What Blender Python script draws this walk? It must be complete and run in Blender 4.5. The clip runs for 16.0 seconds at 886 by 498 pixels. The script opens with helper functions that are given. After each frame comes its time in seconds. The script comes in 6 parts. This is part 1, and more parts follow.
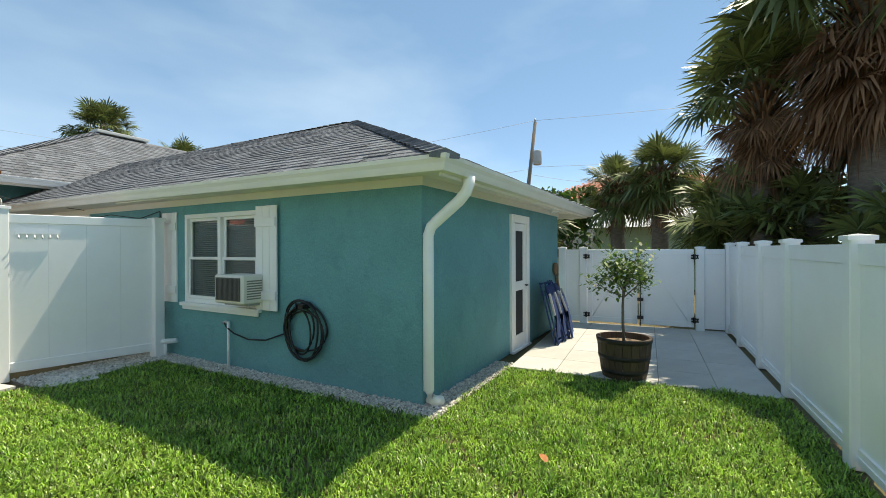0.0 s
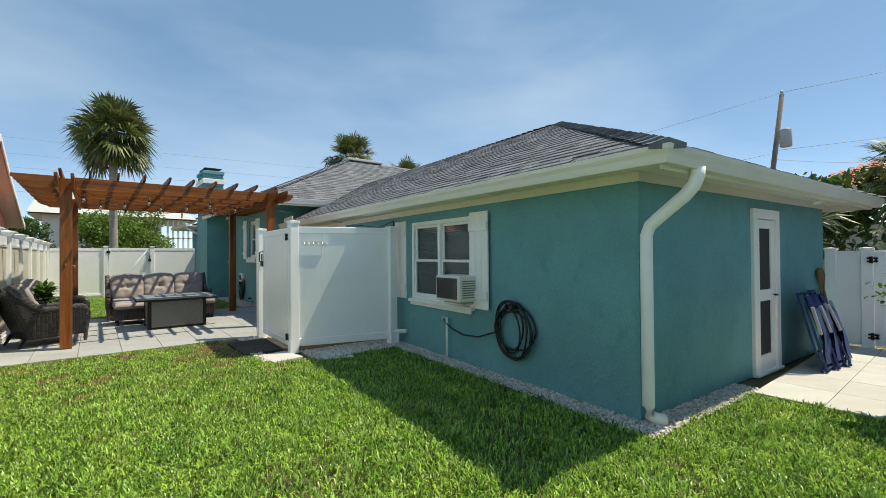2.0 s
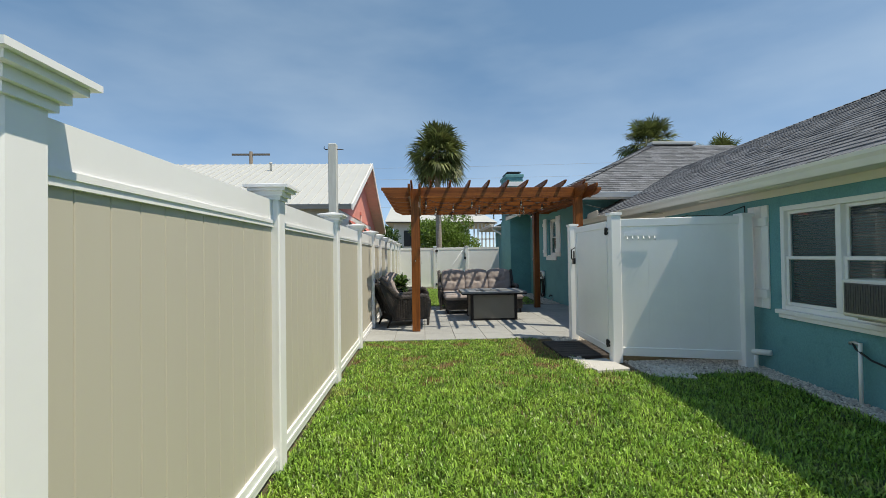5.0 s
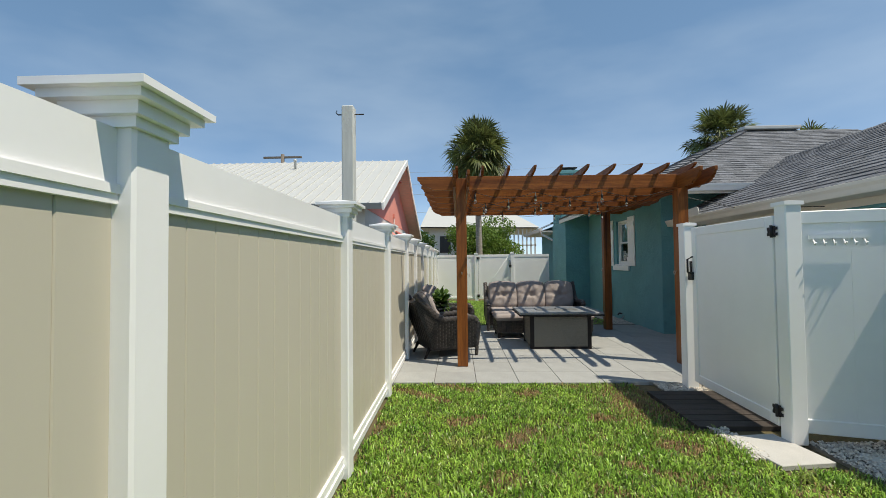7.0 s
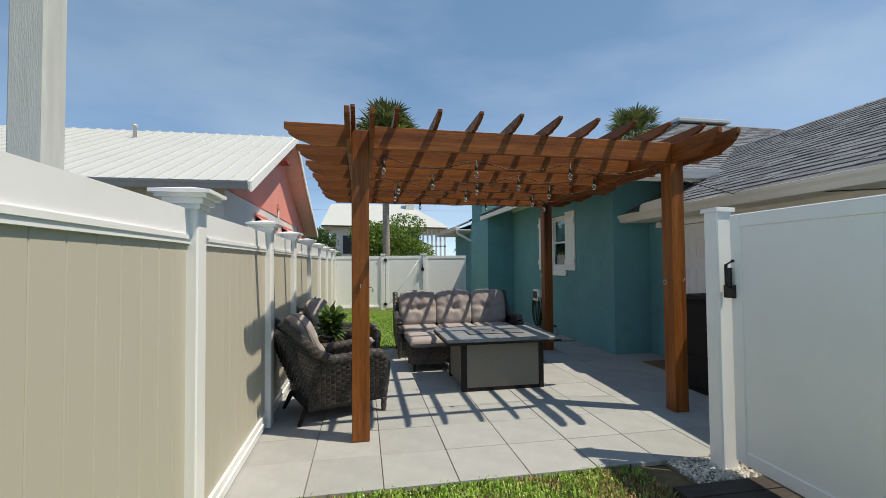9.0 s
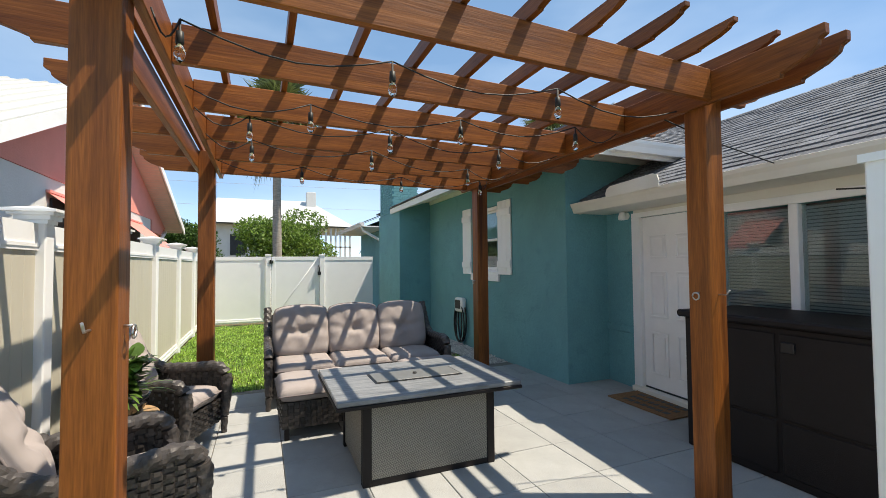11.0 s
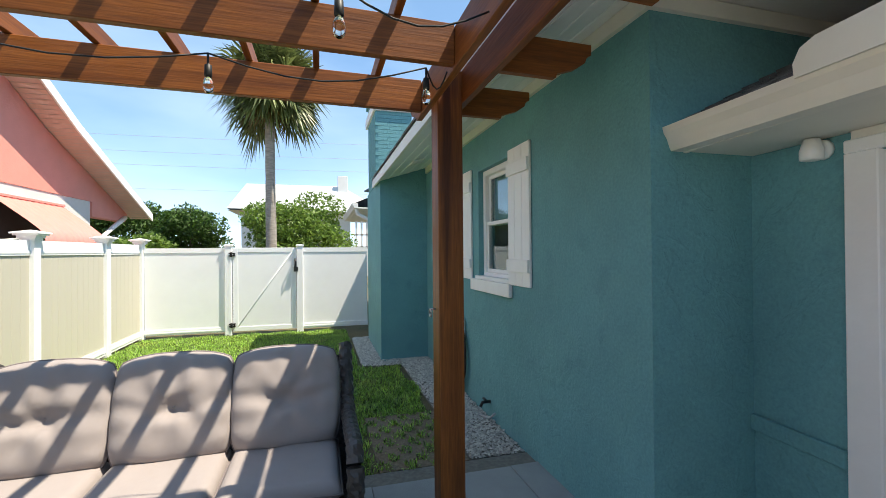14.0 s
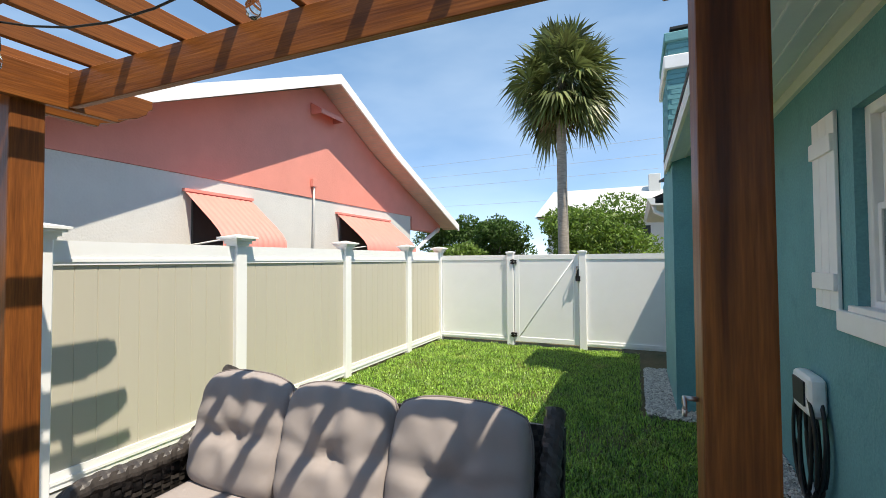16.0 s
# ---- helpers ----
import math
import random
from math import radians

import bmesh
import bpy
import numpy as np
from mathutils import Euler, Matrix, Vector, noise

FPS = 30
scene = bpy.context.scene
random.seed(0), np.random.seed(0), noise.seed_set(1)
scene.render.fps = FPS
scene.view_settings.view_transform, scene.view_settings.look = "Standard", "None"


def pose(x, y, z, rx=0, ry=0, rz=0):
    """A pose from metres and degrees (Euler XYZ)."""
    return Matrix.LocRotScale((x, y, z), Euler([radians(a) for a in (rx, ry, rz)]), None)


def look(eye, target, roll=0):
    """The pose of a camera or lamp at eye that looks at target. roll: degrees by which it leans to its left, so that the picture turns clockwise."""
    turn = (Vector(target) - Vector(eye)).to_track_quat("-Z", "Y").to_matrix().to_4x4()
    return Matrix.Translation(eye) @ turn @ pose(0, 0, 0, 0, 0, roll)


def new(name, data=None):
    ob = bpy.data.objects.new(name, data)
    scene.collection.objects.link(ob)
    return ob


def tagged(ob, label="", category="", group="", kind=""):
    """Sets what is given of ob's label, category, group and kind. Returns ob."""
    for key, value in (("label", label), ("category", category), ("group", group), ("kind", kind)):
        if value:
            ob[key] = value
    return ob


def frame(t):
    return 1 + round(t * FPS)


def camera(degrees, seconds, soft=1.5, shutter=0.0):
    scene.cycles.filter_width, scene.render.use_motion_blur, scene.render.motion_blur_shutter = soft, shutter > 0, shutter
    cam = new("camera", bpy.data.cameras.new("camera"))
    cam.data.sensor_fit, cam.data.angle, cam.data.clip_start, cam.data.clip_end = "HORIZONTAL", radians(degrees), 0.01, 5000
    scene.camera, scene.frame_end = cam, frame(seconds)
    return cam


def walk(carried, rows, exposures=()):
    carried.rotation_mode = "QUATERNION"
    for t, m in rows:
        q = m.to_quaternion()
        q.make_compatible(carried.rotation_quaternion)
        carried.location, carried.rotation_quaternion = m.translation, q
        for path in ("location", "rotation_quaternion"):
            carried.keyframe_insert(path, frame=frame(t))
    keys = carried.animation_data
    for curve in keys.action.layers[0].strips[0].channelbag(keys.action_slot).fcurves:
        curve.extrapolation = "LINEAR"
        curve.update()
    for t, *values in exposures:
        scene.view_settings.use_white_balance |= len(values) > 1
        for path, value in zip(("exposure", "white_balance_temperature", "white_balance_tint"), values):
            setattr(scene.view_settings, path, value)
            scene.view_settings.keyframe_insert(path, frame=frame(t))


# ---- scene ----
cam = camera(91.1, 16.0, 0.75)

PATH = [
    (0, (0.691, 0.824, 1.425), (2.499, 1.678, 1.423), -0.2),
    (0.5, (0.667, 0.836, 1.425), (2.366, 1.891, 1.429), -0.4),
    (1, (0.667, 0.838, 1.426), (2.234, 2.081, 1.433), -0.4),
    (1.5, (0.651, 0.852, 1.418), (2.063, 2.268, 1.432), -0.4),
    (2, (0.633, 0.873, 1.411), (1.884, 2.433, 1.432), -0.5),
    (2.5, (0.639, 0.906, 1.425), (1.717, 2.59, 1.447), -0.7),
    (3, (0.599, 0.945, 1.417), (1.507, 2.726, 1.445), -0.7),
    (3.5, (0.582, 1.03, 1.424), (1.307, 2.894, 1.449), -0.8),
    (4, (0.506, 1.184, 1.411), (1.024, 3.115, 1.439), -0.7),
    (4.5, (0.446, 1.377, 1.424), (0.749, 3.354, 1.449), -0.9),
    (5, (0.424, 1.676, 1.393), (0.518, 3.673, 1.421), -0.8),
    (7.5, (0.215, 4.146, 1.458), (0.149, 6.144, 1.522), -0.6),
    (8, (0.239, 4.738, 1.424), (0.305, 6.735, 1.489), -0.6),
    (8.5, (0.288, 5.342, 1.466), (0.491, 7.33, 1.526), -0.6),
    (9, (0.316, 5.882, 1.486), (0.678, 7.848, 1.547), -0.5),
    (11.5, (1.013, 8.285, 1.479), (1.85, 10.101, 1.532), -0.6),
    (12, (1.275, 8.709, 1.523), (2.174, 10.496, 1.55), -0.6),
    (12.5, (1.632, 9.122, 1.501), (2.551, 10.898, 1.522), -0.5),
    (13, (2.006, 9.554, 1.52), (2.905, 11.341, 1.542), -0.4),
    (13.5, (2.332, 10.0, 1.577), (3.102, 11.846, 1.59), -0.4),
    (14, (2.648, 10.371, 1.593), (3.192, 12.296, 1.605), -0.5),
    (14.5, (2.865, 10.728, 1.629), (3.11, 12.713, 1.644), -0.5),
    (15, (3.006, 11.076, 1.661), (2.936, 13.075, 1.683), -0.6),
    (15.5, (3.126, 11.347, 1.643), (2.702, 13.301, 1.676), -0.6),
    (16, (3.143, 11.534, 1.607), (2.328, 13.359, 1.659), -0.4),
]
walk(cam, [(t, look(eye, target, roll)) for t, eye, target, roll in PATH], ((0.0, 0.50, 7900, 4), (2.5, 0.18, 7600, 5), (5.0, 0.0, 7400, 7), (9.0, 0.05, 7400, 8), (11.5, 0.74, 7500, 10), (13.5, 0.94, 7300, 9), (14.5, 0.86, 7300, 9), (16.0, 0.60, 7300, 9)))

# ---- light ----
SUN_AZ, SUN_EL = 114.0, 63.0   # degrees clockwise from +y, and above the horizon
world = bpy.data.worlds.new("sky_world")
scene.world = world
world.use_nodes = True
wn, wl = world.node_tree.nodes, world.node_tree.links
wn.clear()
sky = wn.new("ShaderNodeTexSky")
sky.sky_type = 'NISHITA'
sky.sun_disc = False
sky.sun_elevation = radians(SUN_EL)
sky.sun_rotation = radians(SUN_AZ)
sky.air_density, sky.dust_density, sky.ozone_density = 0.45, 0.02, 1.0
wbg = wn.new("ShaderNodeBackground")
wbg.inputs["Strength"].default_value = 0.28
wout = wn.new("ShaderNodeOutputWorld")
# thin high cloud
wtc = wn.new("ShaderNodeTexCoord")
wmap = wn.new("ShaderNodeMapping")
wmap.inputs["Scale"].default_value = (0.9, 1.3, 3.0)
wmap.inputs["Rotation"].default_value = (0.3, 0.15, 0.5)
wnoise = wn.new("ShaderNodeTexNoise")
wnoise.inputs["Scale"].default_value = 1.6
wnoise.inputs["Detail"].default_value = 5
wramp = wn.new("ShaderNodeValToRGB")
wramp.color_ramp.elements[0].position = 0.42
wramp.color_ramp.elements[0].color = (0, 0, 0, 1)
wramp.color_ramp.elements[1].position = 0.85
wramp.color_ramp.elements[1].color = (0.34, 0.34, 0.34, 1)
wmix = wn.new("ShaderNodeMix")
wmix.data_type = 'RGBA'
wmix.inputs["B"].default_value = (2.9, 3.5, 4.2, 1)
wl.new(wtc.outputs["Generated"], wmap.inputs["Vector"])
wl.new(wmap.outputs["Vector"], wnoise.inputs["Vector"])
wl.new(wnoise.outputs["Fac"], wramp.inputs["Fac"])
wl.new(wramp.outputs["Color"], wmix.inputs["Factor"])
# constant blue mixed over the sky dims the bright horizon and lifts the zenith
weven = wn.new("ShaderNodeMix")
weven.data_type = 'RGBA'
weven.inputs["Factor"].default_value = 0.58
weven.inputs["B"].default_value = (0.46, 1.02, 1.82, 1)
wl.new(sky.outputs["Color"], weven.inputs["A"])
wl.new(weven.outputs["Result"], wmix.inputs["A"])
wl.new(wmix.outputs["Result"], wbg.inputs["Color"])
wl.new(wbg.outputs["Background"], wout.inputs["Surface"])

sun_data = bpy.data.lights.new("sun", 'SUN')
sun_data.energy = 4.3
sun_data.angle = radians(0.55)
sun_data.color = (1.0, 0.95, 0.87)
sun = new("sun", sun_data)
sa, se = radians(SUN_AZ), radians(SUN_EL)
sun_dir = Vector((math.sin(sa) * math.cos(se), math.cos(sa) * math.cos(se), math.sin(se)))
sun.matrix_world = look(sun_dir * 60, (0, 0, 0))


# ---- materials ----
def mat(name, color, rough=0.6, metal=0.0, var=0.12, scale=6.0, bump=0.0, bump_scale=80.0, color2=None,
        stretch=(1, 1, 1), island=0.0, rnd=0.0, spec=0.5, coat=0.0, fine=0.0, thin=0.0, patch=None, trowel=0.0):
    """Principled material with large-scale and fine variation; lengths in metres."""
    m = bpy.data.materials.new(name)
    m.use_nodes = True
    n, l = m.node_tree.nodes, m.node_tree.links
    b = n["Principled BSDF"]
    b.inputs["Roughness"].default_value = rough
    b.inputs["Metallic"].default_value = metal
    b.inputs["Specular IOR Level"].default_value = spec
    b.inputs["Coat Weight"].default_value = coat
    tc = n.new("ShaderNodeTexCoord")
    mp = n.new("ShaderNodeMapping")
    mp.inputs["Scale"].default_value = stretch
    l.new(tc.outputs["Object"], mp.inputs["Vector"])
    big = n.new("ShaderNodeTexNoise")
    big.inputs["Scale"].default_value = scale
    big.inputs["Detail"].default_value = 6
    big.inputs["Roughness"].default_value = 0.65
    l.new(mp.outputs["Vector"], big.inputs["Vector"])
    c2 = color2 or tuple(c * (1 - var) for c in color)
    c1 = color if color2 else tuple(min(1, c * (1 + var * 0.6)) for c in color)
    ramp = n.new("ShaderNodeValToRGB")
    ramp.color_ramp.elements[0].position, ramp.color_ramp.elements[1].position = 0.3, 0.7
    ramp.color_ramp.elements[0].color = (*c2, 1)
    ramp.color_ramp.elements[1].color = (*c1, 1)
    l.new(big.outputs["Fac"], ramp.inputs["Fac"])
    out = ramp.outputs["Color"]
    if patch:   # worn patches: colour, noise scale, from, to
        pn = n.new("ShaderNodeTexNoise")
        pn.inputs["Scale"].default_value = patch[1]
        pn.inputs["Detail"].default_value = 4
        l.new(mp.outputs["Vector"], pn.inputs["Vector"])
        pr_ = n.new("ShaderNodeMapRange")
        pr_.inputs["From Min"].default_value, pr_.inputs["From Max"].default_value = patch[2], patch[3]
        l.new(pn.outputs["Fac"], pr_.inputs["Value"])
        pm_ = n.new("ShaderNodeMix")
        pm_.data_type = 'RGBA'
        pm_.inputs["B"].default_value = (*patch[0], 1)
        l.new(pr_.outputs["Result"], pm_.inputs["Factor"])
        l.new(out, pm_.inputs["A"])
        out = pm_.outputs["Result"]
    if fine:
        fn = n.new("ShaderNodeTexNoise")
        fn.inputs["Scale"].default_value = bump_scale * 2
        fn.inputs["Detail"].default_value = 3
        l.new(mp.outputs["Vector"], fn.inputs["Vector"])
        hs0 = n.new("ShaderNodeHueSaturation")
        mr0 = n.new("ShaderNodeMapRange")
        mr0.inputs["To Min"].default_value, mr0.inputs["To Max"].default_value = 1 - fine, 1 + fine
        mr0.inputs["From Min"].default_value, mr0.inputs["From Max"].default_value = 0.3, 0.7
        l.new(fn.outputs["Fac"], mr0.inputs["Value"])
        l.new(mr0.outputs["Result"], hs0.inputs["Value"])
        l.new(out, hs0.inputs["Color"])
        out = hs0.outputs["Color"]
    if island or rnd:
        hs = n.new("ShaderNodeHueSaturation")
        mr = n.new("ShaderNodeMapRange")
        amt = island or rnd
        mr.inputs["To Min"].default_value, mr.inputs["To Max"].default_value = 1 - amt, 1 + amt
        src = n.new("ShaderNodeNewGeometry").outputs["Random Per Island"] if island else n.new("ShaderNodeObjectInfo").outputs["Random"]
        l.new(src, mr.inputs["Value"])
        l.new(mr.outputs["Result"], hs.inputs["Value"])
        l.new(out, hs.inputs["Color"])
        out = hs.outputs["Color"]
    l.new(out, b.inputs["Base Color"])
    if bump:
        bn = n.new("ShaderNodeTexNoise")
        bn.inputs["Scale"].default_value = bump_scale
        bn.inputs["Detail"].default_value = 5
        l.new(mp.outputs["Vector"], bn.inputs["Vector"])
        bp = n.new("ShaderNodeBump")
        bp.inputs["Strength"].default_value = min(1.0, bump)
        bp.inputs["Distance"].default_value = 0.01
        l.new(bn.outputs["Fac"], bp.inputs["Height"])
        l.new(bp.outputs["Normal"], b.inputs["Normal"])
        if trowel:   # uneven knife strokes under the fine grain
            tn = n.new("ShaderNodeTexNoise")
            tn.inputs["Scale"].default_value = 7.0
            tn.inputs["Detail"].default_value = 4
            tn.inputs["Distortion"].default_value = 1.2
            l.new(mp.outputs["Vector"], tn.inputs["Vector"])
            te = n.new("ShaderNodeMapRange")
            te.inputs["From Min"].default_value, te.inputs["From Max"].default_value = 0.50, 0.60
            l.new(tn.outputs["Fac"], te.inputs["Value"])
            tb = n.new("ShaderNodeBump")
            tb.inputs["Strength"].default_value = trowel
            tb.inputs["Distance"].default_value = 0.012
            l.new(te.outputs["Result"], tb.inputs["Height"])
            l.new(tb.outputs["Normal"], bp.inputs["Normal"])
    if thin:   # light shining through leaves
        tl = n.new("ShaderNodeBsdfTranslucent")
        l.new(out, tl.inputs["Color"])
        mx = n.new("ShaderNodeMixShader")
        mx.inputs["Fac"].default_value = thin
        l.new(b.outputs["BSDF"], mx.inputs[1])
        l.new(tl.outputs["BSDF"], mx.inputs[2])
        l.new(mx.outputs["Shader"], n["Material Output"].inputs["Surface"])
    return m


def glass_mat(name, tint=(0.8, 0.9, 0.9), rough=0.02):
    m = bpy.data.materials.new(name)
    m.use_nodes = True
    b = m.node_tree.nodes["Principled BSDF"]
    b.inputs["Base Color"].default_value = (*tint, 1)
    b.inputs["Roughness"].default_value = rough
    b.inputs["Transmission Weight"].default_value = 1.0
    b.inputs["IOR"].default_value = 1.45
    return m


TEAL = mat("teal_stucco", (0.134, 0.345, 0.37), 0.8, var=0.14, scale=1.2, bump=0.42, bump_scale=30, fine=0.09, patch=((0.115, 0.305, 0.33), 5.0, 0.56, 0.7), trowel=0.25)
TEAL_BRICK = mat("teal_painted_brick", (0.125, 0.335, 0.36), 0.75, var=0.12, scale=5, bump=0.4, bump_scale=60, rnd=0.05)
WHITE = mat("white_paint", (0.92, 0.91, 0.89), 0.45, var=0.05, scale=3, bump=0.06, bump_scale=60)
VINYL = mat("white_vinyl", (0.91, 0.915, 0.92), 0.32, var=0.04, scale=1.5, bump=0.03, bump_scale=20)
TAN = mat("tan_vinyl", (0.55, 0.515, 0.425), 0.55, var=0.035, scale=1.2, bump=0.02, bump_scale=120, stretch=(1, 1, 0.2))
CREAM = mat("cream_trim_paint", (0.80, 0.77, 0.69), 0.5, var=0.06, scale=2, bump=0.05)
SHINGLE = mat("grey_asphalt_shingle", (0.17, 0.18, 0.20), 0.92, var=0.3, scale=20, bump=0.6, bump_scale=300, island=0.28, fine=0.25)
WOOD = mat("stained_cedar", (0.30, 0.098, 0.019), 0.5, scale=3, color2=(0.13, 0.036, 0.007), bump=0.16, bump_scale=14, stretch=(0.30, 6.0, 6.0), rnd=0.2, coat=0.03, spec=0.3, fine=0.22, patch=((0.085, 0.024, 0.006), 1.1, 0.64, 0.72))
WOOD_Z = mat("stained_cedar_post", (0.30, 0.098, 0.020), 0.5, scale=3, color2=(0.125, 0.036, 0.008), bump=0.16, bump_scale=14, stretch=(6.0, 6.0, 0.30), patch=((0.075, 0.022, 0.006), 1.1, 0.64, 0.72), rnd=0.15, coat=0.04, spec=0.3, fine=0.22)
GROUND = mat("lawn_soil", (0.085, 0.088, 0.036), 0.95, scale=3, color2=(0.18, 0.125, 0.066), bump=0.8, bump_scale=60, fine=0.35)
GRASS = mat("grass_blades", (0.35, 0.51, 0.09), 0.36, scale=3.2, color2=(0.13, 0.28, 0.035), island=0.85, thin=0.30, patch=((0.45, 0.40, 0.15), 1.1, 0.63, 0.78))
PAVER = mat("grey_concrete_paver", (0.36, 0.368, 0.362), 0.85, var=0.12, scale=4, bump=0.35, bump_scale=150, rnd=0.07, fine=0.08)
PAVER_LIGHT = mat("pale_concrete_paver", (0.56, 0.55, 0.525), 0.85, var=0.1, scale=4, bump=0.35, bump_scale=150, rnd=0.06, fine=0.08)
JOINT = mat("sandy_joint", (0.22, 0.20, 0.17), 0.95, var=0.3, scale=30)
GRAVEL = mat("white_shell_gravel", (0.60, 0.565, 0.51), 0.85, var=0.2, scale=10, island=0.35)
BLACK = mat("black_iron", (0.015, 0.015, 0.016), 0.45, var=0.2, scale=30, bump=0.1)
RUBBER = mat("black_hose_rubber", (0.02, 0.022, 0.022), 0.5, var=0.2, scale=30, spec=0.4)
PLASTIC_DARK = mat("dark_brown_resin", (0.016, 0.013, 0.013), 0.6, spec=0.25, var=0.1, scale=10, bump=0.15, bump_scale=200)
WICKER = mat("dark_wicker_strand", (0.044, 0.038, 0.035), 0.38, var=0.3, scale=40, island=0.45, bump=0.2, bump_scale=200)


def weave_mat(name, c1, c2, size):
    """Basket weave for curved wicker: checks of light and dark with relief."""
    m = mat(name, c1, 0.5)
    n, l = m.node_tree.nodes, m.node_tree.links
    b = n["Principled BSDF"]
    tc = n.new("ShaderNodeTexCoord")
    mp = n.new("ShaderNodeMapping")
    mp.inputs["Rotation"].default_value = (0.3, 0.2, 0.1)
    ck = n.new("ShaderNodeTexChecker")
    ck.inputs["Scale"].default_value = size
    ck.inputs["Color1"].default_value, ck.inputs["Color2"].default_value = (*c1, 1), (*c2, 1)
    bp = n.new("ShaderNodeBump")
    bp.inputs["Strength"].default_value, bp.inputs["Distance"].default_value = 0.8, 0.01
    l.new(tc.outputs["Object"], mp.inputs["Vector"])
    l.new(mp.outputs["Vector"], ck.inputs["Vector"])
    l.new(ck.outputs["Color"], b.inputs["Base Color"])
    l.new(ck.outputs["Fac"], bp.inputs["Height"])
    l.new(bp.outputs["Normal"], b.inputs["Normal"])
    return m


WEAVE = weave_mat("woven_wicker", (0.045, 0.040, 0.037), (0.014, 0.012, 0.011), 44)
CUSHION = mat("taupe_cushion_fabric", (0.36, 0.315, 0.30), 0.95, var=0.06, scale=4, bump=0.25, bump_scale=500)
PIPING = mat("dark_cushion_piping", (0.20, 0.17, 0.165), 0.9, var=0.1)
TABLETOP = mat("grey_wood_grain_top", (0.30, 0.31, 0.32), 0.5, scale=9, color2=(0.12, 0.13, 0.14), stretch=(0.5, 7, 1), bump=0.15, bump_scale=40)
TABLE_LID = mat("grey_metal_lid", (0.16, 0.165, 0.165), 0.45, var=0.1, scale=9)
MESH_PANEL = mat("taupe_mesh_panel", (0.25, 0.235, 0.20), 0.75, var=0.3, scale=140, bump=0.4, bump_scale=260)
METAL = mat("brushed_steel", (0.55, 0.55, 0.54), 0.35, metal=0.9, var=0.1)
GREY_PAINT = mat("grey_painted_metal", (0.40, 0.41, 0.42), 0.5, var=0.1)
PINK = mat("coral_stucco", (0.80, 0.31, 0.25), 0.85, var=0.06, scale=2, bump=0.4, bump_scale=40)
PINK_AWN = mat("coral_awning_metal", (0.85, 0.31, 0.26), 0.5, var=0.06)
OFFWHITE = mat("offwhite_stucco", (0.70, 0.69, 0.66), 0.85, var=0.06, scale=2, bump=0.4, bump_scale=40)
METAL_ROOF = mat("white_metal_roof", (0.56, 0.565, 0.54), 0.4, var=0.04, scale=1)
BARK = mat("palm_bark", (0.20, 0.165, 0.13), 0.95, var=0.4, scale=8, bump=0.9, bump_scale=25, stretch=(1, 1, 3))
FROND = mat("palm_frond", (0.145, 0.175, 0.055), 0.4, var=0.35, scale=1.5, island=0.55, thin=0.22)
FROND_DRY = mat("dry_palm_frond", (0.25, 0.135, 0.07), 0.8, var=0.35, scale=3, island=0.5, thin=0.2)
LEAF = mat("tree_leaf", (0.155, 0.25, 0.04), 0.5, var=0.3, scale=2, island=0.45, thin=0.4)
BUSH = mat("bush_leaf", (0.06, 0.125, 0.02), 0.6, var=0.3, scale=1.5, island=0.5, thin=0.35)
BARREL = mat("weathered_barrel_oak", (0.095, 0.062, 0.042), 0.8, var=0.35, scale=8, bump=0.4, bump_scale=50, stretch=(4, 4, 0.6), rnd=0.25)
SOIL = mat("mulch_soil", (0.25, 0.18, 0.12), 0.95, var=0.4, scale=40, bump=0.9, bump_scale=90)
NAVY = mat("navy_chair_fabric", (0.018, 0.048, 0.16), 0.8, var=0.15, scale=8, bump=0.2, bump_scale=300)
BAMBOO = mat("bamboo_cane", (0.22, 0.13, 0.07), 0.7, var=0.3, scale=14, bump=0.2)
COIR = mat("coir_doormat", (0.27, 0.145, 0.065), 0.98, var=0.25, scale=30, bump=0.9, bump_scale=250, fine=0.2)
DECK = mat("dark_weathered_boards", (0.055, 0.045, 0.04), 0.85, var=0.35, scale=6, bump=0.3, bump_scale=60, stretch=(1, 6, 1), rnd=0.2)
DARK_INSIDE = mat("dark_room", (0.03, 0.032, 0.035), 0.9)
GLASS = glass_mat("window_glass")
PALM_BARK = mat("pale_palm_bark", (0.36, 0.32, 0.27), 0.95, var=0.35, scale=6, bump=0.9, bump_scale=25, stretch=(1, 1, 4))
WOODPOLE = mat("weathered_utility_pole", (0.20, 0.17, 0.14), 0.9, var=0.3, scale=6, bump=0.4, stretch=(4, 4, 0.5))
TERRACOTTA = mat("terracotta_roof_tile", (0.50, 0.20, 0.11), 0.8, var=0.25, scale=3, island=0.2)
BEIGE = mat("beige_house_stucco", (0.50, 0.44, 0.35), 0.85, var=0.06)


# ---- mesh helpers ----
def box(bm, x0, y0, z0, x1, y1, z1, m=None):
    """Axis-aligned box, optionally moved by m."""
    vs = [bm.verts.new((x, y, z)) for z in (z0, z1) for y in (y0, y1) for x in (x0, x1)]
    for f in ((0, 2, 3, 1), (4, 5, 7, 6), (0, 1, 5, 4), (1, 3, 7, 5), (3, 2, 6, 7), (2, 0, 4, 6)):
        bm.faces.new([vs[i] for i in f])
    if m is not None:
        bmesh.ops.transform(bm, matrix=m, verts=vs)
    return vs


def quad(bm, *pts):
    return bm.faces.new([bm.verts.new(p) for p in pts])


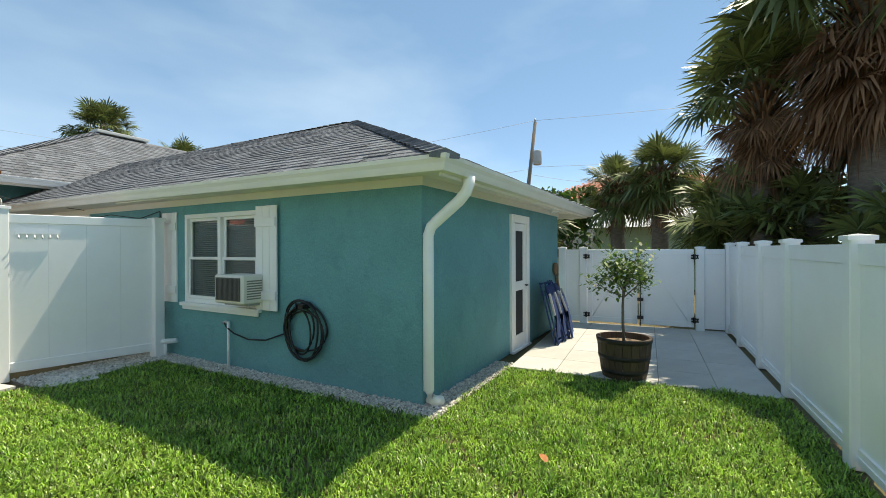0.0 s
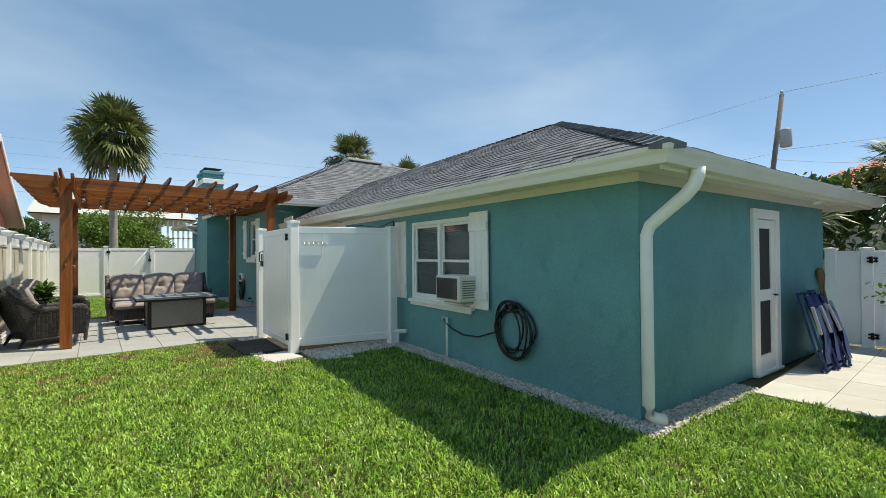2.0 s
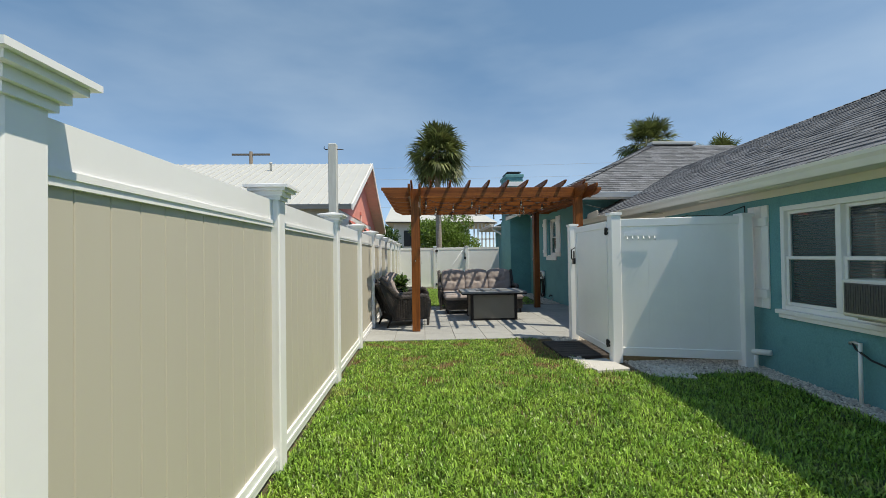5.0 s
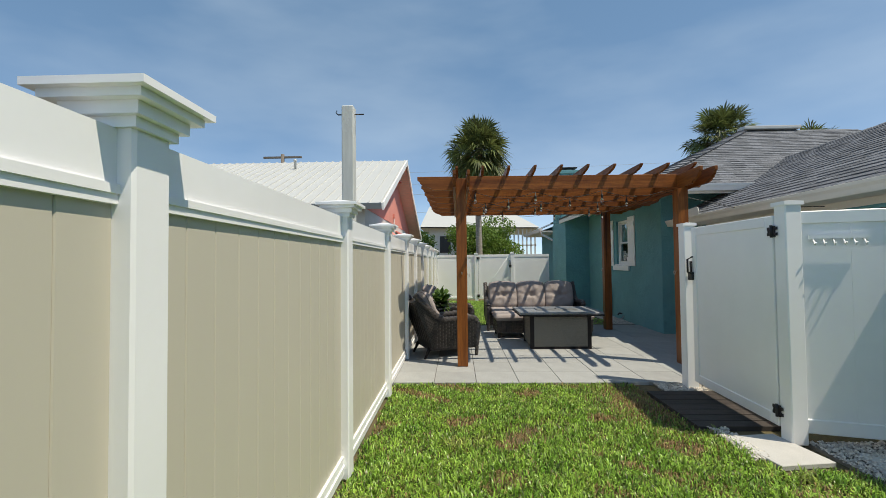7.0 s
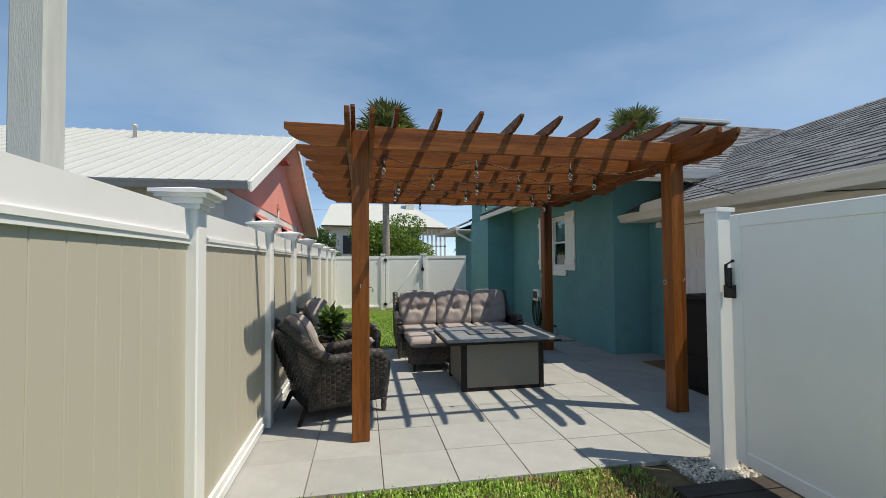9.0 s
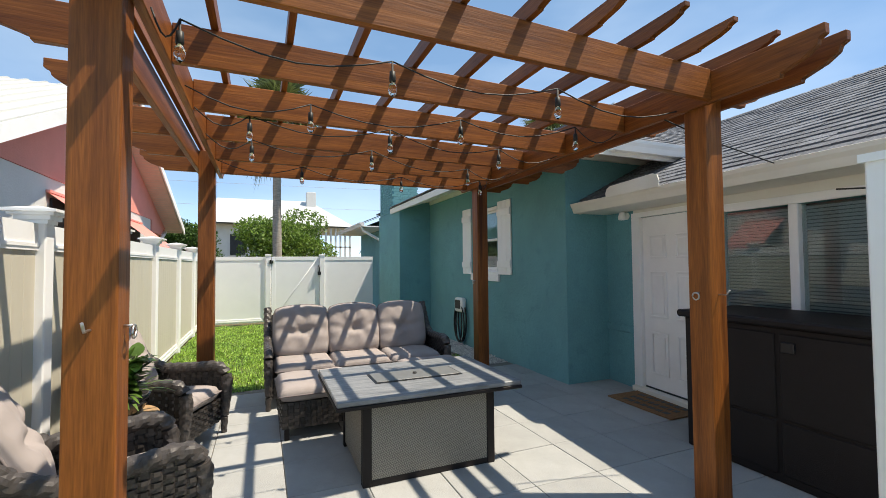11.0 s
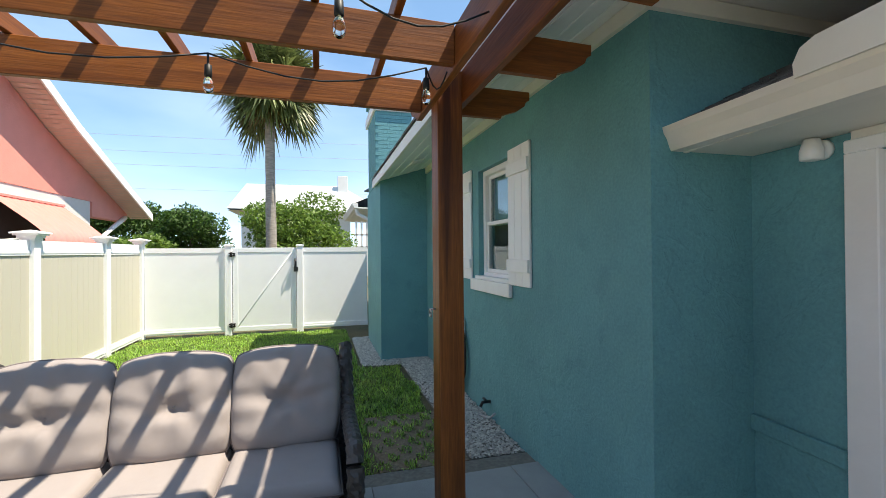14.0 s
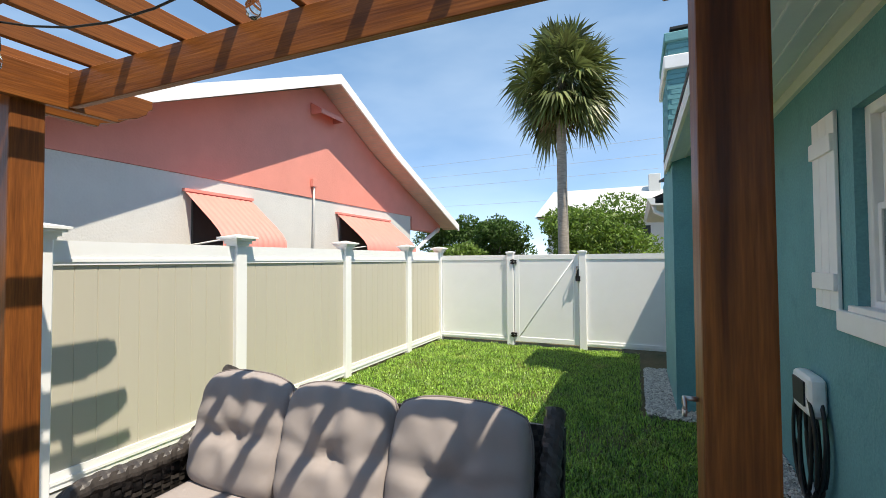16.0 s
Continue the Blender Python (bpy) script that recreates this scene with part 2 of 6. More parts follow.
def tube(bm, pts, r, seg=8, r_end=None, caps=True):
    """Round tube along a line of points."""
    pts = [Vector(p) for p in pts]
    rings, last = [], None
    up = Vector((0, 0, 1))
    for i, p in enumerate(pts):
        d = (pts[min(i + 1, len(pts) - 1)] - pts[max(i - 1, 0)]).normalized()
        side = d.cross(up)
        if side.length < 0.05:
            side = last.copy() if last else d.cross(Vector((1, 0, 0)))
        side.normalize()
        if last and side.dot(last) < 0 and abs(d.z) > 0.9:
            side = -side
        last = side
        nrm = side.cross(d).normalized()
        rr = r if r_end is None else r + (r_end - r) * i / (len(pts) - 1)
        rings.append([bm.verts.new(p + (side * math.cos(2 * math.pi * k / seg) + nrm * math.sin(2 * math.pi * k / seg)) * rr) for k in range(seg)])
    for a, b in zip(rings, rings[1:]):
        for k in range(seg):
            bm.faces.new((a[k], a[(k + 1) % seg], b[(k + 1) % seg], b[k])).smooth = True
    if caps:
        bm.faces.new(rings[0][::-1])
        bm.faces.new(rings[-1])
    return rings


def lathe(bm, prof, seg=20, centre=(0, 0, 0), caps=True):
    """Turned shape from (radius, height) pairs."""
    cx, cy, cz = centre
    rings = [[bm.verts.new((cx + r * math.cos(2 * math.pi * k / seg), cy + r * math.sin(2 * math.pi * k / seg), cz + z)) for k in range(seg)] for r, z in prof]
    for a, b in zip(rings, rings[1:]):
        for k in range(seg):
            bm.faces.new((a[k], a[(k + 1) % seg], b[(k + 1) % seg], b[k])).smooth = True
    if caps:
        bm.faces.new(rings[0][::-1])
        bm.faces.new(rings[-1])


def prism(bm, outline, z0, z1, m=None):
    """Vertical prism over a flat outline of (x, y)."""
    lo = [bm.verts.new((x, y, z0)) for x, y in outline]
    hi = [bm.verts.new((x, y, z1)) for x, y in outline]
    k = len(lo)
    bm.faces.new(lo[::-1])
    bm.faces.new(hi)
    for i in range(k):
        bm.faces.new((lo[i], lo[(i + 1) % k], hi[(i + 1) % k], hi[i]))
    if m is not None:
        bmesh.ops.transform(bm, matrix=m, verts=lo + hi)


def bevel(bm, w=0.006, seg=2):
    bmesh.ops.bevel(bm, geom=bm.edges[:], offset=w, segments=seg, affect='EDGES', profile=0.6, clamp_overlap=True)
    return bm


def link(name, bm, material, parent=None, label="", m=None):
    me = bpy.data.meshes.new(name)
    bmesh.ops.recalc_face_normals(bm, faces=bm.faces[:])
    bm.to_mesh(me)
    bm.free()
    me.materials.append(material)
    ob = new(name, me)
    if parent is not None:
        ob.parent = parent
    if m is not None:
        ob.matrix_basis = m
    if label:
        ob["label"] = label
    return ob


def part(name, bm, material, parent, label="", m=None):
    return link(name, bm, material, parent, label, m)


def share(name, me, parent, m):
    """Another object on the same mesh."""
    ob = new(name, me)
    ob.parent = parent
    ob.matrix_basis = m
    return ob


def thing(name, label, category, m=None, group="", kind=""):
    e = new(name)
    e.empty_display_size = 0.2
    if m is not None:
        e.matrix_basis = m
    return tagged(e, label, category, group, kind)


def boxes_part(name, specs, material, parent, label="", bev=0.0, m=None):
    bm = bmesh.new()
    for s in specs:
        box(bm, *s)
    if bev:
        bevel(bm, bev, 1)
    return part(name, bm, material, parent, label, m)


def wall_with_holes(bm, length, height, thick, holes, m):
    """Wall along +x from 0, its outer face at y = 0 and its body at y > 0; holes are (x0, z0, x1, z1)."""
    xs = sorted({0, length, *[h[0] for h in holes], *[h[2] for h in holes]})
    zs = sorted({0, height, *[h[1] for h in holes], *[h[3] for h in holes]})
    grid = {}

    def v(x, y, z):
        key = (round(x, 4), y, round(z, 4))
        if key not in grid:
            grid[key] = bm.verts.new(m @ Vector((x, y, z)))
        return grid[key]

    solid = {}
    for i in range(len(xs) - 1):
        for j in range(len(zs) - 1):
            cx, cz = (xs[i] + xs[i + 1]) / 2, (zs[j] + zs[j + 1]) / 2
            solid[i, j] = not any(h[0] < cx < h[2] and h[1] < cz < h[3] for h in holes)
    for (i, j), s in solid.items():
        if not s:
            continue
        x0, x1, z0, z1 = xs[i], xs[i + 1], zs[j], zs[j + 1]
        bm.faces.new((v(x0, 0, z0), v(x1, 0, z0), v(x1, 0, z1), v(x0, 0, z1)))
        bm.faces.new((v(x0, thick, z0), v(x0, thick, z1), v(x1, thick, z1), v(x1, thick, z0)))
        for di, dj, a, b in ((-1, 0, (x0, z0), (x0, z1)), (1, 0, (x1, z1), (x1, z0)), (0, -1, (x1, z0), (x0, z0)), (0, 1, (x0, z1), (x1, z1))):
            if not solid.get((i + di, j + dj), False):
                bm.faces.new((v(a[0], 0, a[1]), v(b[0], 0, b[1]), v(b[0], thick, b[1]), v(a[0], thick, a[1])))


# ---- ground ----
WING = Matrix.Translation((4.16, 2.672, 0)) @ pose(0, 0, 0, 0, 0, -4.1)   # u along the south wall, v along the long wall


def wing(u, v, z=0.0):
    return WING @ Vector((u, v, z))


bm = bmesh.new()
quad(bm, (-400, -400, -0.02), (400, -400, -0.02), (400, 400, -0.02), (-400, 400, -0.02))
tagged(link("ground", bm, GROUND), "lawn soil with thin patches reaching to the horizon", "ground", kind="structure")


# ---- wing of the teal house ----
W_TOP, W_LEN, W_WIDE = 2.08, 9.6, 4.69
long_m = WING @ pose(0, W_LEN, 0, 0, 0, -90)          # x runs from far to near, y into the wall
WIN1 = (2.21, 0.74, 3.68, 1.88)                        # v0, z0, v1, z1
DOORW = (8.10, 0.08, 8.90, 1.99)
WIN3 = (6.40, 1.02, 7.93, 1.93)
bm = bmesh.new()
wall_with_holes(bm, W_LEN, W_TOP, 0.2, [(W_LEN - h[2], h[1], W_LEN - h[0], h[3]) for h in (WIN1, DOORW, WIN3)], long_m)
wall_w = tagged(link("wall_west", bm, TEAL), "teal stucco long wall of the low wing", "wall", kind="structure")
bm = bmesh.new()
box(bm, -0.025, 9.03, 0.65, 0.0, W_LEN - 0.1, 0.73, WING)
tagged(link("trim_ledge", bevel(bm, 0.006, 1), TEAL), "teal painted ledge board beside the entry door", "trim", kind="structure")
SDOOR = (2.27, 0.03, 2.90, 1.83)
bm = bmesh.new()
wall_with_holes(bm, W_WIDE - 0.2, W_TOP, 0.2, [(SDOOR[0] - 0.2, SDOOR[1], SDOOR[2] - 0.2, SDOOR[3])], WING @ Matrix.Translation((0.2, 0, 0)))
tagged(link("wall_south", bm, TEAL), "teal stucco end wall of the low wing", "wall", kind="structure")
bm = bmesh.new()
box(bm, W_WIDE - 0.2, 0.2, 0, W_WIDE, W_LEN + 2, W_TOP, WING)
tagged(link("wall_east", bm, TEAL), "teal stucco far wall of the low wing", "wall", kind="structure")
bm = bmesh.new()
box(bm, 0.2, 0.2, -0.01, W_WIDE - 0.2, W_LEN, 0.01, WING)
tagged(link("floor", bm, DARK_INSIDE), "dark floor inside the wing", "floor", kind="structure")
bm = bmesh.new()
box(bm, -0.42, -0.42, W_TOP + 0.002, W_WIDE + 0.42, W_LEN, W_TOP + 0.03, WING)
tagged(link("soffit", bm, CREAM), "cream boarded soffit under the wing eaves", "soffit", kind="structure")
bm = bmesh.new()
for s in ((-0.44, -0.44, 2.03, -0.418, 4.5, 2.12), (-0.44, 4.5, 2.06, -0.418, 7.0, 2.12), (-0.44, 7.0, 2.075, -0.418, W_LEN - 0.1, 2.12), (-0.418, -0.44, 1.985, W_WIDE + 0.44, -0.418, 2.12), (W_WIDE + 0.418, -0.418, 1.985, W_WIDE + 0.44, W_LEN, 2.12)):
    box(bm, *s, WING)
for s in ((-0.02, -0.02, 2.0, -0.0005, 9.0, 2.08), (-0.0005, -0.02, 2.0, W_WIDE, -0.0005, 2.08)):
    box(bm, *s, WING)
tagged(link("trim", bm, CREAM), "cream painted fascia and frieze boards", "trim", kind="structure")

G_PROF = ((0.0, 0.0), (0.075, 0.0), (0.085, 0.02), (0.098, 0.055), (0.118, 0.085), (0.125, 0.115), (0.115, 0.118), (0.0, 0.112))


def sweep(bm, prof, path, close=True):
    """Sweep an (out, up) profile along a flat path of (x, y, z, outx, outy)."""
    rings = [[bm.verts.new((x + o * ox, y + o * oy, z + u)) for o, u in prof] for x, y, z, ox, oy in path]
    k = len(prof)
    for a, b in zip(rings, rings[1:]):
        for i in range(k):
            bm.faces.new((a[i], a[(i + 1) % k], b[(i + 1) % k], b[i]))
    bm.faces.new(rings[0][::-1])
    bm.faces.new(rings[-1])


wing_gutter = thing("gutter", "white aluminium gutter with a rounded front along the eave", "gutter", WING)
bm = bmesh.new()
sweep(bm, G_PROF, [(-0.44, W_LEN - 0.12, 2.08, -1, 0), (-0.44, -0.44, 2.01, -1, -1), (W_WIDE + 0.44, -0.44, 2.01, 1, -1), (W_WIDE + 0.44, 3.0, 2.01, 1, 0)])
part("trough", bm, CREAM, wing_gutter)
bm = bmesh.new()
plate = ((8.06, 0.0), (8.78, 0.0), (8.785, 0.05), (8.76, 0.095), (8.71, 0.115), (8.13, 0.135), (8.075, 0.115), (8.055, 0.06))
fr, bk = [[bm.verts.new((u, v, 2.175 + z)) for v, z in plate] for u in (-0.578, -0.566)]
bm.faces.new(fr)
bm.faces.new(bk[::-1])
for k in range(len(plate)):
    q = (k + 1) % len(plate)
    bm.faces.new((fr[k], bk[k], bk[q], fr[q]))
part("splash_guard", bm, CREAM, wing_gutter)


def downspout(name, pts, size, label, m):
    t = thing(name, label, "downspout", m)
    bm = bmesh.new()
    tube(bm, pts, size, 10)
    part("pipe", bm, WHITE, t)
    return t


downspout("downspout", [(-0.05, -0.50, 2.03), (-0.05, -0.495, 1.96), (-0.05, -0.47, 1.90), (-0.045, -0.40, 1.83), (-0.03, -0.19, 1.68), (-0.02, -0.11, 1.62), (-0.015, -0.075, 1.54), (-0.015, -0.075, 1.4), (-0.015, -0.075, 0.16), (-0.005, -0.085, 0.09), (0.04, -0.11, 0.055), (0.10, -0.14, 0.04)], 0.05,
                "white downspout with an elbow at the house corner", WING)


# ---- roofs ----
def shingles(bm, o, a, u, nrm, courses, expo, lo, hi, rng):
    """Tabs laid in courses on a slope: o origin, a along, u up the slope, lo/hi give the run of each course."""
    for c in range(courses):
        s0 = c * expo
        x0, x1 = lo(s0 + expo * 0.5), hi(s0 + expo * 0.5)
        x = x0 - rng.random() * 0.15
        while x < x1:
            w = rng.uniform(0.13, 0.30)
            xa, xb = max(x, x0), min(x + w - 0.004, x1)
            x += w
            if xb - xa < 0.02:
                continue
            lift = 0.011 + rng.random() * 0.008
            top = s0 + expo * 1.25
            p = [o + a * xa + u * s0 + nrm * 0.002, o + a * xb + u * s0 + nrm * 0.002,
                 o + a * xb + u * s0 + nrm * lift, o + a * xa + u * s0 + nrm * lift,
                 o + a * xb + u * top + nrm * 0.004, o + a * xa + u * top + nrm * 0.004]
            v = [bm.verts.new(q) for q in p]
            bm.faces.new((v[0], v[1], v[2], v[3]))
            bm.faces.new((v[3], v[2], v[4], v[5]))


def hip_caps(bm, p, q, rng):
    p, q = Vector(p), Vector(q)
    d = (q - p)
    n = int(d.length / 0.14)
    d.normalize()
    side = d.cross(Vector((0, 0, 1))).normalized()
    up = side.cross(d)
    for i in range(n):
        b = p + d * (i * 0.14)
        e = b + d * 0.2
        k = 0.03 + rng.random() * 0.006
        va = [bm.verts.new(b + side * s + up * h) for s, h in ((-0.12, k - 0.03), (0, k + 0.012), (0.12, k - 0.03))]
        vb = [bm.verts.new(e + side * s + up * h) for s, h in ((-0.12, -0.022), (0, 0.012), (0.12, -0.022))]
        bm.faces.new((va[0], va[1], vb[1], vb[0]))
        bm.faces.new((va[1], va[2], vb[2], vb[1]))
        vc = [bm.verts.new(b + side * s + up * h) for s, h in ((0.12, -0.035), (-0.12, -0.035))]
        bm.faces.new((va[0], va[1], va[2], vc[0], vc[1]))


def roof_plane(name, pts, label, material, thick=0.03):
    bm = bmesh.new()
    top = [bm.verts.new(p) for p in pts]
    low = [bm.verts.new((p[0], p[1], p[2] - thick)) for p in pts]
    bm.faces.new(top)
    bm.faces.new(low[::-1])
    for i in range(len(pts)):
        j = (i + 1) % len(pts)
        bm.faces.new((top[i], low[i], low[j], top[j]))
    return bm


rng = random.Random(5)
EZ, RZ, RU, AV = 2.125, 3.56, 2.345, 2.78
E0, E1 = -0.54, W_WIDE + 0.54
wing_roof = thing("roof", "grey asphalt shingle hip roof of the low wing", "roof", WING, kind="structure")
bm = bmesh.new()
for pts in (((E0, E0, EZ), (RU, AV, RZ), (RU, 13.5, RZ), (E0, 9.25, EZ + 0.055)), ((E0, E0, EZ), (E1, E0, EZ), (RU, AV, RZ)), ((E1, E0, EZ), (E1, 13.5, EZ), (RU, 13.5, RZ), (RU, AV, RZ))):
    top = [bm.verts.new(p) for p in pts]
    low = [bm.verts.new((p[0], p[1], p[2] - 0.03)) for p in pts]
    bm.faces.new(top)
    bm.faces.new(low[::-1])
    for i in range(len(pts)):
        j = (i + 1) % len(pts)
        bm.faces.new((top[i], low[i], low[j], top[j]))
part("decking", bm, SHINGLE, wing_roof)
slope = Vector((RU - E0, 0, RZ - EZ))
SL = slope.length
up_w = slope / SL
nrm_w = Vector((-up_w.z, 0, up_w.x))
bm = bmesh.new()
shingles(bm, Vector((E0, 0, EZ + 0.004)), Vector((0, 1, 0.0055)), up_w, nrm_w, int(SL / 0.135), 0.135,
         lambda s: E0 + (AV - E0) * s / SL, lambda s: 9.25 + 4.2 * s / SL, rng)
sl2 = Vector((0, AV - E0, RZ - EZ))
S2 = sl2.length
up_s = sl2 / S2
shingles(bm, Vector((0, E0, EZ)), Vector((1, 0, 0)), up_s, Vector((0, -up_s.z, up_s.y)), int(S2 / 0.135), 0.135,
         lambda s: E0 + (RU - E0) * s / S2, lambda s: E1 + (RU - E1) * s / S2, rng)
hip_caps(bm, (E0, E0, EZ), (RU, AV, RZ), rng)
hip_caps(bm, (E1, E0, EZ), (RU, AV, RZ), rng)
hip_caps(bm, (RU, 13.5, RZ), (RU, AV, RZ), rng)
tagged(part("shingles", bm, SHINGLE, wing_roof), kind="stuff")

# ---- main house ----
MX, MY, MTOP = 4.2, 12.13, 2.86
WIN2 = (13.80, 1.33, 14.52, 2.40)
bm = bmesh.new()
mw_m = pose(MX, 24.0, 0, 0, 0, -90)
wall_with_holes(bm, 24.0 - MY, MTOP, 0.2, [(24.0 - WIN2[2], WIN2[1], 24.0 - WIN2[0], WIN2[3])], mw_m)
tagged(link("wall_main_west", bm, TEAL), "teal stucco wall of the main house with a trowelled texture", "wall", kind="structure")
bm = bmesh.new()
box(bm, MX + 0.2, MY, 0, 14.0, MY + 0.2, MTOP)
tagged(link("wall_main_south", bm, TEAL), "teal stucco south wall of the main house", "wall", kind="structure")
bm = bmesh.new()
box(bm, MX + 0.2, 18.4, 0, 14.0, 18.6, MTOP)
tagged(link("wall_main_north", bm, TEAL), "teal stucco north wall of the main house", "wall", kind="structure")
bm = bmesh.new()
MEX, MEZ, MES, MEN = 3.45, 2.75, 11.35, 18.6
for q in (((MEX + 0.03, MES + 0.03, 2.63), (MX, MY, 2.862), (MX, 17.29, 2.862), (MEX + 0.03, 17.29, 2.63)), ((MEX + 0.03, MES + 0.03, 2.63), (14.0, MES + 0.03, 2.63), (14.0, MY, 2.862), (MX, MY, 2.862))):
    lo = [bm.verts.new(p) for p in q]
    hi = [bm.verts.new((p[0], p[1], p[2] + 0.02)) for p in q]
    bm.faces.new(lo[::-1])
    bm.faces.new(hi)
    for i in range(4):
        bm.faces.new((lo[i], lo[(i + 1) % 4], hi[(i + 1) % 4], hi[i]))
for k in range(1, 5):   # board seams along the eave
    f = k / 5
    x, z = MEX + 0.03 + (MX - MEX - 0.03) * f, 2.63 + 0.232 * f
    box(bm, x - 0.006, MES + 0.4, z - 0.006, x + 0.006, 17.28, z + 0.004)
tagged(link("soffit_main", bm, WHITE), "white boarded soffit under the main eaves", "soffit", kind="structure")
bm = bmesh.new()
for s in ((MEX, MES, 2.61, MEX + 0.028, 17.31, 2.76), (MEX + 0.028, MES, 2.61, 14.0, MES + 0.028, 2.76), (MX - 0.03, MY - 0.03, 2.765, MX, 16.7, 2.85), (MX, MY - 0.03, 2.765, 14.0, MY, 2.85)):
    box(bm, *s)
tagged(link("trim_main", bm, CREAM), "cream fascia and frieze of the main house", "trim", kind="structure")
mg = thing("gutter", "white gutter along the main eave above the low roof", "gutter")
bm = bmesh.new()
sweep(bm, G_PROF, [(MEX + 0.7, MES, 2.65, 0, -1), (8.0, MES, 2.65, 0, -1)])
part("trough", bm, WHITE, mg)
AX, AY, AZ = 7.58, 14.86, 4.72
main_roof = thing("roof", "grey asphalt shingle hip roof of the main house", "roof", kind="structure")
bm = bmesh.new()
RE = 10.2
for pts in (((MEX, MES, MEZ), (AX, AY, AZ), (MEX + 0.3, MEN, MEZ + 0.15), (MEX + 0.75, 17.31, MEZ + 0.36), (MEX, 17.31, MEZ)), ((MEX, MES, MEZ), (14, MES, MEZ), (RE, AY, AZ), (AX, AY, AZ)), ((MEX, MEN, MEZ), (AX, AY, AZ), (RE, AY, AZ), (14, MEN, MEZ)), ((14, MES, MEZ), (14, MEN, MEZ), (RE, AY, AZ))):
    top = [bm.verts.new(p) for p in pts]
    bm.faces.new(top)
    low = [bm.verts.new((p[0], p[1], p[2] - 0.03)) for p in pts]
    bm.faces.new(low[::-1])
    for i in range(len(pts)):
        j = (i + 1) % len(pts)
        bm.faces.new((top[i], low[i], low[j], top[j]))
part("decking", bm, SHINGLE, main_roof)
bm = bmesh.new()
s3 = Vector((0, AY - MES, AZ - MEZ))
L3 = s3.length
u3 = s3 / L3
shingles(bm, Vector((0, MES, MEZ)), Vector((1, 0, 0)), u3, Vector((0, -u3.z, u3.y)), int(L3 / 0.135), 0.135, lambda s: MEX + (AX - MEX) * s / L3, lambda s: 14 + (RE - 14) * s / L3, rng)
s4 = Vector((AX - MEX, 0, AZ - MEZ))
L4 = s4.length
u4 = s4 / L4
shingles(bm, Vector((MEX, 0, MEZ)), Vector((0, 1, 0)), u4, Vector((-u4.z, 0, u4.x)), int(L4 / 0.135), 0.135, lambda s: MES + (AY - MES) * s / L4, lambda s: 17.3 if s < 0.8 else MEN + (AY - MEN) * s / L4, rng)
hip_caps(bm, (MEX, MES, MEZ), (AX, AY, AZ), rng)
tagged(part("shingles", bm, SHINGLE, main_roof), kind="stuff")
bm = bmesh.new()
box(bm, AX - 0.05, AY - 0.16, AZ, AX + 1.35, AY + 0.16, AZ + 0.09)
part("ridge_vent", bevel(bm, 0.02), METAL_ROOF, main_roof, "white ridge vent")


# ---- fences ----
def post_obj(parent, x, y, h, w=0.127, cap=0.0, material=None, z0=0.0):
    bm = bmesh.new()
    box(bm, x - w / 2, y - w / 2, z0, x + w / 2, y + w / 2, h)
    p = part("post", bevel(bm, 0.008, 1), material or VINYL, parent)
    bm = bmesh.new()
    c = w / 2
    if cap:   # stepped moulded cap
        for o, a, b in ((0.012, h - 0.075, h - 0.05), (0.03, h - 0.05, h - 0.02), (0.055, h - 0.02, h + 0.0), (0.075, h + 0.0, h + 0.018)):
            box(bm, x - c - o, y - c - o, a, x + c + o, y + c + o, b)
    else:
        box(bm, x - c - 0.012, y - c - 0.012, h - 0.03, x + c + 0.012, y + c + 0.012, h)
    t = 0.07 if cap else 0.012
    zz = h + (0.018 if cap else 0)
    top = bm.verts.new((x, y, zz + (0.03 if cap else 0.012)))
    r = [bm.verts.new((x + sx * (c + t), y + sy * (c + t), zz)) for sx, sy in ((-1, -1), (1, -1), (1, 1), (-1, 1))]
    for i in range(4):
        bm.faces.new((r[i], r[(i + 1) % 4], top))
    part("cap", bm, material or VINYL, p)
    return p


def vinyl_panel(fence, a, b, axis, pos, z0, z1, board_mat, rail_hi=0.16, rail_lo=0.12, boards=0.15, decor=True):
    """Boards and rails between two posts; axis 'y' runs along y at x = pos."""
    def bx(bm, s0, s1, t0, t1, za, zb):
        if axis == 'y':
            box(bm, pos + t0, s0, za, pos + t1, s1, zb)
        else:
            box(bm, s0, pos + t0, za, s1, pos + t1, zb)
    bm = bmesh.new()
    bx(bm, a, b, -0.022, 0.022, z1 - rail_hi, z1)
    if decor:
        bx(bm, a, b, -0.032, 0.032, z1 - rail_hi - 0.022, z1 - rail_hi)
        bx(bm, a, b, -0.026, 0.026, z1 - rail_hi - 0.045, z1 - rail_hi - 0.022)
    part("top_rail", bm, VINYL, fence)
    bm = bmesh.new()
    bx(bm, a, b, -0.028, 0.028, z0, z0 + rail_lo)
    bx(bm, a, b, -0.036, 0.036, z0 + rail_lo * 0.35, z0 + rail_lo * 0.55)
    part("bottom_rail", bm, VINYL, fence)
    n = max(1, round((b - a) / boards))
    w = (b - a) / n
    for i in range(n):
        s = a + i * w
        bm = bmesh.new()
        bx(bm, s + 0.0015, s + w - 0.0015, -0.011, 0.011, z0 + rail_lo - 0.01, z1 - rail_hi)
        part("board", bevel(bm, 0.003, 1), board_mat, fence)
    bm = bmesh.new()
    bx(bm, a, b, -0.007, 0.007, z0 + rail_lo - 0.01, z1 - rail_hi)
    part("web", bm, board_mat, fence)


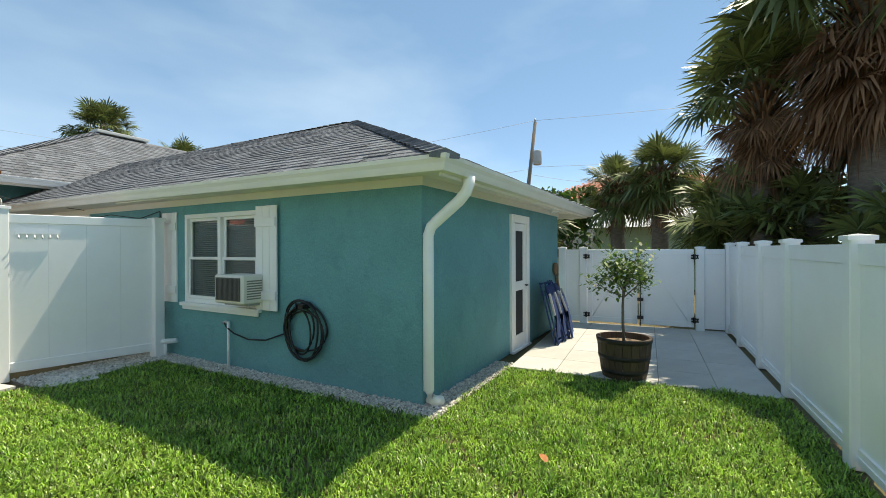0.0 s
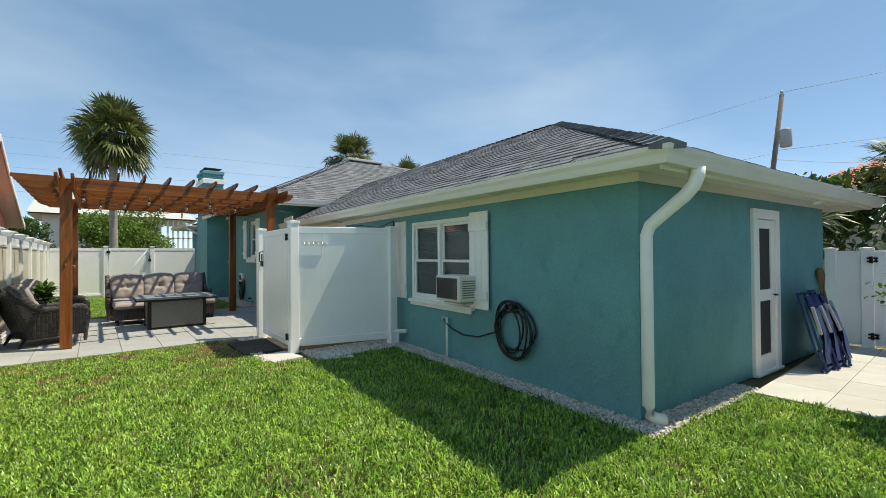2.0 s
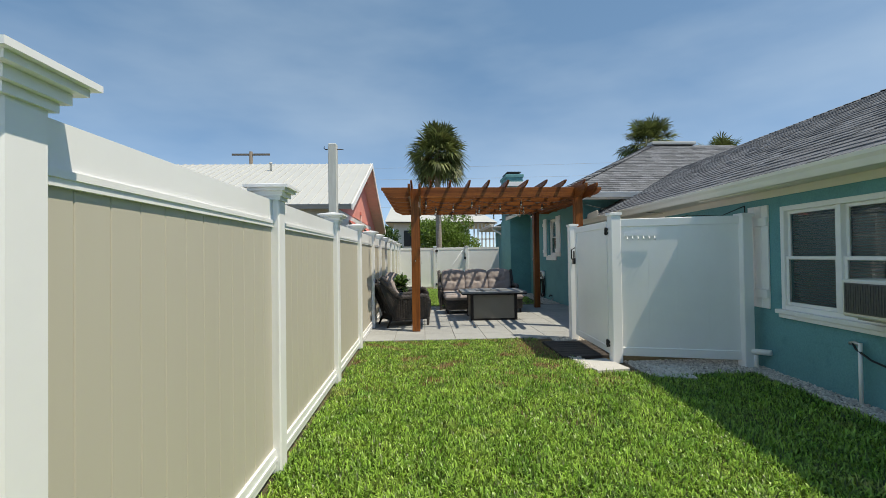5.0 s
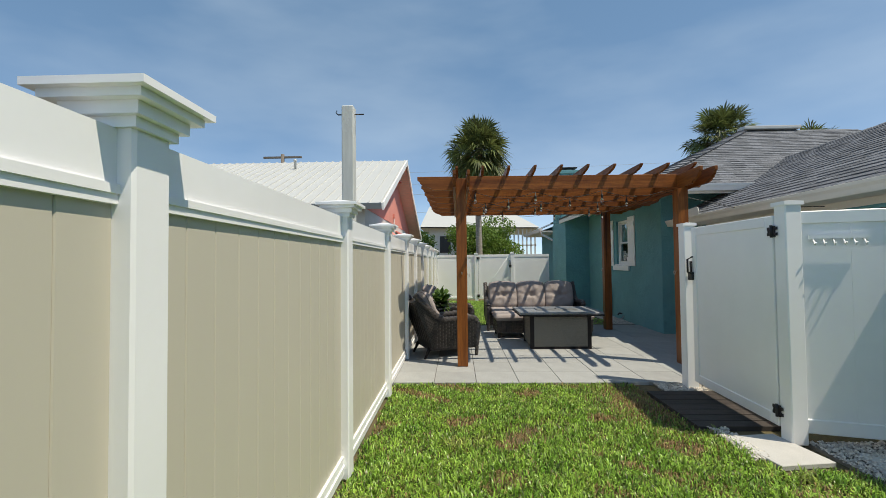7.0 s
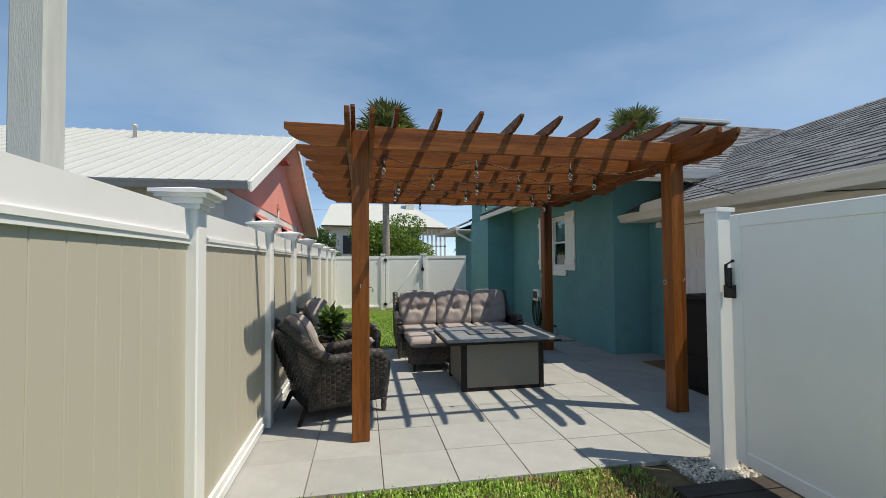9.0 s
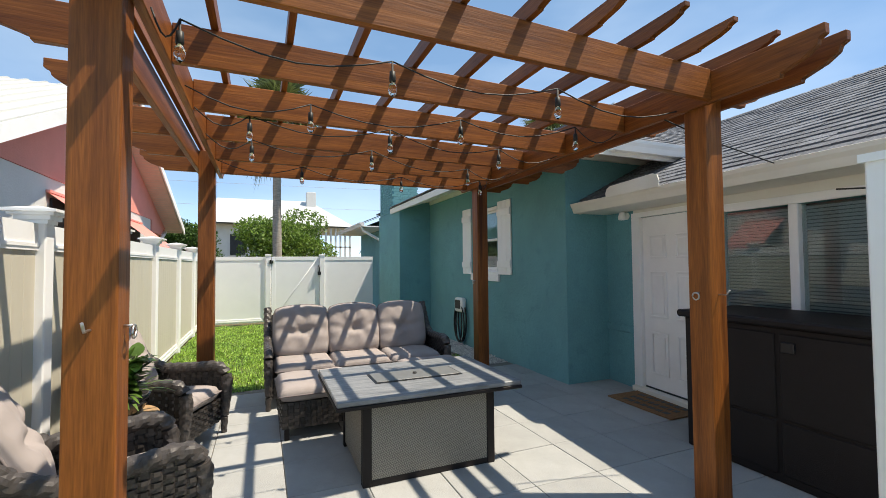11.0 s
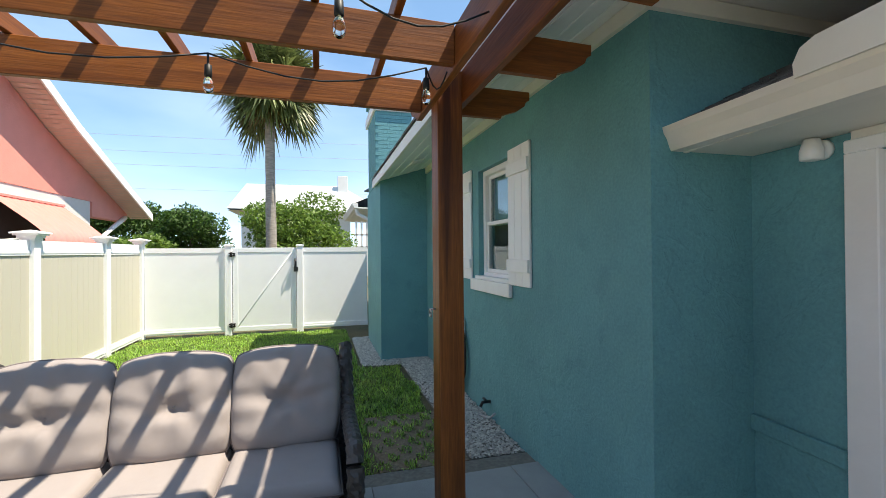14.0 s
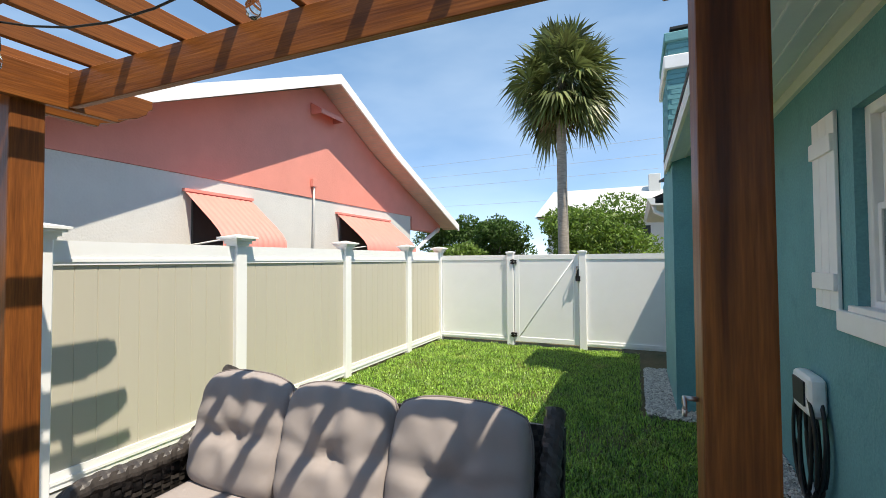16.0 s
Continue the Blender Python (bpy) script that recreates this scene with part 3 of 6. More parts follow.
FX = -0.565
fence_w = thing("fence", "tan vinyl privacy fence with white rails and capped posts", "fence", kind="structure")
POSTS_W = [-6.1, -4.3, -2.5, -0.75, 0.95, 2.74, 4.60, 6.55, 8.32, 10.1, 11.5, 13.1, 14.72, 16.5, 18.27, 19.65]
for y in POSTS_W:
    post_obj(fence_w, FX, y, 1.84, cap=1)
for a, b in zip(POSTS_W, POSTS_W[1:]):
    vinyl_panel(fence_w, a + 0.06, b - 0.06, 'y', FX, 0.04, 1.765, TAN, 0.13)
# far gate line
FY = 19.65
fence_n = thing("fence", "white vinyl privacy fence closing the far lawn", "fence", kind="structure")
for x in (0.93, 2.25):
    post_obj(fence_n, x, FY, 1.76)
vinyl_panel(fence_n, FX + 0.07, 0.87, 'x', FY, 0.07, 1.70, VINYL, 0.09, 0.09, 1.4, decor=False)
vinyl_panel(fence_n, 2.31, 3.6, 'x', FY, 0.07, 1.70, VINYL, 0.09, 0.09, 1.4, decor=False)
# southern fence with the double gate
SY = -0.40
fence_s = thing("fence", "smooth white vinyl privacy fence with flat-capped posts", "fence", kind="structure")
POSTS_S = [-0.57, 0.75, 2.6, 4.37, 5.85, 6.95, 8.2, 9.25]
for x in POSTS_S[1:]:
    post_obj(fence_s, x, SY, 1.50)
for a, b in zip(POSTS_S, POSTS_S[1:]):
    vinyl_panel(fence_s, a + 0.06, b - 0.06, 'x', SY, 0.05, 1.445, VINYL, 0.13, 0.1, 1.2, decor=False)
fence_e = thing("fence", "white vinyl fence return beside the double gate", "fence", kind="structure")
GX = 9.25
for y in (2.32, 1.93, 0.03):
    post_obj(fence_e, GX, y, 1.44)
vinyl_panel(fence_e, 1.99, 2.26, 'y', GX, 0.05, 1.40, VINYL, 0.09, 0.09, 0.25, decor=False)
vinyl_panel(fence_e, SY + 0.07, -0.03, 'y', GX, 0.05, 1.40, VINYL, 0.09, 0.09, 0.25, decor=False)


def hinge(parent, m, back=0.0):
    bm = bmesh.new()
    box(bm, -0.055, -0.012, -0.035, 0.055, back, -0.012)
    box(bm, -0.055, -0.012, 0.012, 0.055, back, 0.035)
    box(bm, -0.03, -0.012, -0.045, -0.012, back, 0.045)
    box(bm, 0.03, -0.012, -0.03, 0.048, back, 0.03)
    tube(bm, [(0, -0.014, -0.05), (0, -0.014, 0.05)], 0.011, 8)
    return part("hinge", bm, BLACK, parent, "black hinge", m)


def vinyl_gate(name, label, w, z0, z1, m, hinge_left=True, brace=True, latch=True, proud=0.042):
    """Gate leaf along +x from 0 to w, front towards -y."""
    g = thing(name, label, "gate", m)
    bm = bmesh.new()
    for s in ((0, -0.022, z0, 0.09, 0.022, z1), (w - 0.09, -0.022, z0, w, 0.022, z1), (0.09, -0.022, z1 - 0.09, w - 0.09, 0.022, z1), (0.09, -0.022, z0, w - 0.09, 0.022, z0 + 0.09)):
        box(bm, *s)
    part("gate_frame", bevel(bm, 0.005, 1), VINYL, g)
    n = max(1, round((w - 0.18) / 0.9))
    k = (w - 0.18) / n
    for i in range(n):
        bm = bmesh.new()
        box(bm, 0.09 + i * k + 0.0005, -0.012, z0 + 0.09, 0.09 + (i + 1) * k - 0.0005, 0.012, z1 - 0.09)
        part("board", bm, VINYL, g)
    if brace:
        bm = bmesh.new()
        a, b = Vector((0.09, -0.018, z0 + 0.1)), Vector((w - 0.09, -0.018, z1 - 0.1))
        if not hinge_left:
            a.x, b.x = b.x, a.x
        tube(bm, [a, b], 0.007, 6)
        part("brace", bm, VINYL, g)
    x = -0.01 if hinge_left else w + 0.01
    for z in (z0 + 0.13, z1 - 0.13):
        hinge(g, Matrix.Translation((x, -0.024 - proud, z)), proud)
    if latch:
        xl = w + 0.01 if hinge_left else -0.01
        bm = bmesh.new()
        y1 = -0.05 - proud
        box(bm, xl - 0.055, y1, 1.22, xl + 0.025, -0.023, 1.31)
        box(bm, xl - 0.03, y1 + 0.005, 1.31, xl - 0.005, -0.03, 1.43)
        tube(bm, [(xl - 0.035, -0.024, 1.28), (xl - 0.035, y1 - 0.03, 1.31), (xl - 0.035, y1 - 0.03, 1.45), (xl - 0.035, -0.024, 1.48)], 0.011, 6)
        part("latch", bm, BLACK, g, "black latch and pull")
    return g


vinyl_gate("gate", "white vinyl gate with a diagonal brace and black hinges", 1.17, 0.07, 1.70, pose(1.01, FY, 0), True)
for m, left in ((pose(GX, 1.86, 0, 0, 0, -90), True), (pose(GX, 0.98, 0, 0, 0, -90), False)):
    vinyl_gate("gate", "white vinyl leaf of the double gate with black hinges", 0.86, 0.06, 1.40, m, left, latch=False)
bm = bmesh.new()
box(bm, GX - 0.08, 0.945, 0.04, GX - 0.055, 0.965, 1.22)
for z in (0.16, 0.48, 0.86):
    box(bm, GX - 0.085, 0.905, z, GX - 0.03, 1.005, z + 0.055)
drop = tagged(link("drop_rod", bm, BLACK), "black cane bolt between the gate leaves", "bolt")

# ---- shower enclosure ----
shower = thing("shower_enclosure", "tall white vinyl outdoor shower enclosure wall", "enclosure", kind="structure")
post_obj(shower, 2.87, 7.12, 1.90)
post_obj(shower, 2.86, 8.63, 1.86)
post_obj(shower, 4.28, 6.715, 1.84)
sm = Vector((4.28 - 2.87, 6.715 - 7.12, 0))
sp_m = Matrix.Translation((2.87, 7.12, 0)) @ pose(0, 0, 0, 0, 0, math.degrees(math.atan2(sm.y, sm.x)))
bm = bmesh.new()
SLN = sm.length
box(bm, 0.06, -0.025, 0.09, SLN - 0.06, 0.025, 0.20)
box(bm, 0.06, -0.025, 1.72, SLN - 0.06, 0.025, 1.82)
part("rail", bevel(bm, 0.006, 1), VINYL, shower, m=sp_m)
for i in range(4):
    k = (SLN - 0.12) / 4
    boxes_part("board", [(0.06 + i * k + 0.0005, -0.012, 0.2, 0.06 + (i + 1) * k - 0.0005, 0.012, 1.72)], VINYL, shower, m=sp_m)
bm = bmesh.new()
box(bm, 0.12, -0.04, 1.60, 0.50, -0.028, 1.63)
for i in range(6):
    tube(bm, [(0.15 + i * 0.064, -0.03, 1.60), (0.15 + i * 0.064, -0.06, 1.55), (0.15 + i * 0.064, -0.075, 1.57)], 0.006, 6)
part("hook_rail", bm, VINYL, shower, "white plastic hook rail", m=sp_m)
vinyl_gate("gate", "white vinyl shower gate with black hinges, closed", 1.32, 0.1, 1.80, Matrix.Translation((2.828, 7.20, 0)) @ pose(0, 0, 0, 0, 0, 88.0) @ Matrix.Diagonal((1, -1, 1, 1)), True, brace=False, proud=0.0)

# ---- pergola ----
PX0, PX1, PY0, PY1 = 0.295, 3.345, 9.62, 12.71
pergola = thing("pergola", "reddish-brown stained timber pergola with scalloped beam ends", "pergola")


def ornate(bm, length, h, t, both=True):
    """A board along +x with a scalloped lower corner at the ends; its foot at z = 0."""
    tail = [(0.0, h), (0.0, h * 0.72), (0.03, h * 0.66), (0.035, h * 0.5), (0.09, h * 0.30), (0.17, h * 0.16), (0.20, h * 0.12), (0.20, 0.0)]
    prof = tail + ([(length - x, z) for x, z in tail[::-1]] if both else [(length, 0.0), (length, h)])
    a = [bm.verts.new((x, -t / 2, z)) for x, z in prof]
    b = [bm.verts.new((x, t / 2, z)) for x, z in prof]
    k = len(a)
    bm.faces.new(a)
    bm.faces.new(b[::-1])
    for i in range(k):
        bm.faces.new((a[i], b[i], b[(i + 1) % k], a[(i + 1) % k]))


for x, y in ((PX0, PY0), (PX0, PY1 - 0.05), (PX1, PY0 + 0.085), (PX1, PY1 + 0.03)):
    bm = bmesh.new()
    box(bm, x - 0.072, y - 0.072, 0.02, x + 0.072, y + 0.072, 2.60)
    part("post", bevel(bm, 0.008, 2), WOOD_Z, pergola)
for x in (PX0, PX1):
    for s in (-0.09, 0.09):
        bm = bmesh.new()
        ornate(bm, 4.25, 0.185, 0.038)
        part("beam", bevel(bm, 0.003, 1), WOOD, pergola, m=Matrix.Translation((x + s, 9.0, 2.42)) @ pose(0, 0, 0, 0, 0, 90))
for i in range(6):
    y = 9.50 + 0.665 * i
    SKEW = pose(PX0, y, 0, 0, 0, 1.6) @ Matrix.Translation((-PX0, -y, 0))
    bm = bmesh.new()
    ornate(bm, PX0 - 0.11 + 0.30, 0.185, 0.038, False)
    part("rafter_tail", bevel(bm, 0.003, 1), WOOD, pergola, m=SKEW @ Matrix.Translation((-0.30, y, 2.43)))
    bm = bmesh.new()
    box(bm, PX0 + 0.11, y - 0.019, 2.43, PX1 - 0.11, y + 0.019, 2.615)
    part("rafter", bevel(bm, 0.003, 1), WOOD, pergola, m=SKEW)
    bm = bmesh.new()
    reach = 0.30 if i < 3 else 0.50
    ornate(bm, reach, 0.185, 0.038, False)
    part("rafter_tail", bevel(bm, 0.003, 1), WOOD, pergola, m=SKEW @ Matrix.Translation((PX1 + 0.11 + reach, y, 2.43)) @ pose(0, 0, 0, 0, 0, 180))
bm = bmesh.new()
ornate(bm, 3.95, 0.085, 0.034)
slat0 = part("slat", bevel(bm, 0.002, 1), WOOD, pergola, m=Matrix.Translation((0.24, 9.24, 2.618)) @ pose(0, 0, 0, 0, 0, 90))
for i in range(1, 10):
    share("slat", slat0.data, pergola, Matrix.Translation((0.24 + 0.342 * i, 9.24, 2.618)) @ pose(0, 0, 0, 0, 0, 90))


# ---- windows and doors of the teal house ----
def sash_window(name, w, h, m, label, glass_behind="blind", sill=True, double=False, depth=0.08):
    """Vinyl sash window; x to the right, z up from its lower left corner, front towards -y."""
    win = thing(name, label, "window", m, kind="structure")
    f = 0.055
    bm = bmesh.new()
    for s in ((0, 0.0, 0, f, depth, h), (w - f, 0.0, 0, w, depth, h), (f, 0.0, h - f, w - f, depth, h), (f, 0.0, 0, w - f, depth, f)):
        box(bm, *s)
    part("window_frame", bevel(bm, 0.005, 1), WHITE, win)
    cols = [(f, w / 2 - 0.03), (w / 2 + 0.03, w - f)] if double else [(f, w - f)]
    if double:
        boxes_part("mullion", [(w / 2 - 0.03, -0.004, f, w / 2 + 0.03, depth, h - f)], WHITE, win, bev=0.004)
    for a, b in cols:
        mid = h * 0.5
        for z0, z1, y in ((mid - 0.02, h - f, 0.045), (f, mid + 0.02, 0.02)):
            r = 0.035
            bm = bmesh.new()
            for s in ((a, y, z0, a + r, y + 0.025, z1), (b - r, y, z0, b, y + 0.025, z1), (a + r, y, z1 - r, b - r, y + 0.025, z1), (a + r, y, z0, b - r, y + 0.025, z0 + r)):
                box(bm, *s)
            part("sash", bevel(bm, 0.003, 1), WHITE, win)
            bm = bmesh.new()
            box(bm, a + r, y + 0.010, z0 + r, b - r, y + 0.015, z1 - r)
            g = part("pane", bm, GLASS, win)
            g.visible_shadow = False
    bm = bmesh.new()
    if glass_behind == "blind":
        k = int(h / 0.028)
        for i in range(k):
            z = f + i * (h - 2 * f) / k
            v = [bm.verts.new(q) for q in ((f, 0.10, z + 0.018), (w - f, 0.10, z + 0.018), (w - f, 0.112, z), (f, 0.112, z))]
            bm.faces.new(v)
        part("blind", bm, BLIND, win, "grey slatted blind")
    else:
        # nothing hangs here: a dark sheet stands for the unlit room
        box(bm, f, 0.11, f, w - f, 0.12, h - f)
        part("shade", bm, SHADE_DARK, win, "dark sheet standing for the unlit room")
    if sill:
        boxes_part("sill", [(-0.04, -0.05, -0.045, w + 0.04, 0.02, 0.0), (-0.01, -0.03, -0.09, w + 0.01, -0.002, -0.046)], WHITE, win, bev=0.004)
    return win


def shutter(m, w, h, name="shutter"):
    """Board-and-batten shutter; x right, z up, front towards -y."""
    s = thing(name, "white painted board and batten window shutter", "shutter", m, group="window shutters")
    k = w / 3
    for i in range(3):
        boxes_part("board", [(i * k + 0.002, -0.022, 0, (i + 1) * k - 0.002, -0.002, h)], WHITE, s, bev=0.003)
    for z in (h * 0.10, h * 0.80):
        boxes_part("batten", [(0.004, -0.042, z, w - 0.004, -0.0225, z + 0.10)], WHITE, s, bev=0.003)
    return s


BLIND = mat("grey_blind", (0.15, 0.165, 0.165), 0.6, var=0.05)
SHADE_DARK = mat("dark_pane_sheet", (0.035, 0.037, 0.04), 0.7, var=0.2, scale=4)
AQUA_SHADE = mat("aqua_curtain", (0.22, 0.42, 0.46), 0.8, var=0.1, scale=5)


def on_west(v_right, z):
    """Pose on the wing's long wall: +x runs along -v, front faces -u."""
    return WING @ pose(0, v_right, z, 0, 0, -90)


w1 = WIN1[2] - WIN1[0]
h1 = WIN1[3] - WIN1[1]
sash_window("window_1", w1, h1, on_west(WIN1[2], WIN1[1]) @ Matrix.Translation((0, -0.012, 0)), "white vinyl double window with a screen and blinds", "blind", True, True)
shutter(on_west(4.19, 0.72) @ Matrix.Translation((0, -0.002, 0)), 0.34, 1.20)
shutter(on_west(2.215, 0.735) @ Matrix.Translation((0, -0.03, 0)), 0.35, 1.18)
w3 = WIN3[2] - WIN3[0]
sash3 = thing("window_3", "white framed picture window with a dark interior", "window", on_west(WIN3[2], WIN3[1]), kind="structure")
h3 = WIN3[3] - WIN3[1]
boxes_part("window_frame", [(-0.07, -0.025, -0.07, 0.0, 0.1, h3 + 0.07), (w3, -0.025, -0.07, w3 + 0.07, 0.1, h3 + 0.07), (0.0, -0.025, h3, w3, 0.1, h3 + 0.07), (0.0, -0.025, -0.07, w3, 0.1, 0.0), (w3 * 0.42 - 0.035, -0.015, 0.0, w3 * 0.42 + 0.035, 0.1, h3)], WHITE, sash3, bev=0.005)
bm = bmesh.new()
box(bm, 0.0, 0.04, 0.0, w3 * 0.42 - 0.035, 0.046, h3)
part("pane", bm, GLASS, sash3).visible_shadow = False
bm = bmesh.new()
box(bm, w3 * 0.42 + 0.035, 0.04, 0.0, w3, 0.046, h3)
part("pane", bm, GLASS, sash3).visible_shadow = False
PALE_BLIND = mat("pale_grey_blind", (0.42, 0.44, 0.42), 0.6, var=0.06, scale=3)
bm = bmesh.new()
for i in range(int(h3 / 0.028)):
    z = i * 0.028
    quad(bm, (0.0, 0.085, z + 0.02), (w3, 0.085, z + 0.02), (w3, 0.10, z), (0.0, 0.10, z))
part("blind", bm, PALE_BLIND, sash3, "pale grey slatted blind behind the glass")
# dark backing added behind the slats, in place of the room's gloom
boxes_part("shade", [(0.0, 0.112, 0.0, w3, 0.12, h3)], BLIND, sash3, "dark sheet standing for the unlit interior")

# six-panel entry door
dw, dh = DOORW[2] - DOORW[0], DOORW[3] - DOORW[1]
door1 = thing("door_1", "white six-panel entry door, closed, in a white frame", "door", on_west(DOORW[2], DOORW[1]), kind="structure")
boxes_part("door_frame", [(-0.125, -0.03, -0.06, -0.0, 0.12, dh + 0.0), (dw, -0.03, -0.06, dw + 0.12, 0.12, dh + 0.0), (-0.125, -0.03, dh, dw + 0.12, 0.12, dh + 0.055)], WHITE, door1, bev=0.005)
bm = bmesh.new()
box(bm, 0.004, 0.015, 0.015, dw - 0.004, 0.055, dh - 0.004)
leaf = part("door_leaf", bm, WHITE, door1)
for px, pw in ((0.11, 0.23), (dw - 0.34, 0.23)):
    for z0, z1 in ((0.17, 0.63), (0.79, 1.30), (1.44, 1.70)):
        bm = bmesh.new()
        for x0_, za_, x1_, zb_ in ((px, z0, px + pw, z0 + 0.022), (px, z1 - 0.022, px + pw, z1), (px, z0 + 0.022, px + 0.022, z1 - 0.022), (px + pw - 0.022, z0 + 0.022, px + pw, z1 - 0.022)):
            box(bm, x0_, 0.001, za_, x1_, 0.0155, zb_)
        part("panel_moulding", bevel(bm, 0.007, 2), WHITE, leaf)
        bm = bmesh.new()
        box(bm, px + 0.045, 0.004, z0 + 0.045, px + pw - 0.045, 0.0155, z1 - 0.045)
        part("panel", bevel(bm, 0.008, 2), WHITE, leaf)
for z, r in ((0.88, 0.034), (1.02, 0.03)):
    bm = bmesh.new()
    lathe(bm, [(r, 0.0), (r, 0.012), (0.012, 0.014), (0.012, 0.035), (r * 0.85, 0.045), (r * 0.8, 0.065), (0.01, 0.07)], 14)
    part("door_knob" if z < 1 else "deadbolt", bm, METAL, leaf, "satin metal", m=Matrix.Translation((dw - 0.06, 0.013, z)) @ pose(0, 0, 0, 90))
boxes_part("sill", [(-0.1, -0.09, -0.055, dw + 0.1, 0.1, 0.0)], CREAM, door1, bev=0.006)
boxes_part("bottom_sweep", [(0.01, 0.006, 0.0, dw - 0.01, 0.0145, 0.016)], BLACK, door1)

# glazed side door
sw, sh = SDOOR[2] - SDOOR[0], SDOOR[3] - SDOOR[1]
door2 = thing("door_2", "white storm door with two dark screened panels", "door", WING @ Matrix.Translation((SDOOR[0], 0, SDOOR[1])), kind="structure")
boxes_part("door_frame", [(-0.06, -0.035, -0.02, 0.05, 0.1, sh + 0.06), (sw - 0.05, -0.035, -0.02, sw + 0.06, 0.1, sh + 0.06), (0.05, -0.035, sh - 0.05, sw - 0.05, 0.1, sh + 0.06)], WHITE, door2, bev=0.004)
boxes_part("door_leaf", [(0.052, -0.012, 0.0, 0.15, 0.03, sh - 0.06), (sw - 0.15, -0.012, 0.0, sw - 0.052, 0.03, sh - 0.06), (0.15, -0.012, 0.0, sw - 0.15, 0.03, 0.18), (0.15, -0.012, 0.80, sw - 0.15, 0.03, 0.93), (0.15, -0.012, sh - 0.16, sw - 0.15, 0.03, sh - 0.06)], WHITE, door2, bev=0.004)
for z0, z1 in ((0.18, 0.80), (0.93, sh - 0.16)):
    boxes_part("pane", [(0.15, 0.005, z0, sw - 0.15, 0.012, z1)], SHADE_DARK, door2, "dark sheet standing for the unlit room panel")
bm = bmesh.new()
tube(bm, [(sw - 0.09, -0.012, 0.86), (sw - 0.09, -0.055, 0.86), (sw - 0.16, -0.055, 0.86)], 0.01, 8)
part("door_handle", bm, BLACK, door2)
boxes_part("threshold", [(-0.06, -0.06, -0.03, sw + 0.06, 0.02, 0.0)], WHITE, door2)

# main house window
w2, h2 = WIN2[2] - WIN2[0], WIN2[3] - WIN2[1]
win2 = sash_window("window_2", w2, h2, pose(MX + 0.05, WIN2[2], WIN2[1], 0, 0, -90), "white sash window with an aqua shade", "none", False, False)
boxes_part("curtain", [(0.06, 0.095, h2 * 0.48, w2 - 0.06, 0.105, h2 - 0.06)], AQUA_SHADE, win2, "aqua fabric shade")
boxes_part("sill", [(-0.16, -0.09, -0.13, w2 + 0.08, -0.052, -0.015), (-0.05, -0.075, -0.014, w2 + 0.05, 0.0, 0.02)], WHITE, win2, bev=0.004)
shutter(pose(MX - 0.002, 13.755, 1.31, 0, 0, -90), 0.39, 1.13)
shutter(pose(MX - 0.002, 15.03, 1.30, 0, 0, -90), 0.34, 1.15)

# window air conditioner
ac = thing("air_conditioner", "beige window air conditioner with a grey rear grille", "air conditioner", on_west(2.60, 0.82))
boxes_part("body", [(0, -0.30, 0, 0.50, 0.03, 0.32)], CREAM, ac, bev=0.015)
AC_GRILLE = mat("dark_grey_grille", (0.115, 0.11, 0.10), 0.6, var=0.2, scale=40)
boxes_part("rear_grille", [(0.04, -0.312, 0.035, 0.46, -0.301, 0.29)], AC_GRILLE, ac, "dark grey rear grille")
for i in range(18):
    boxes_part("fin", [(0.055 + i * 0.022, -0.318, 0.045, 0.063 + i * 0.022, -0.3125, 0.28)], AC_GRILLE, ac)
for i in range(8):
    boxes_part("louvre", [(0.5005, -0.25, 0.05 + i * 0.028, 0.506, -0.06, 0.063 + i * 0.028)], MESH_PANEL, ac)
boxes_part("bracket", [(0.04, -0.2, -0.03, 0.46, -0.05, -0.001)], GREY_PAINT, ac)

# garden hose, riser and pipes
hose = thing("garden_hose", "black garden hose coiled on a wall hanger", "hose", WING)
bm = bmesh.new()
hr = random.Random(3)
pts = []
for i in range(7 * 28):
    a = 2 * math.pi * i / 28
    k = i / 196
    ra, rb = 0.24 + 0.07 * math.sin(i * 0.11), 0.27 + 0.05 * math.sin(i * 0.07 + 1)
    pts.append((-0.05 - 0.02 * math.sin(i * 0.19), 1.46 + ra * math.cos(a) + 0.04 * math.sin(k * 9), 0.56 + rb * math.sin(a) - 0.03 * math.sin(k * 6)))
tube(bm, pts, 0.0105, 6)
part("coil", bm, RUBBER, hose)
bm = bmesh.new()
tube(bm, [(-0.05, 1.75, 0.50), (-0.05, 2.05, 0.40), (-0.05, 2.35, 0.38), (-0.06, 2.6, 0.43), (-0.07, 2.73, 0.50), (-0.07, 2.76, 0.55)], 0.0095, 6)
part("lead", bm, RUBBER, hose)
bm = bmesh.new()
box(bm, -0.11, 1.40, 0.80, -0.001, 1.46, 0.84)
tube(bm, [(-0.10, 1.37, 0.80), (-0.12, 1.37, 0.85), (-0.12, 1.49, 0.85), (-0.10, 1.49, 0.80)], 0.01, 6)
part("hanger", bm, BLACK, hose)
riser = thing("water_riser", "white pipe riser with a brass hose tap", "pipe", WING)
bm = bmesh.new()
tube(bm, [(-0.06, 2.70, -0.02), (-0.06, 2.70, 0.56)], 0.016, 8)
part("pipe", bm, WHITE, riser)
bm = bmesh.new()
tube(bm, [(-0.06, 2.70, 0.54), (-0.06, 2.75, 0.555), (-0.07, 2.79, 0.54)], 0.017, 8)
part("tap", bm, METAL, riser)
drain = thing("drain_pipe", "white plastic drain elbow at the wall foot", "pipe", WING)
bm = bmesh.new()
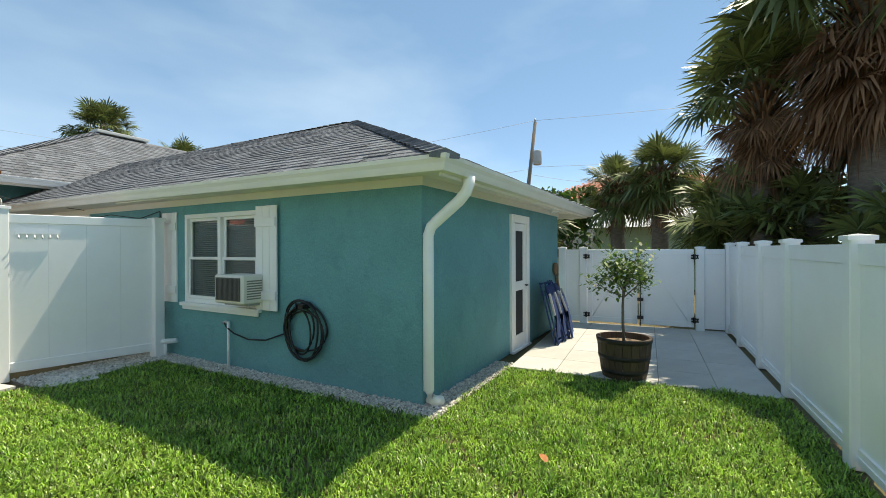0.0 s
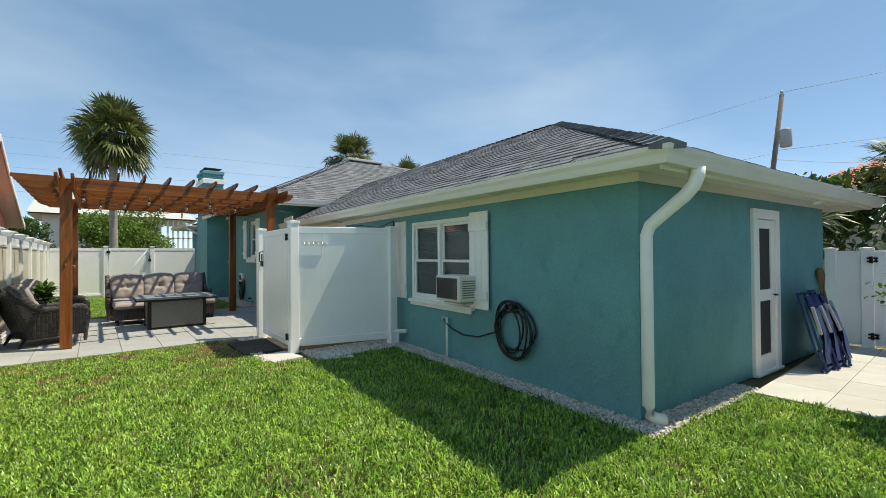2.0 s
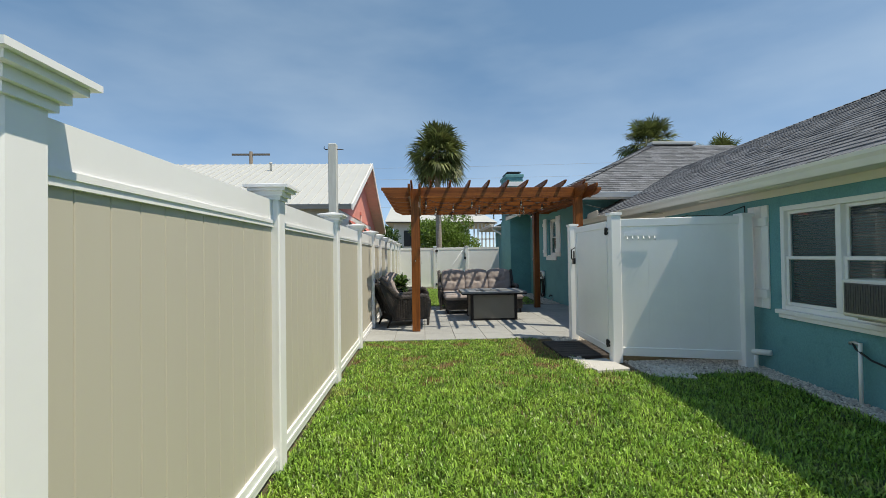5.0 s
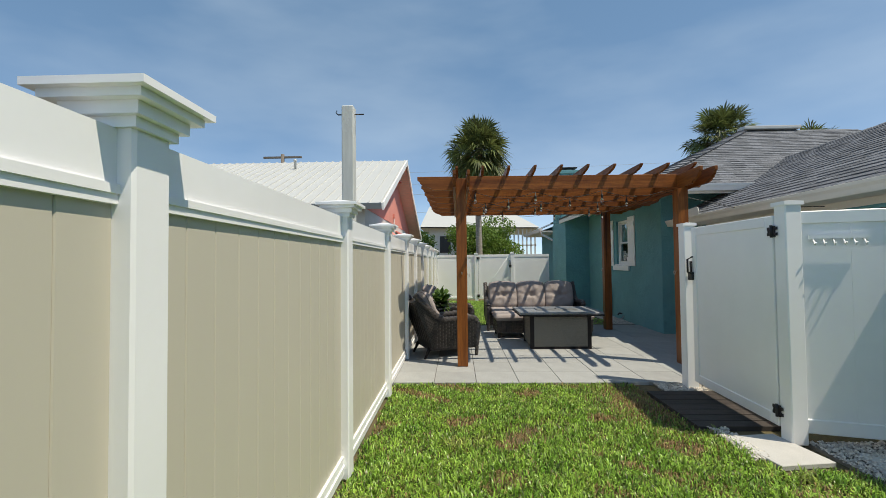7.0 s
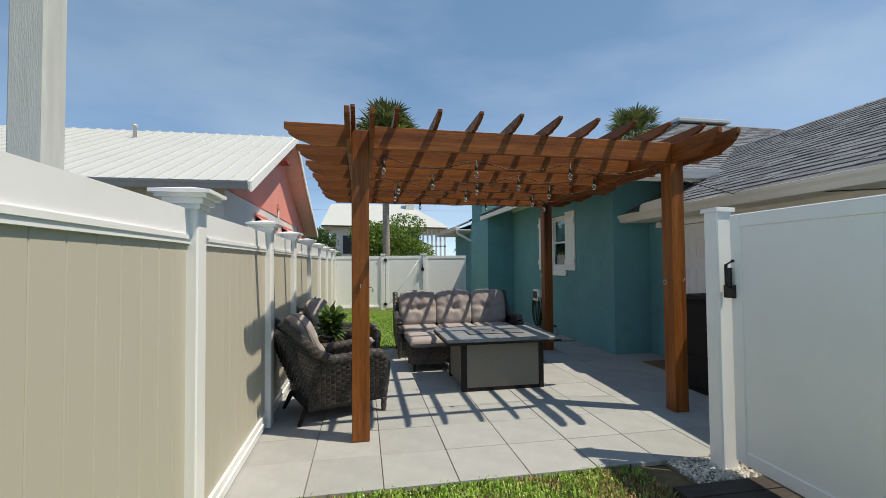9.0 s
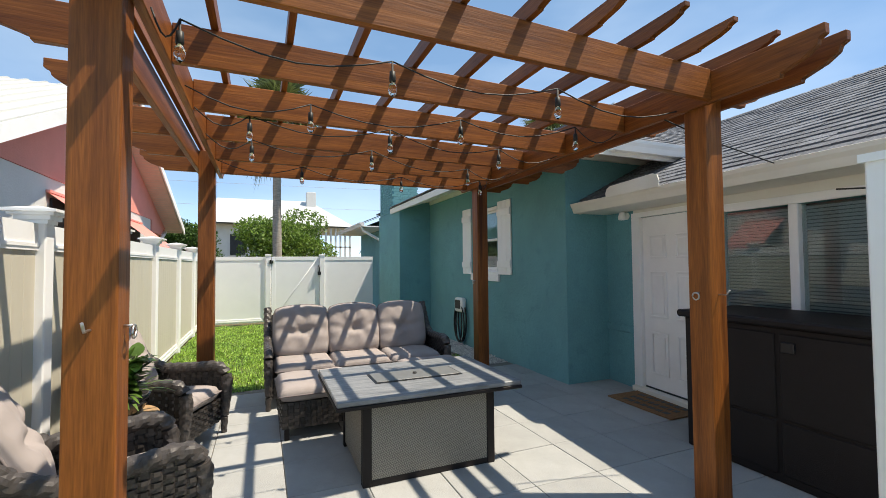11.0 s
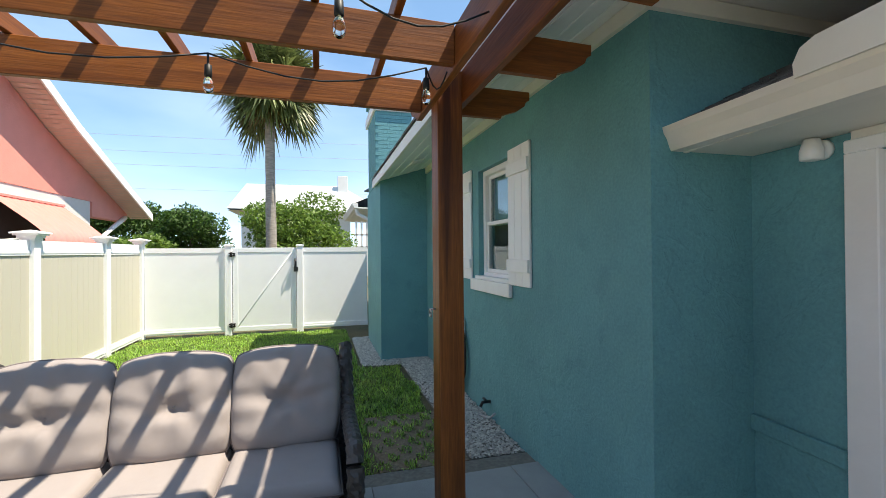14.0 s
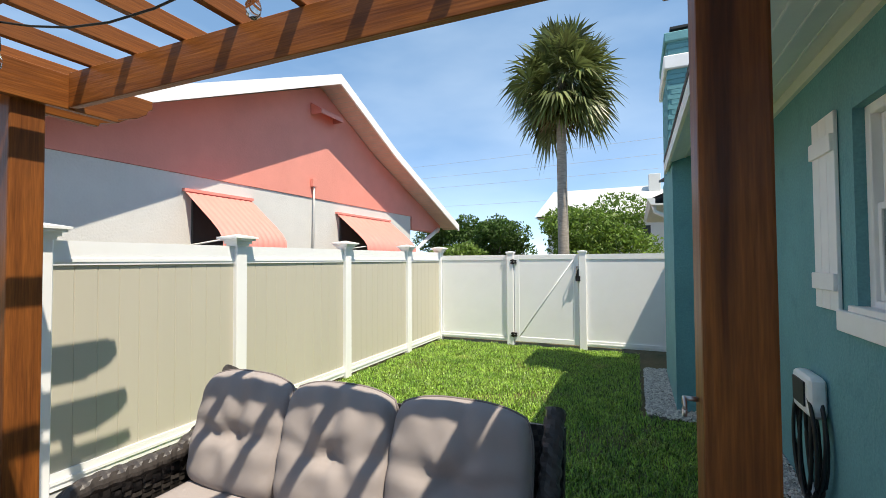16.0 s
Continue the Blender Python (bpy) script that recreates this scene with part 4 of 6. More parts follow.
tube(bm, [(-0.20, 4.10, 0.0), (-0.20, 4.10, 0.13), (-0.19, 4.08, 0.18), (-0.15, 4.02, 0.20), (-0.02, 3.84, 0.215)], 0.034, 10)
part("elbow", bm, WHITE, drain)
bm = bmesh.new()
tube(bm, [(-0.10, 3.98, 0.0), (-0.10, 3.98, 0.17)], 0.022, 8)
part("riser", bm, WHITE, drain)
meter = tagged(link("outlet_box", bevel((lambda b: (box(b, -0.09, 4.17, 0.52, -0.001, 4.29, 0.64), b)[1])(bmesh.new()), 0.01), GREY_PAINT, m=WING), "small grey utility outlet box on the stucco", "box")
bm = bmesh.new()
tube(bm, [(-0.02, 4.24, 0.64), (-0.02, 4.24, 1.75), (-0.03, 4.23, 1.95)], 0.007, 6)
tube(bm, [(-0.03, 4.23, 1.95), (-0.10, 4.6, 1.86), (-0.2, 5.2, 1.93), (-0.3, 6.0, 1.86), (-0.35, 6.8, 1.95)], 0.006, 6)
tagged(link("cable", bm, RUBBER, m=WING), "thin black cable running up the wall and under the eave", "cable")
light1 = thing("security_light", "small white flood light under the eave", "lamp", WING)
for v in (9.12,):
    bm = bmesh.new()
    lathe(bm, [(0.045, 0), (0.045, 0.02), (0.02, 0.03)], 12)
    part("base", bm, WHITE, light1, m=Matrix.Translation((-0.001, v, 2.03)) @ pose(0, 0, 0, 0, -90))
    bm = bmesh.new()
    lathe(bm, [(0.03, 0), (0.045, -0.05), (0.045, -0.09), (0.03, -0.095)], 12)
    part("head", bm, WHITE, light1, m=Matrix.Translation((-0.07, v, 2.075)))
light2 = thing("security_light", "white twin flood light under the gable eave", "lamp", WING)
for u in (3.35, 3.5):
    bm = bmesh.new()
    lathe(bm, [(0.02, 0), (0.03, -0.02), (0.055, -0.10), (0.05, -0.105)], 12)
    part("head", bm, WHITE, light2, m=Matrix.Translation((u, -0.25, 2.085)) @ pose(0, 0, 0, -25, 0, 0))

# EV style reel on the main wall
reel = thing("hose_reel", "white and black wall-hung cable reel with coiled lead", "reel", pose(MX, 15.10, -0.06) @ Matrix.Diagonal((1.0, 1.3, 1.1, 1.0)))
bm = bmesh.new()
prism(bm, ((-0.10, -0.13), (-0.10, 0.13), (0.10, 0.13), (0.10, -0.13)), 0.0, 0.10)
part("housing", bevel(bm, 0.04, 3), WHITE, reel, m=Matrix.Translation((-0.001, 0, 0.72)) @ pose(0, 0, 0, 0, -90, 0) @ Matrix.Diagonal((1.2, 1, 1, 1)))
boxes_part("face", [(-0.112, -0.08, 0.66, -0.1015, 0.08, 0.80)], BLACK, reel, "dark face plate")
bm = bmesh.new()
pts = []
for i in range(150):
    a = 2 * math.pi * i / 30
    pts.append((-0.06 - 0.03 * math.sin(i * 0.13), 0.19 * math.cos(a) * (0.75 + 0.25 * math.sin(i * 0.05)), 0.44 + 0.33 * math.sin(a)))
tube(bm, pts, 0.012, 6)
part("lead", bm, RUBBER, reel, "black coiled lead")
bm = bmesh.new()
tube(bm, [(-0.05, 0, 0.2), (-0.06, -0.1, 0.05), (-0.1, -0.45, 0.04), (-0.06, -0.75, 0.10), (-0.03, -0.8, 0.16)], 0.011, 6)
part("tail", bm, GREY_PAINT, reel)
tap2 = thing("wall_tap", "dark hose tap at the foot of the stucco wall", "tap", pose(MX, 14.25, 0))
bm = bmesh.new()
tube(bm, [(0.0, 0, 0.16), (-0.08, 0, 0.16), (-0.10, 0, 0.12)], 0.016, 8)
box(bm, -0.07, -0.03, 0.185, -0.05, 0.03, 0.195)
part("body", bm, BLACK, tap2)
vent = thing("soffit_vent", "cream slotted soffit vent", "vent", pose(3.8, 15.6, 2.70, 0, -17.8, 0))
for i in range(5):
    boxes_part("slat", [(-0.08, -0.12 + i * 0.05, -0.012, 0.08, -0.095 + i * 0.05, 0.001)], CREAM, vent)

# chimney
chim = thing("chimney", "teal painted brick chimney with a white band", "chimney")
bm = bmesh.new()
for v in box(bm, 3.50, 16.75, 0, MX - 0.001, 18.5, 2.60):   # top follows the sloping soffit
    if v.co.z > 1:
        v.co.z = 2.635 + (v.co.x - MEX - 0.03) / (MX - MEX - 0.03) * 0.232
part("breast", bm, TEAL, chim)
bm = bmesh.new()
box(bm, 3.52, 17.33, 2.5, 4.10, 18.45, 4.28)
part("core", bm, TEAL, chim)
cb = bmesh.new()
box(cb, 0, 0, 0, 0.188, 0.012, 0.053)
cbm = bpy.data.meshes.new("brick")
cb.to_mesh(cbm)
cb.free()
cbm.materials.append(TEAL_BRICK)
for r in range(27):
    for c in range(3):
        share("brick", cbm, chim, Matrix.Translation((3.535 + c * 0.194 + (0.012 if r % 2 else -0.03), 17.322, 2.66 + r * 0.0602)))
    for c in range(5):
        share("brick", cbm, chim, Matrix.Translation((3.512, 17.55 + c * 0.21, 2.66 + r * 0.0602)) @ pose(0, 0, 0, 0, 0, 90) @ Matrix.Translation((-0.2, -0.008, 0)))
boxes_part("band", [(3.47, 17.28, 3.86, 4.15, 18.5, 4.02)], WHITE, chim, "white painted band", bev=0.01)
boxes_part("crown", [(3.48, 17.29, 4.19, 4.14, 18.49, 4.30)], TEAL_BRICK, chim, bev=0.01)
boxes_part("cap", [(3.62, 17.45, 4.30, 4.0, 18.3, 4.38), (3.55, 17.4, 4.38, 4.07, 18.35, 4.41)], BLACK, chim, "dark metal cap")
eave_far = thing("rear_eave", "white eave and gutter of the rear of the house", "eave", kind="structure")
boxes_part("soffit", [(3.45, 20.0, 2.55, 4.19, 24.0, 2.58)], WHITE, eave_far)
bm = bmesh.new()
sweep(bm, G_PROF, [(3.45, 24.0, 2.56, -1, 0), (3.45, 20.0, 2.56, -1, 0)])
part("gutter", bm, WHITE, eave_far)
bm = bmesh.new()
for p in (((3.4, 20.0, 2.68), (6.5, 20.0, 4.0), (6.5, 24, 4.0), (3.4, 24, 2.68)),):
    quad(bm, *p)
    quad(bm, *[(x, y, z - 0.04) for x, y, z in p][::-1])
part("roof", bm, SHINGLE, eave_far)
bm = bmesh.new()
tube(bm, [(3.42, 20.15, 2.58), (3.45, 20.15, 2.45), (3.9, 20.1, 2.2), (4.12, 20.1, 2.0), (4.12, 20.1, 0.1)], 0.04, 8)
part("downspout", bm, WHITE, eave_far)


# ---- furniture ----
def pillow(bm, w, h, t, m, tuft=0.0, n=14, seed=0, sharp=4):
    """Stuffed cushion: x wide, y high, puffed along z."""
    r = random.Random(seed)
    ph = [r.uniform(0, 6) for _ in range(4)]
    sides = []
    for sgn in (1, -1):
        g = []
        for j in range(n + 1):
            row = []
            for i in range(n + 1):
                a, b = 2 * i / n - 1, 2 * j / n - 1
                a, b = math.copysign(abs(a) ** 0.85, a), math.copysign(abs(b) ** 0.85, b)
                k = max(0.0, (1 - abs(a) ** sharp) * (1 - abs(b) ** sharp)) ** 0.42
                z = t / 2 * k
                z -= tuft * math.exp(-(a * a + b * b) / 0.03) * (sgn > 0)
                z += tuft * 0.14 * math.sin(a * 9 + ph[0] + b * 4) * k * math.exp(-(a * a + b * b) / 0.35) * (sgn > 0)
                z += 0.004 * math.sin(a * 5 + ph[1]) * math.sin(b * 4 + ph[2]) * k
                cx = cy = 1
                if sharp < 6:   # crowned top, rounded corners, folds drawn to the button
                    cx = 1 - 0.09 * abs(b) ** 5 - 0.02 * b * b
                    cy = (1.05 - 0.15 * abs(a) ** 3) if b > 0 else (1 - 0.05 * a * a)
                    if sgn > 0:
                        rr, an = math.hypot(a, b), math.atan2(b, a)
                        z += tuft * 0.42 * math.sin(an * 6 + ph[3] + 2.5 * rr) * min(rr, 0.5) * math.exp(-rr * rr / 0.40) * k
                        z -= tuft * 0.42 * math.exp(-((b + 0.10 * math.cos(a * 3)) / 0.13) ** 2) * math.exp(-a * a / 0.8) * k
                        z += tuft * 0.20 * math.sin(a * 12 + ph[0] + 2 * b) * max(0.0, b) * k * math.exp(-a * a / 0.6)
                        z += tuft * 0.12 * math.sin(b * 13 + ph[2]) * abs(a) ** 3 * k
                edge = abs(a) > 0.999 or abs(b) > 0.999
                if edge and sgn < 0:
                    row.append(sides[0][j][i])
                else:
                    row.append(bm.verts.new(m @ Vector((a * w / 2 * cx, b * h / 2 * cy, sgn * z))))
            g.append(row)
        sides.append(g)
    for s, g in enumerate(sides):
        for j in range(n):
            for i in range(n):
                q = (g[j][i], g[j][i + 1], g[j + 1][i + 1], g[j + 1][i])
                f = bm.faces.new(q if s == 0 else q[::-1])
                f.smooth = True
    g = sides[0]
    rim = [g[0][i].co.copy() for i in range(n)] + [g[j][n].co.copy() for j in range(n)] + [g[n][n - i].co.copy() for i in range(n)] + [g[n - j][0].co.copy() for j in range(n)]
    return rim + [rim[0]]


def cushion(parent, w, h, t, m, tuft=0.0, seed=0, sharp=4):
    bm = bmesh.new()
    rim = pillow(bm, w, h, t, m, tuft, 36 if tuft else 18, seed, sharp)
    c = part("cushion", bm, CUSHION, parent, "taupe fabric cushion")
    bm = bmesh.new()
    tube(bm, rim, 0.006, 5, caps=False)
    part("piping", bm, PIPING, c)
    if tuft:
        bm = bmesh.new()
        bmesh.ops.create_icosphere(bm, subdivisions=1, radius=0.012, matrix=m @ Matrix.Translation((0, 0, t / 2 - tuft * 1.24 + 0.003)))
        part("button", bm, CUSHION, c)
    return c


def weave_panel(bm, o, a, b, la, lb, nrm, ca=0.046, cb_=0.024):
    """Basket weave of raised strands on a flat panel."""
    o, a, b, nrm = Vector(o), Vector(a), Vector(b), Vector(nrm)
    na, nb = max(1, int(la / ca)), max(1, int(lb / cb_))
    ca, cb_ = la / na, lb / nb
    for j in range(nb):
        for i in range(na):
            hi = 0.011 if (i + j) % 2 else 0.002
            c = o + a * (i * ca) + b * (j * cb_)
            p = [c + b * 0.001, c + a * (ca * 1.0) + b * 0.001, c + a * ca + b * (cb_ - 0.001), c + b * (cb_ - 0.001)]
            q = [c + a * ca * 0.22 + b * 0.002 + nrm * hi, c + a * ca * 0.78 + b * 0.002 + nrm * hi, c + a * ca * 0.78 + b * (cb_ - 0.002) + nrm * hi, c + a * ca * 0.22 + b * (cb_ - 0.002) + nrm * hi]
            pv, qv = [bm.verts.new(x) for x in p], [bm.verts.new(x) for x in q]
            bm.faces.new(qv)
            bm.faces.new((pv[0], qv[0], qv[3], pv[3]))
            bm.faces.new((qv[1], pv[1], pv[2], qv[2]))


def woven_tube(bm, pts, w, w_start):
    """Round arm wrapped in strands that go over and under."""
    dense = []
    for p, q in zip(pts, pts[1:]):
        p, q = Vector(p), Vector(q)
        k = max(1, round((q - p).length / 0.018))
        dense += [p.lerp(q, i / k) for i in range(k)]
    dense.append(Vector(pts[-1]))
    rings = tube(bm, dense, w / 2, 14)
    for i, ring in enumerate(rings):
        c = sum((v.co for v in ring), Vector()) / len(ring)
        thick = w_start + (1 - w_start) * min(1.0, i / 20)
        for k, v in enumerate(ring):
            v.co = c + (v.co - c) * thick * (1.03 if (i // 2 + k // 2) % 2 else 0.90)
    for f in bm.faces:
        f.smooth = False


def wicker_arm(parent, x, side, yf, yb, zt, zb_back, rake=0.0, w=0.09):
    """Rolled arm that starts as the front leg and climbs into the back; side gives the outward direction along x."""
    path = [(yf + 0.015, 0.0), (yf + 0.01, 0.15), (yf - 0.005, 0.32), (yf - 0.012, zt - 0.13), (yf + 0.005, zt - 0.06), (yf + 0.05, zt - 0.012), (yf + 0.12, zt), (yf + 0.30, zt - 0.012), (yb - 0.30, zt - 0.015), (yb - 0.17, zt + 0.05), (yb - 0.09 + rake * 0.3, zt + 0.16), (yb + rake * 0.85, zb_back - 0.06), (yb + 0.04 + rake, zb_back)]
    bm = bmesh.new()
    woven_tube(bm, [(x, y, z) for y, z in path], w, 0.55)
    part("arm", bm, WICKER, parent)
    bm = bmesh.new()
    lo = [(x + side * 0.015, y, min(z - 0.03, 0.14 + max(0.0, y - 0.28) * 2.3)) for y, z in path[3:]]
    hi = [(x + side * 0.015, y, z) for y, z in path[3:]]
    vs = [[bm.verts.new(p) for p in (l, h)] for l, h in zip(lo, hi)]
    for p, q in zip(vs, vs[1:]):
        bm.faces.new((p[0], q[0], q[1], p[1]))
    part("side_skin", bm, WEAVE, parent)
    for sgn in (side, -side):
        bm = bmesh.new()
        weave_panel(bm, (x + side * 0.015 + sgn * 0.004, yf + 0.02, 0.15), (0, 1, 0), (0, 0, 1), 0.28 - yf, zt - 0.18, (sgn, 0, 0))
        part("side_weave", bm, WICKER, parent)
    bm = bmesh.new()
    tube(bm, [(x, yf + 0.02, 0.145), (x, 0.30, 0.145), (x, yb + rake, zb_back - 0.12)], 0.016, 6)
    part("side_rail", bm, WICKER, parent)


def seat_unit(name, label, category, width, m, seats, back_z=0.90, group="", rake=14.0):
    """Wicker seat: x wide about 0, front at y = -0.42, back at y = 0.42."""
    s = thing(name, label, category, m, group)
    hw = width / 2
    boxes_part("seat_frame", [(-hw + 0.05, -0.36, 0.12, hw - 0.05, 0.36, 0.30)], WEAVE, s)
    bm = bmesh.new()
    weave_panel(bm, (-hw + 0.06, -0.361, 0.11), (1, 0, 0), (0, 0, 1), width - 0.12, 0.20, (0, -1, 0))
    part("front_weave", bm, WICKER, s)
    bm = bmesh.new()
    prism(bm, ((-hw + 0.02, 0.0), (hw - 0.02, 0.0), (hw - 0.02, 0.05), (-hw + 0.02, 0.05)), 0.0, back_z - 0.27, Matrix.Translation((0, 0.30, 0.22)) @ pose(0, 0, 0, -rake))
    part("backrest", bm, WEAVE, s)
    bm = bmesh.new()
    bt = Matrix.Translation((0, 0.35, 0.22)) @ pose(0, 0, 0, -rake)
    weave_panel(bm, bt @ Vector((-hw + 0.03, 0.003, 0.02)), (1, 0, 0), (bt.to_3x3() @ Vector((0, 0, 1))), width - 0.06, back_z - 0.31, bt.to_3x3() @ Vector((0, 1, 0)))
    part("back_weave", bm, WICKER, s)
    for sx in (-1, 1):
        wicker_arm(s, sx * (hw - 0.06), sx, -0.40, 0.44, 0.58, back_z, (rake - 14) * 0.0125)
    for sx in (-1, 1):
        for y in (0.36,):
            bm = bmesh.new()
            tube(bm, [(sx * (hw - 0.075), y * (1.22 if y > 0 else 1.0), 0.0), (sx * (hw - 0.09), y, 0.16)], 0.018, 8, 0.026)
            part("leg", bm, PLASTIC_DARK, s)
    inner = width - 0.24
    cw = inner / seats
    for i in range(seats):
        cx = -inner / 2 + cw * (i + 0.5)
        cushion(s, cw - 0.004, 0.66, 0.13, Matrix.Translation((cx, -0.06, 0.375)), 0, i + 1, 10)
        cushion(s, cw + 0.02, 0.585, 0.18, Matrix.Translation((cx, 0.232 + (rake - 14) * 0.006, 0.692)) @ pose(0, 0, 0, 88 - rake), 0.062, i + 11, 5)
    return s


sofa = seat_unit("sofa", "dark wicker outdoor sofa with three taupe tufted cushions", "sofa", 2.07, pose(1.835, 12.98, 0.02), 3, 0.94)
for m in (pose(0.04, 10.44, 0.02, 0, 0, 112), pose(0.02, 12.02, 0.02, 0, 0, 68)):
    seat_unit("armchair", "dark wicker outdoor armchair with taupe cushions", "armchair", 0.74, m, 1, 0.95, "wicker armchairs", 23.0)


def ottoman(m):
    o = thing("ottoman", "dark wicker ottoman with a taupe cushion beside the sofa", "ottoman", m, "wicker ottomans")
    boxes_part("frame", [(-0.30, -0.31, 0.10, 0.30, 0.31, 0.315)], WEAVE, o)
    bm = bmesh.new()
    weave_panel(bm, (-0.30, -0.311, 0.10), (1, 0, 0), (0, 0, 1), 0.60, 0.215, (0, -1, 0))
    part("front_weave", bm, WICKER, o)
    for sx in (-1, 1):
        bm = bmesh.new()
        weave_panel(bm, (sx * 0.301, -0.31, 0.10), (0, 1, 0), (0, 0, 1), 0.62, 0.215, (sx, 0, 0))
        part("side_weave", bm, WICKER, o)
        for y in (-0.27, 0.27):
            boxes_part("leg", [(sx * 0.26 - 0.02, y - 0.02, 0.0, sx * 0.26 + 0.02, y + 0.02, 0.10)], PLASTIC_DARK, o)
    cushion(o, 0.66, 0.68, 0.13, Matrix.Translation((0, 0, 0.375)), 0, 33, 10)
    return o


ottoman(pose(1.25, 12.03, 0.02, 0, 0, 1))
ottoman(pose(2.46, 12.12, 0.02, 0, 0, -2))

TABLE_MESH = weave_mat("taupe_woven_mesh", (0.33, 0.31, 0.265), (0.15, 0.14, 0.12), 120)
fire = thing("fire_table", "grey wood-grain topped gas fire pit table with mesh sides", "fire table", pose(1.90, 11.09, 0.02))
boxes_part("tabletop", [(-0.67, -0.475, 0.565, 0.67, 0.475, 0.60)], TABLETOP, fire, bev=0.006)
boxes_part("top_edge", [(-0.675, -0.48, 0.54, 0.675, 0.48, 0.564)], PLASTIC_DARK, fire, bev=0.004)
boxes_part("burner_rim", [(-0.345, -0.145, 0.6005, 0.345, 0.145, 0.604)], BLACK, fire)
boxes_part("burner_lid", [(-0.33, -0.13, 0.6045, 0.33, 0.13, 0.610)], TABLE_LID, fire, "grey metal burner lid", bev=0.002)
bm = bmesh.new()
lathe(bm, [(0.016, 0), (0.016, 0.006), (0.01, 0.012)], 12, (0.0, 0.0, 0.610))
part("lid_knob", bm, BLACK, fire)
for sx in (-1, 1):
    for sy in (-1, 1):
        boxes_part("corner_post", [(sx * 0.46 - 0.03, sy * 0.355 - 0.03, 0.0, sx * 0.46 + 0.03, sy * 0.355 + 0.03, 0.54)], PLASTIC_DARK, fire, bev=0.004)
for s in ((-0.43, -0.375, 0.04, 0.43, -0.36, 0.52), (-0.43, 0.36, 0.04, 0.43, 0.375, 0.52), (-0.48, -0.325, 0.04, -0.465, 0.325, 0.52), (0.465, -0.325, 0.04, 0.48, 0.325, 0.52)):
    boxes_part("mesh_panel", [s], TABLE_MESH, fire, "taupe woven mesh panel")
for y in (-0.378, 0.348):
    boxes_part("base_rail", [(-0.43, y, 0.0, 0.43, y + 0.03, 0.04)], PLASTIC_DARK, fire)

stool = thing("side_table", "pale wooden drum side table between the armchairs", "table", pose(-0.07, 11.27, 0.02))
PALE_WOOD = mat("pale_acacia", (0.50, 0.33, 0.17), 0.55, scale=5, color2=(0.36, 0.21, 0.10), stretch=(6, 6, 1), bump=0.1)
bm = bmesh.new()
lathe(bm, [(0.17, 0), (0.20, 0.1), (0.215, 0.3), (0.225, 0.44), (0.22, 0.46)], 28)
part("drum", bm, PALE_WOOD, stool)
bm = bmesh.new()
lathe(bm, [(0.232, 0.46), (0.24, 0.468), (0.24, 0.49), (0.232, 0.498)], 28)
part("top", bm, PALE_WOOD, stool)


def leaf_blade(bm, base, d, length, width, droop, seg=4):
    """One long bending leaf."""
    d = Vector(d).normalized()
    side = d.cross(Vector((0, 0, 1)))
    if side.length < 0.05:
        side = Vector((1, 0, 0))
    side.normalize()
    p = Vector(base)
    prev = None
    for i in range(seg + 1):
        k = i / seg
        w = width * math.sin(math.pi * min(0.97, 0.12 + 0.85 * k)) ** 0.8
        a, b = bm.verts.new(p - side * w / 2), bm.verts.new(p + side * w / 2)
        if prev:
            bm.faces.new((prev[0], prev[1], b, a)).smooth = True
        prev = (a, b)
        p = p + d * (length / seg)
        d = (d + Vector((0, 0, -droop / seg))).normalized()


plant = thing("potted_plant", "leafy green plant in a glossy black bowl", "plant", pose(-0.07, 11.27, 0.518))
bm = bmesh.new()
lathe(bm, [(0.10, 0), (0.15, 0.03), (0.185, 0.09), (0.19, 0.13), (0.175, 0.13), (0.16, 0.11)], 24)
part("pot", bm, mat("black_glazed_pot", (0.012, 0.012, 0.012), 0.25), plant, "glossy black bowl")
bm = bmesh.new()
lr = random.Random(9)
for i in range(26):   # stalks with broad oval leaves
    a, k = lr.uniform(0, 6.28), lr.uniform(0.02, 0.16)
    foot, tip = Vector((math.cos(a) * k * 0.5, math.sin(a) * k * 0.5, 0.10)), Vector((math.cos(a) * k, math.sin(a) * k, lr.uniform(0.22, 0.40)))
    tube(bm, [foot, tip], 0.006, 5, 0.004)
    for q in range(6):
        b, e = a + lr.uniform(-1.7, 1.7), lr.uniform(-0.1, 1.2)
        at = foot.lerp(tip, lr.uniform(0.45, 1.0))
        leaf_blade(bm, at, (math.cos(b) * math.cos(e), math.sin(b) * math.cos(e), math.sin(e)), lr.uniform(0.09, 0.17), lr.uniform(0.055, 0.09), lr.uniform(0.2, 0.9), 5)
for i in range(26):   # narrow arching leaves low at the rim
    a, e = lr.uniform(0, 6.28), lr.uniform(0.1, 0.8)
    leaf_blade(bm, Vector((math.cos(a) * 0.08, math.sin(a) * 0.08, 0.12)), (math.cos(a) * math.cos(e), math.sin(a) * math.cos(e), math.sin(e)), lr.uniform(0.16, 0.28), 0.025, lr.uniform(0.6, 1.3), 5)
part("foliage", bm, mat("plant_leaf", (0.12, 0.22, 0.04), 0.35, var=0.3, scale=8, island=0.5, thin=0.4), plant)

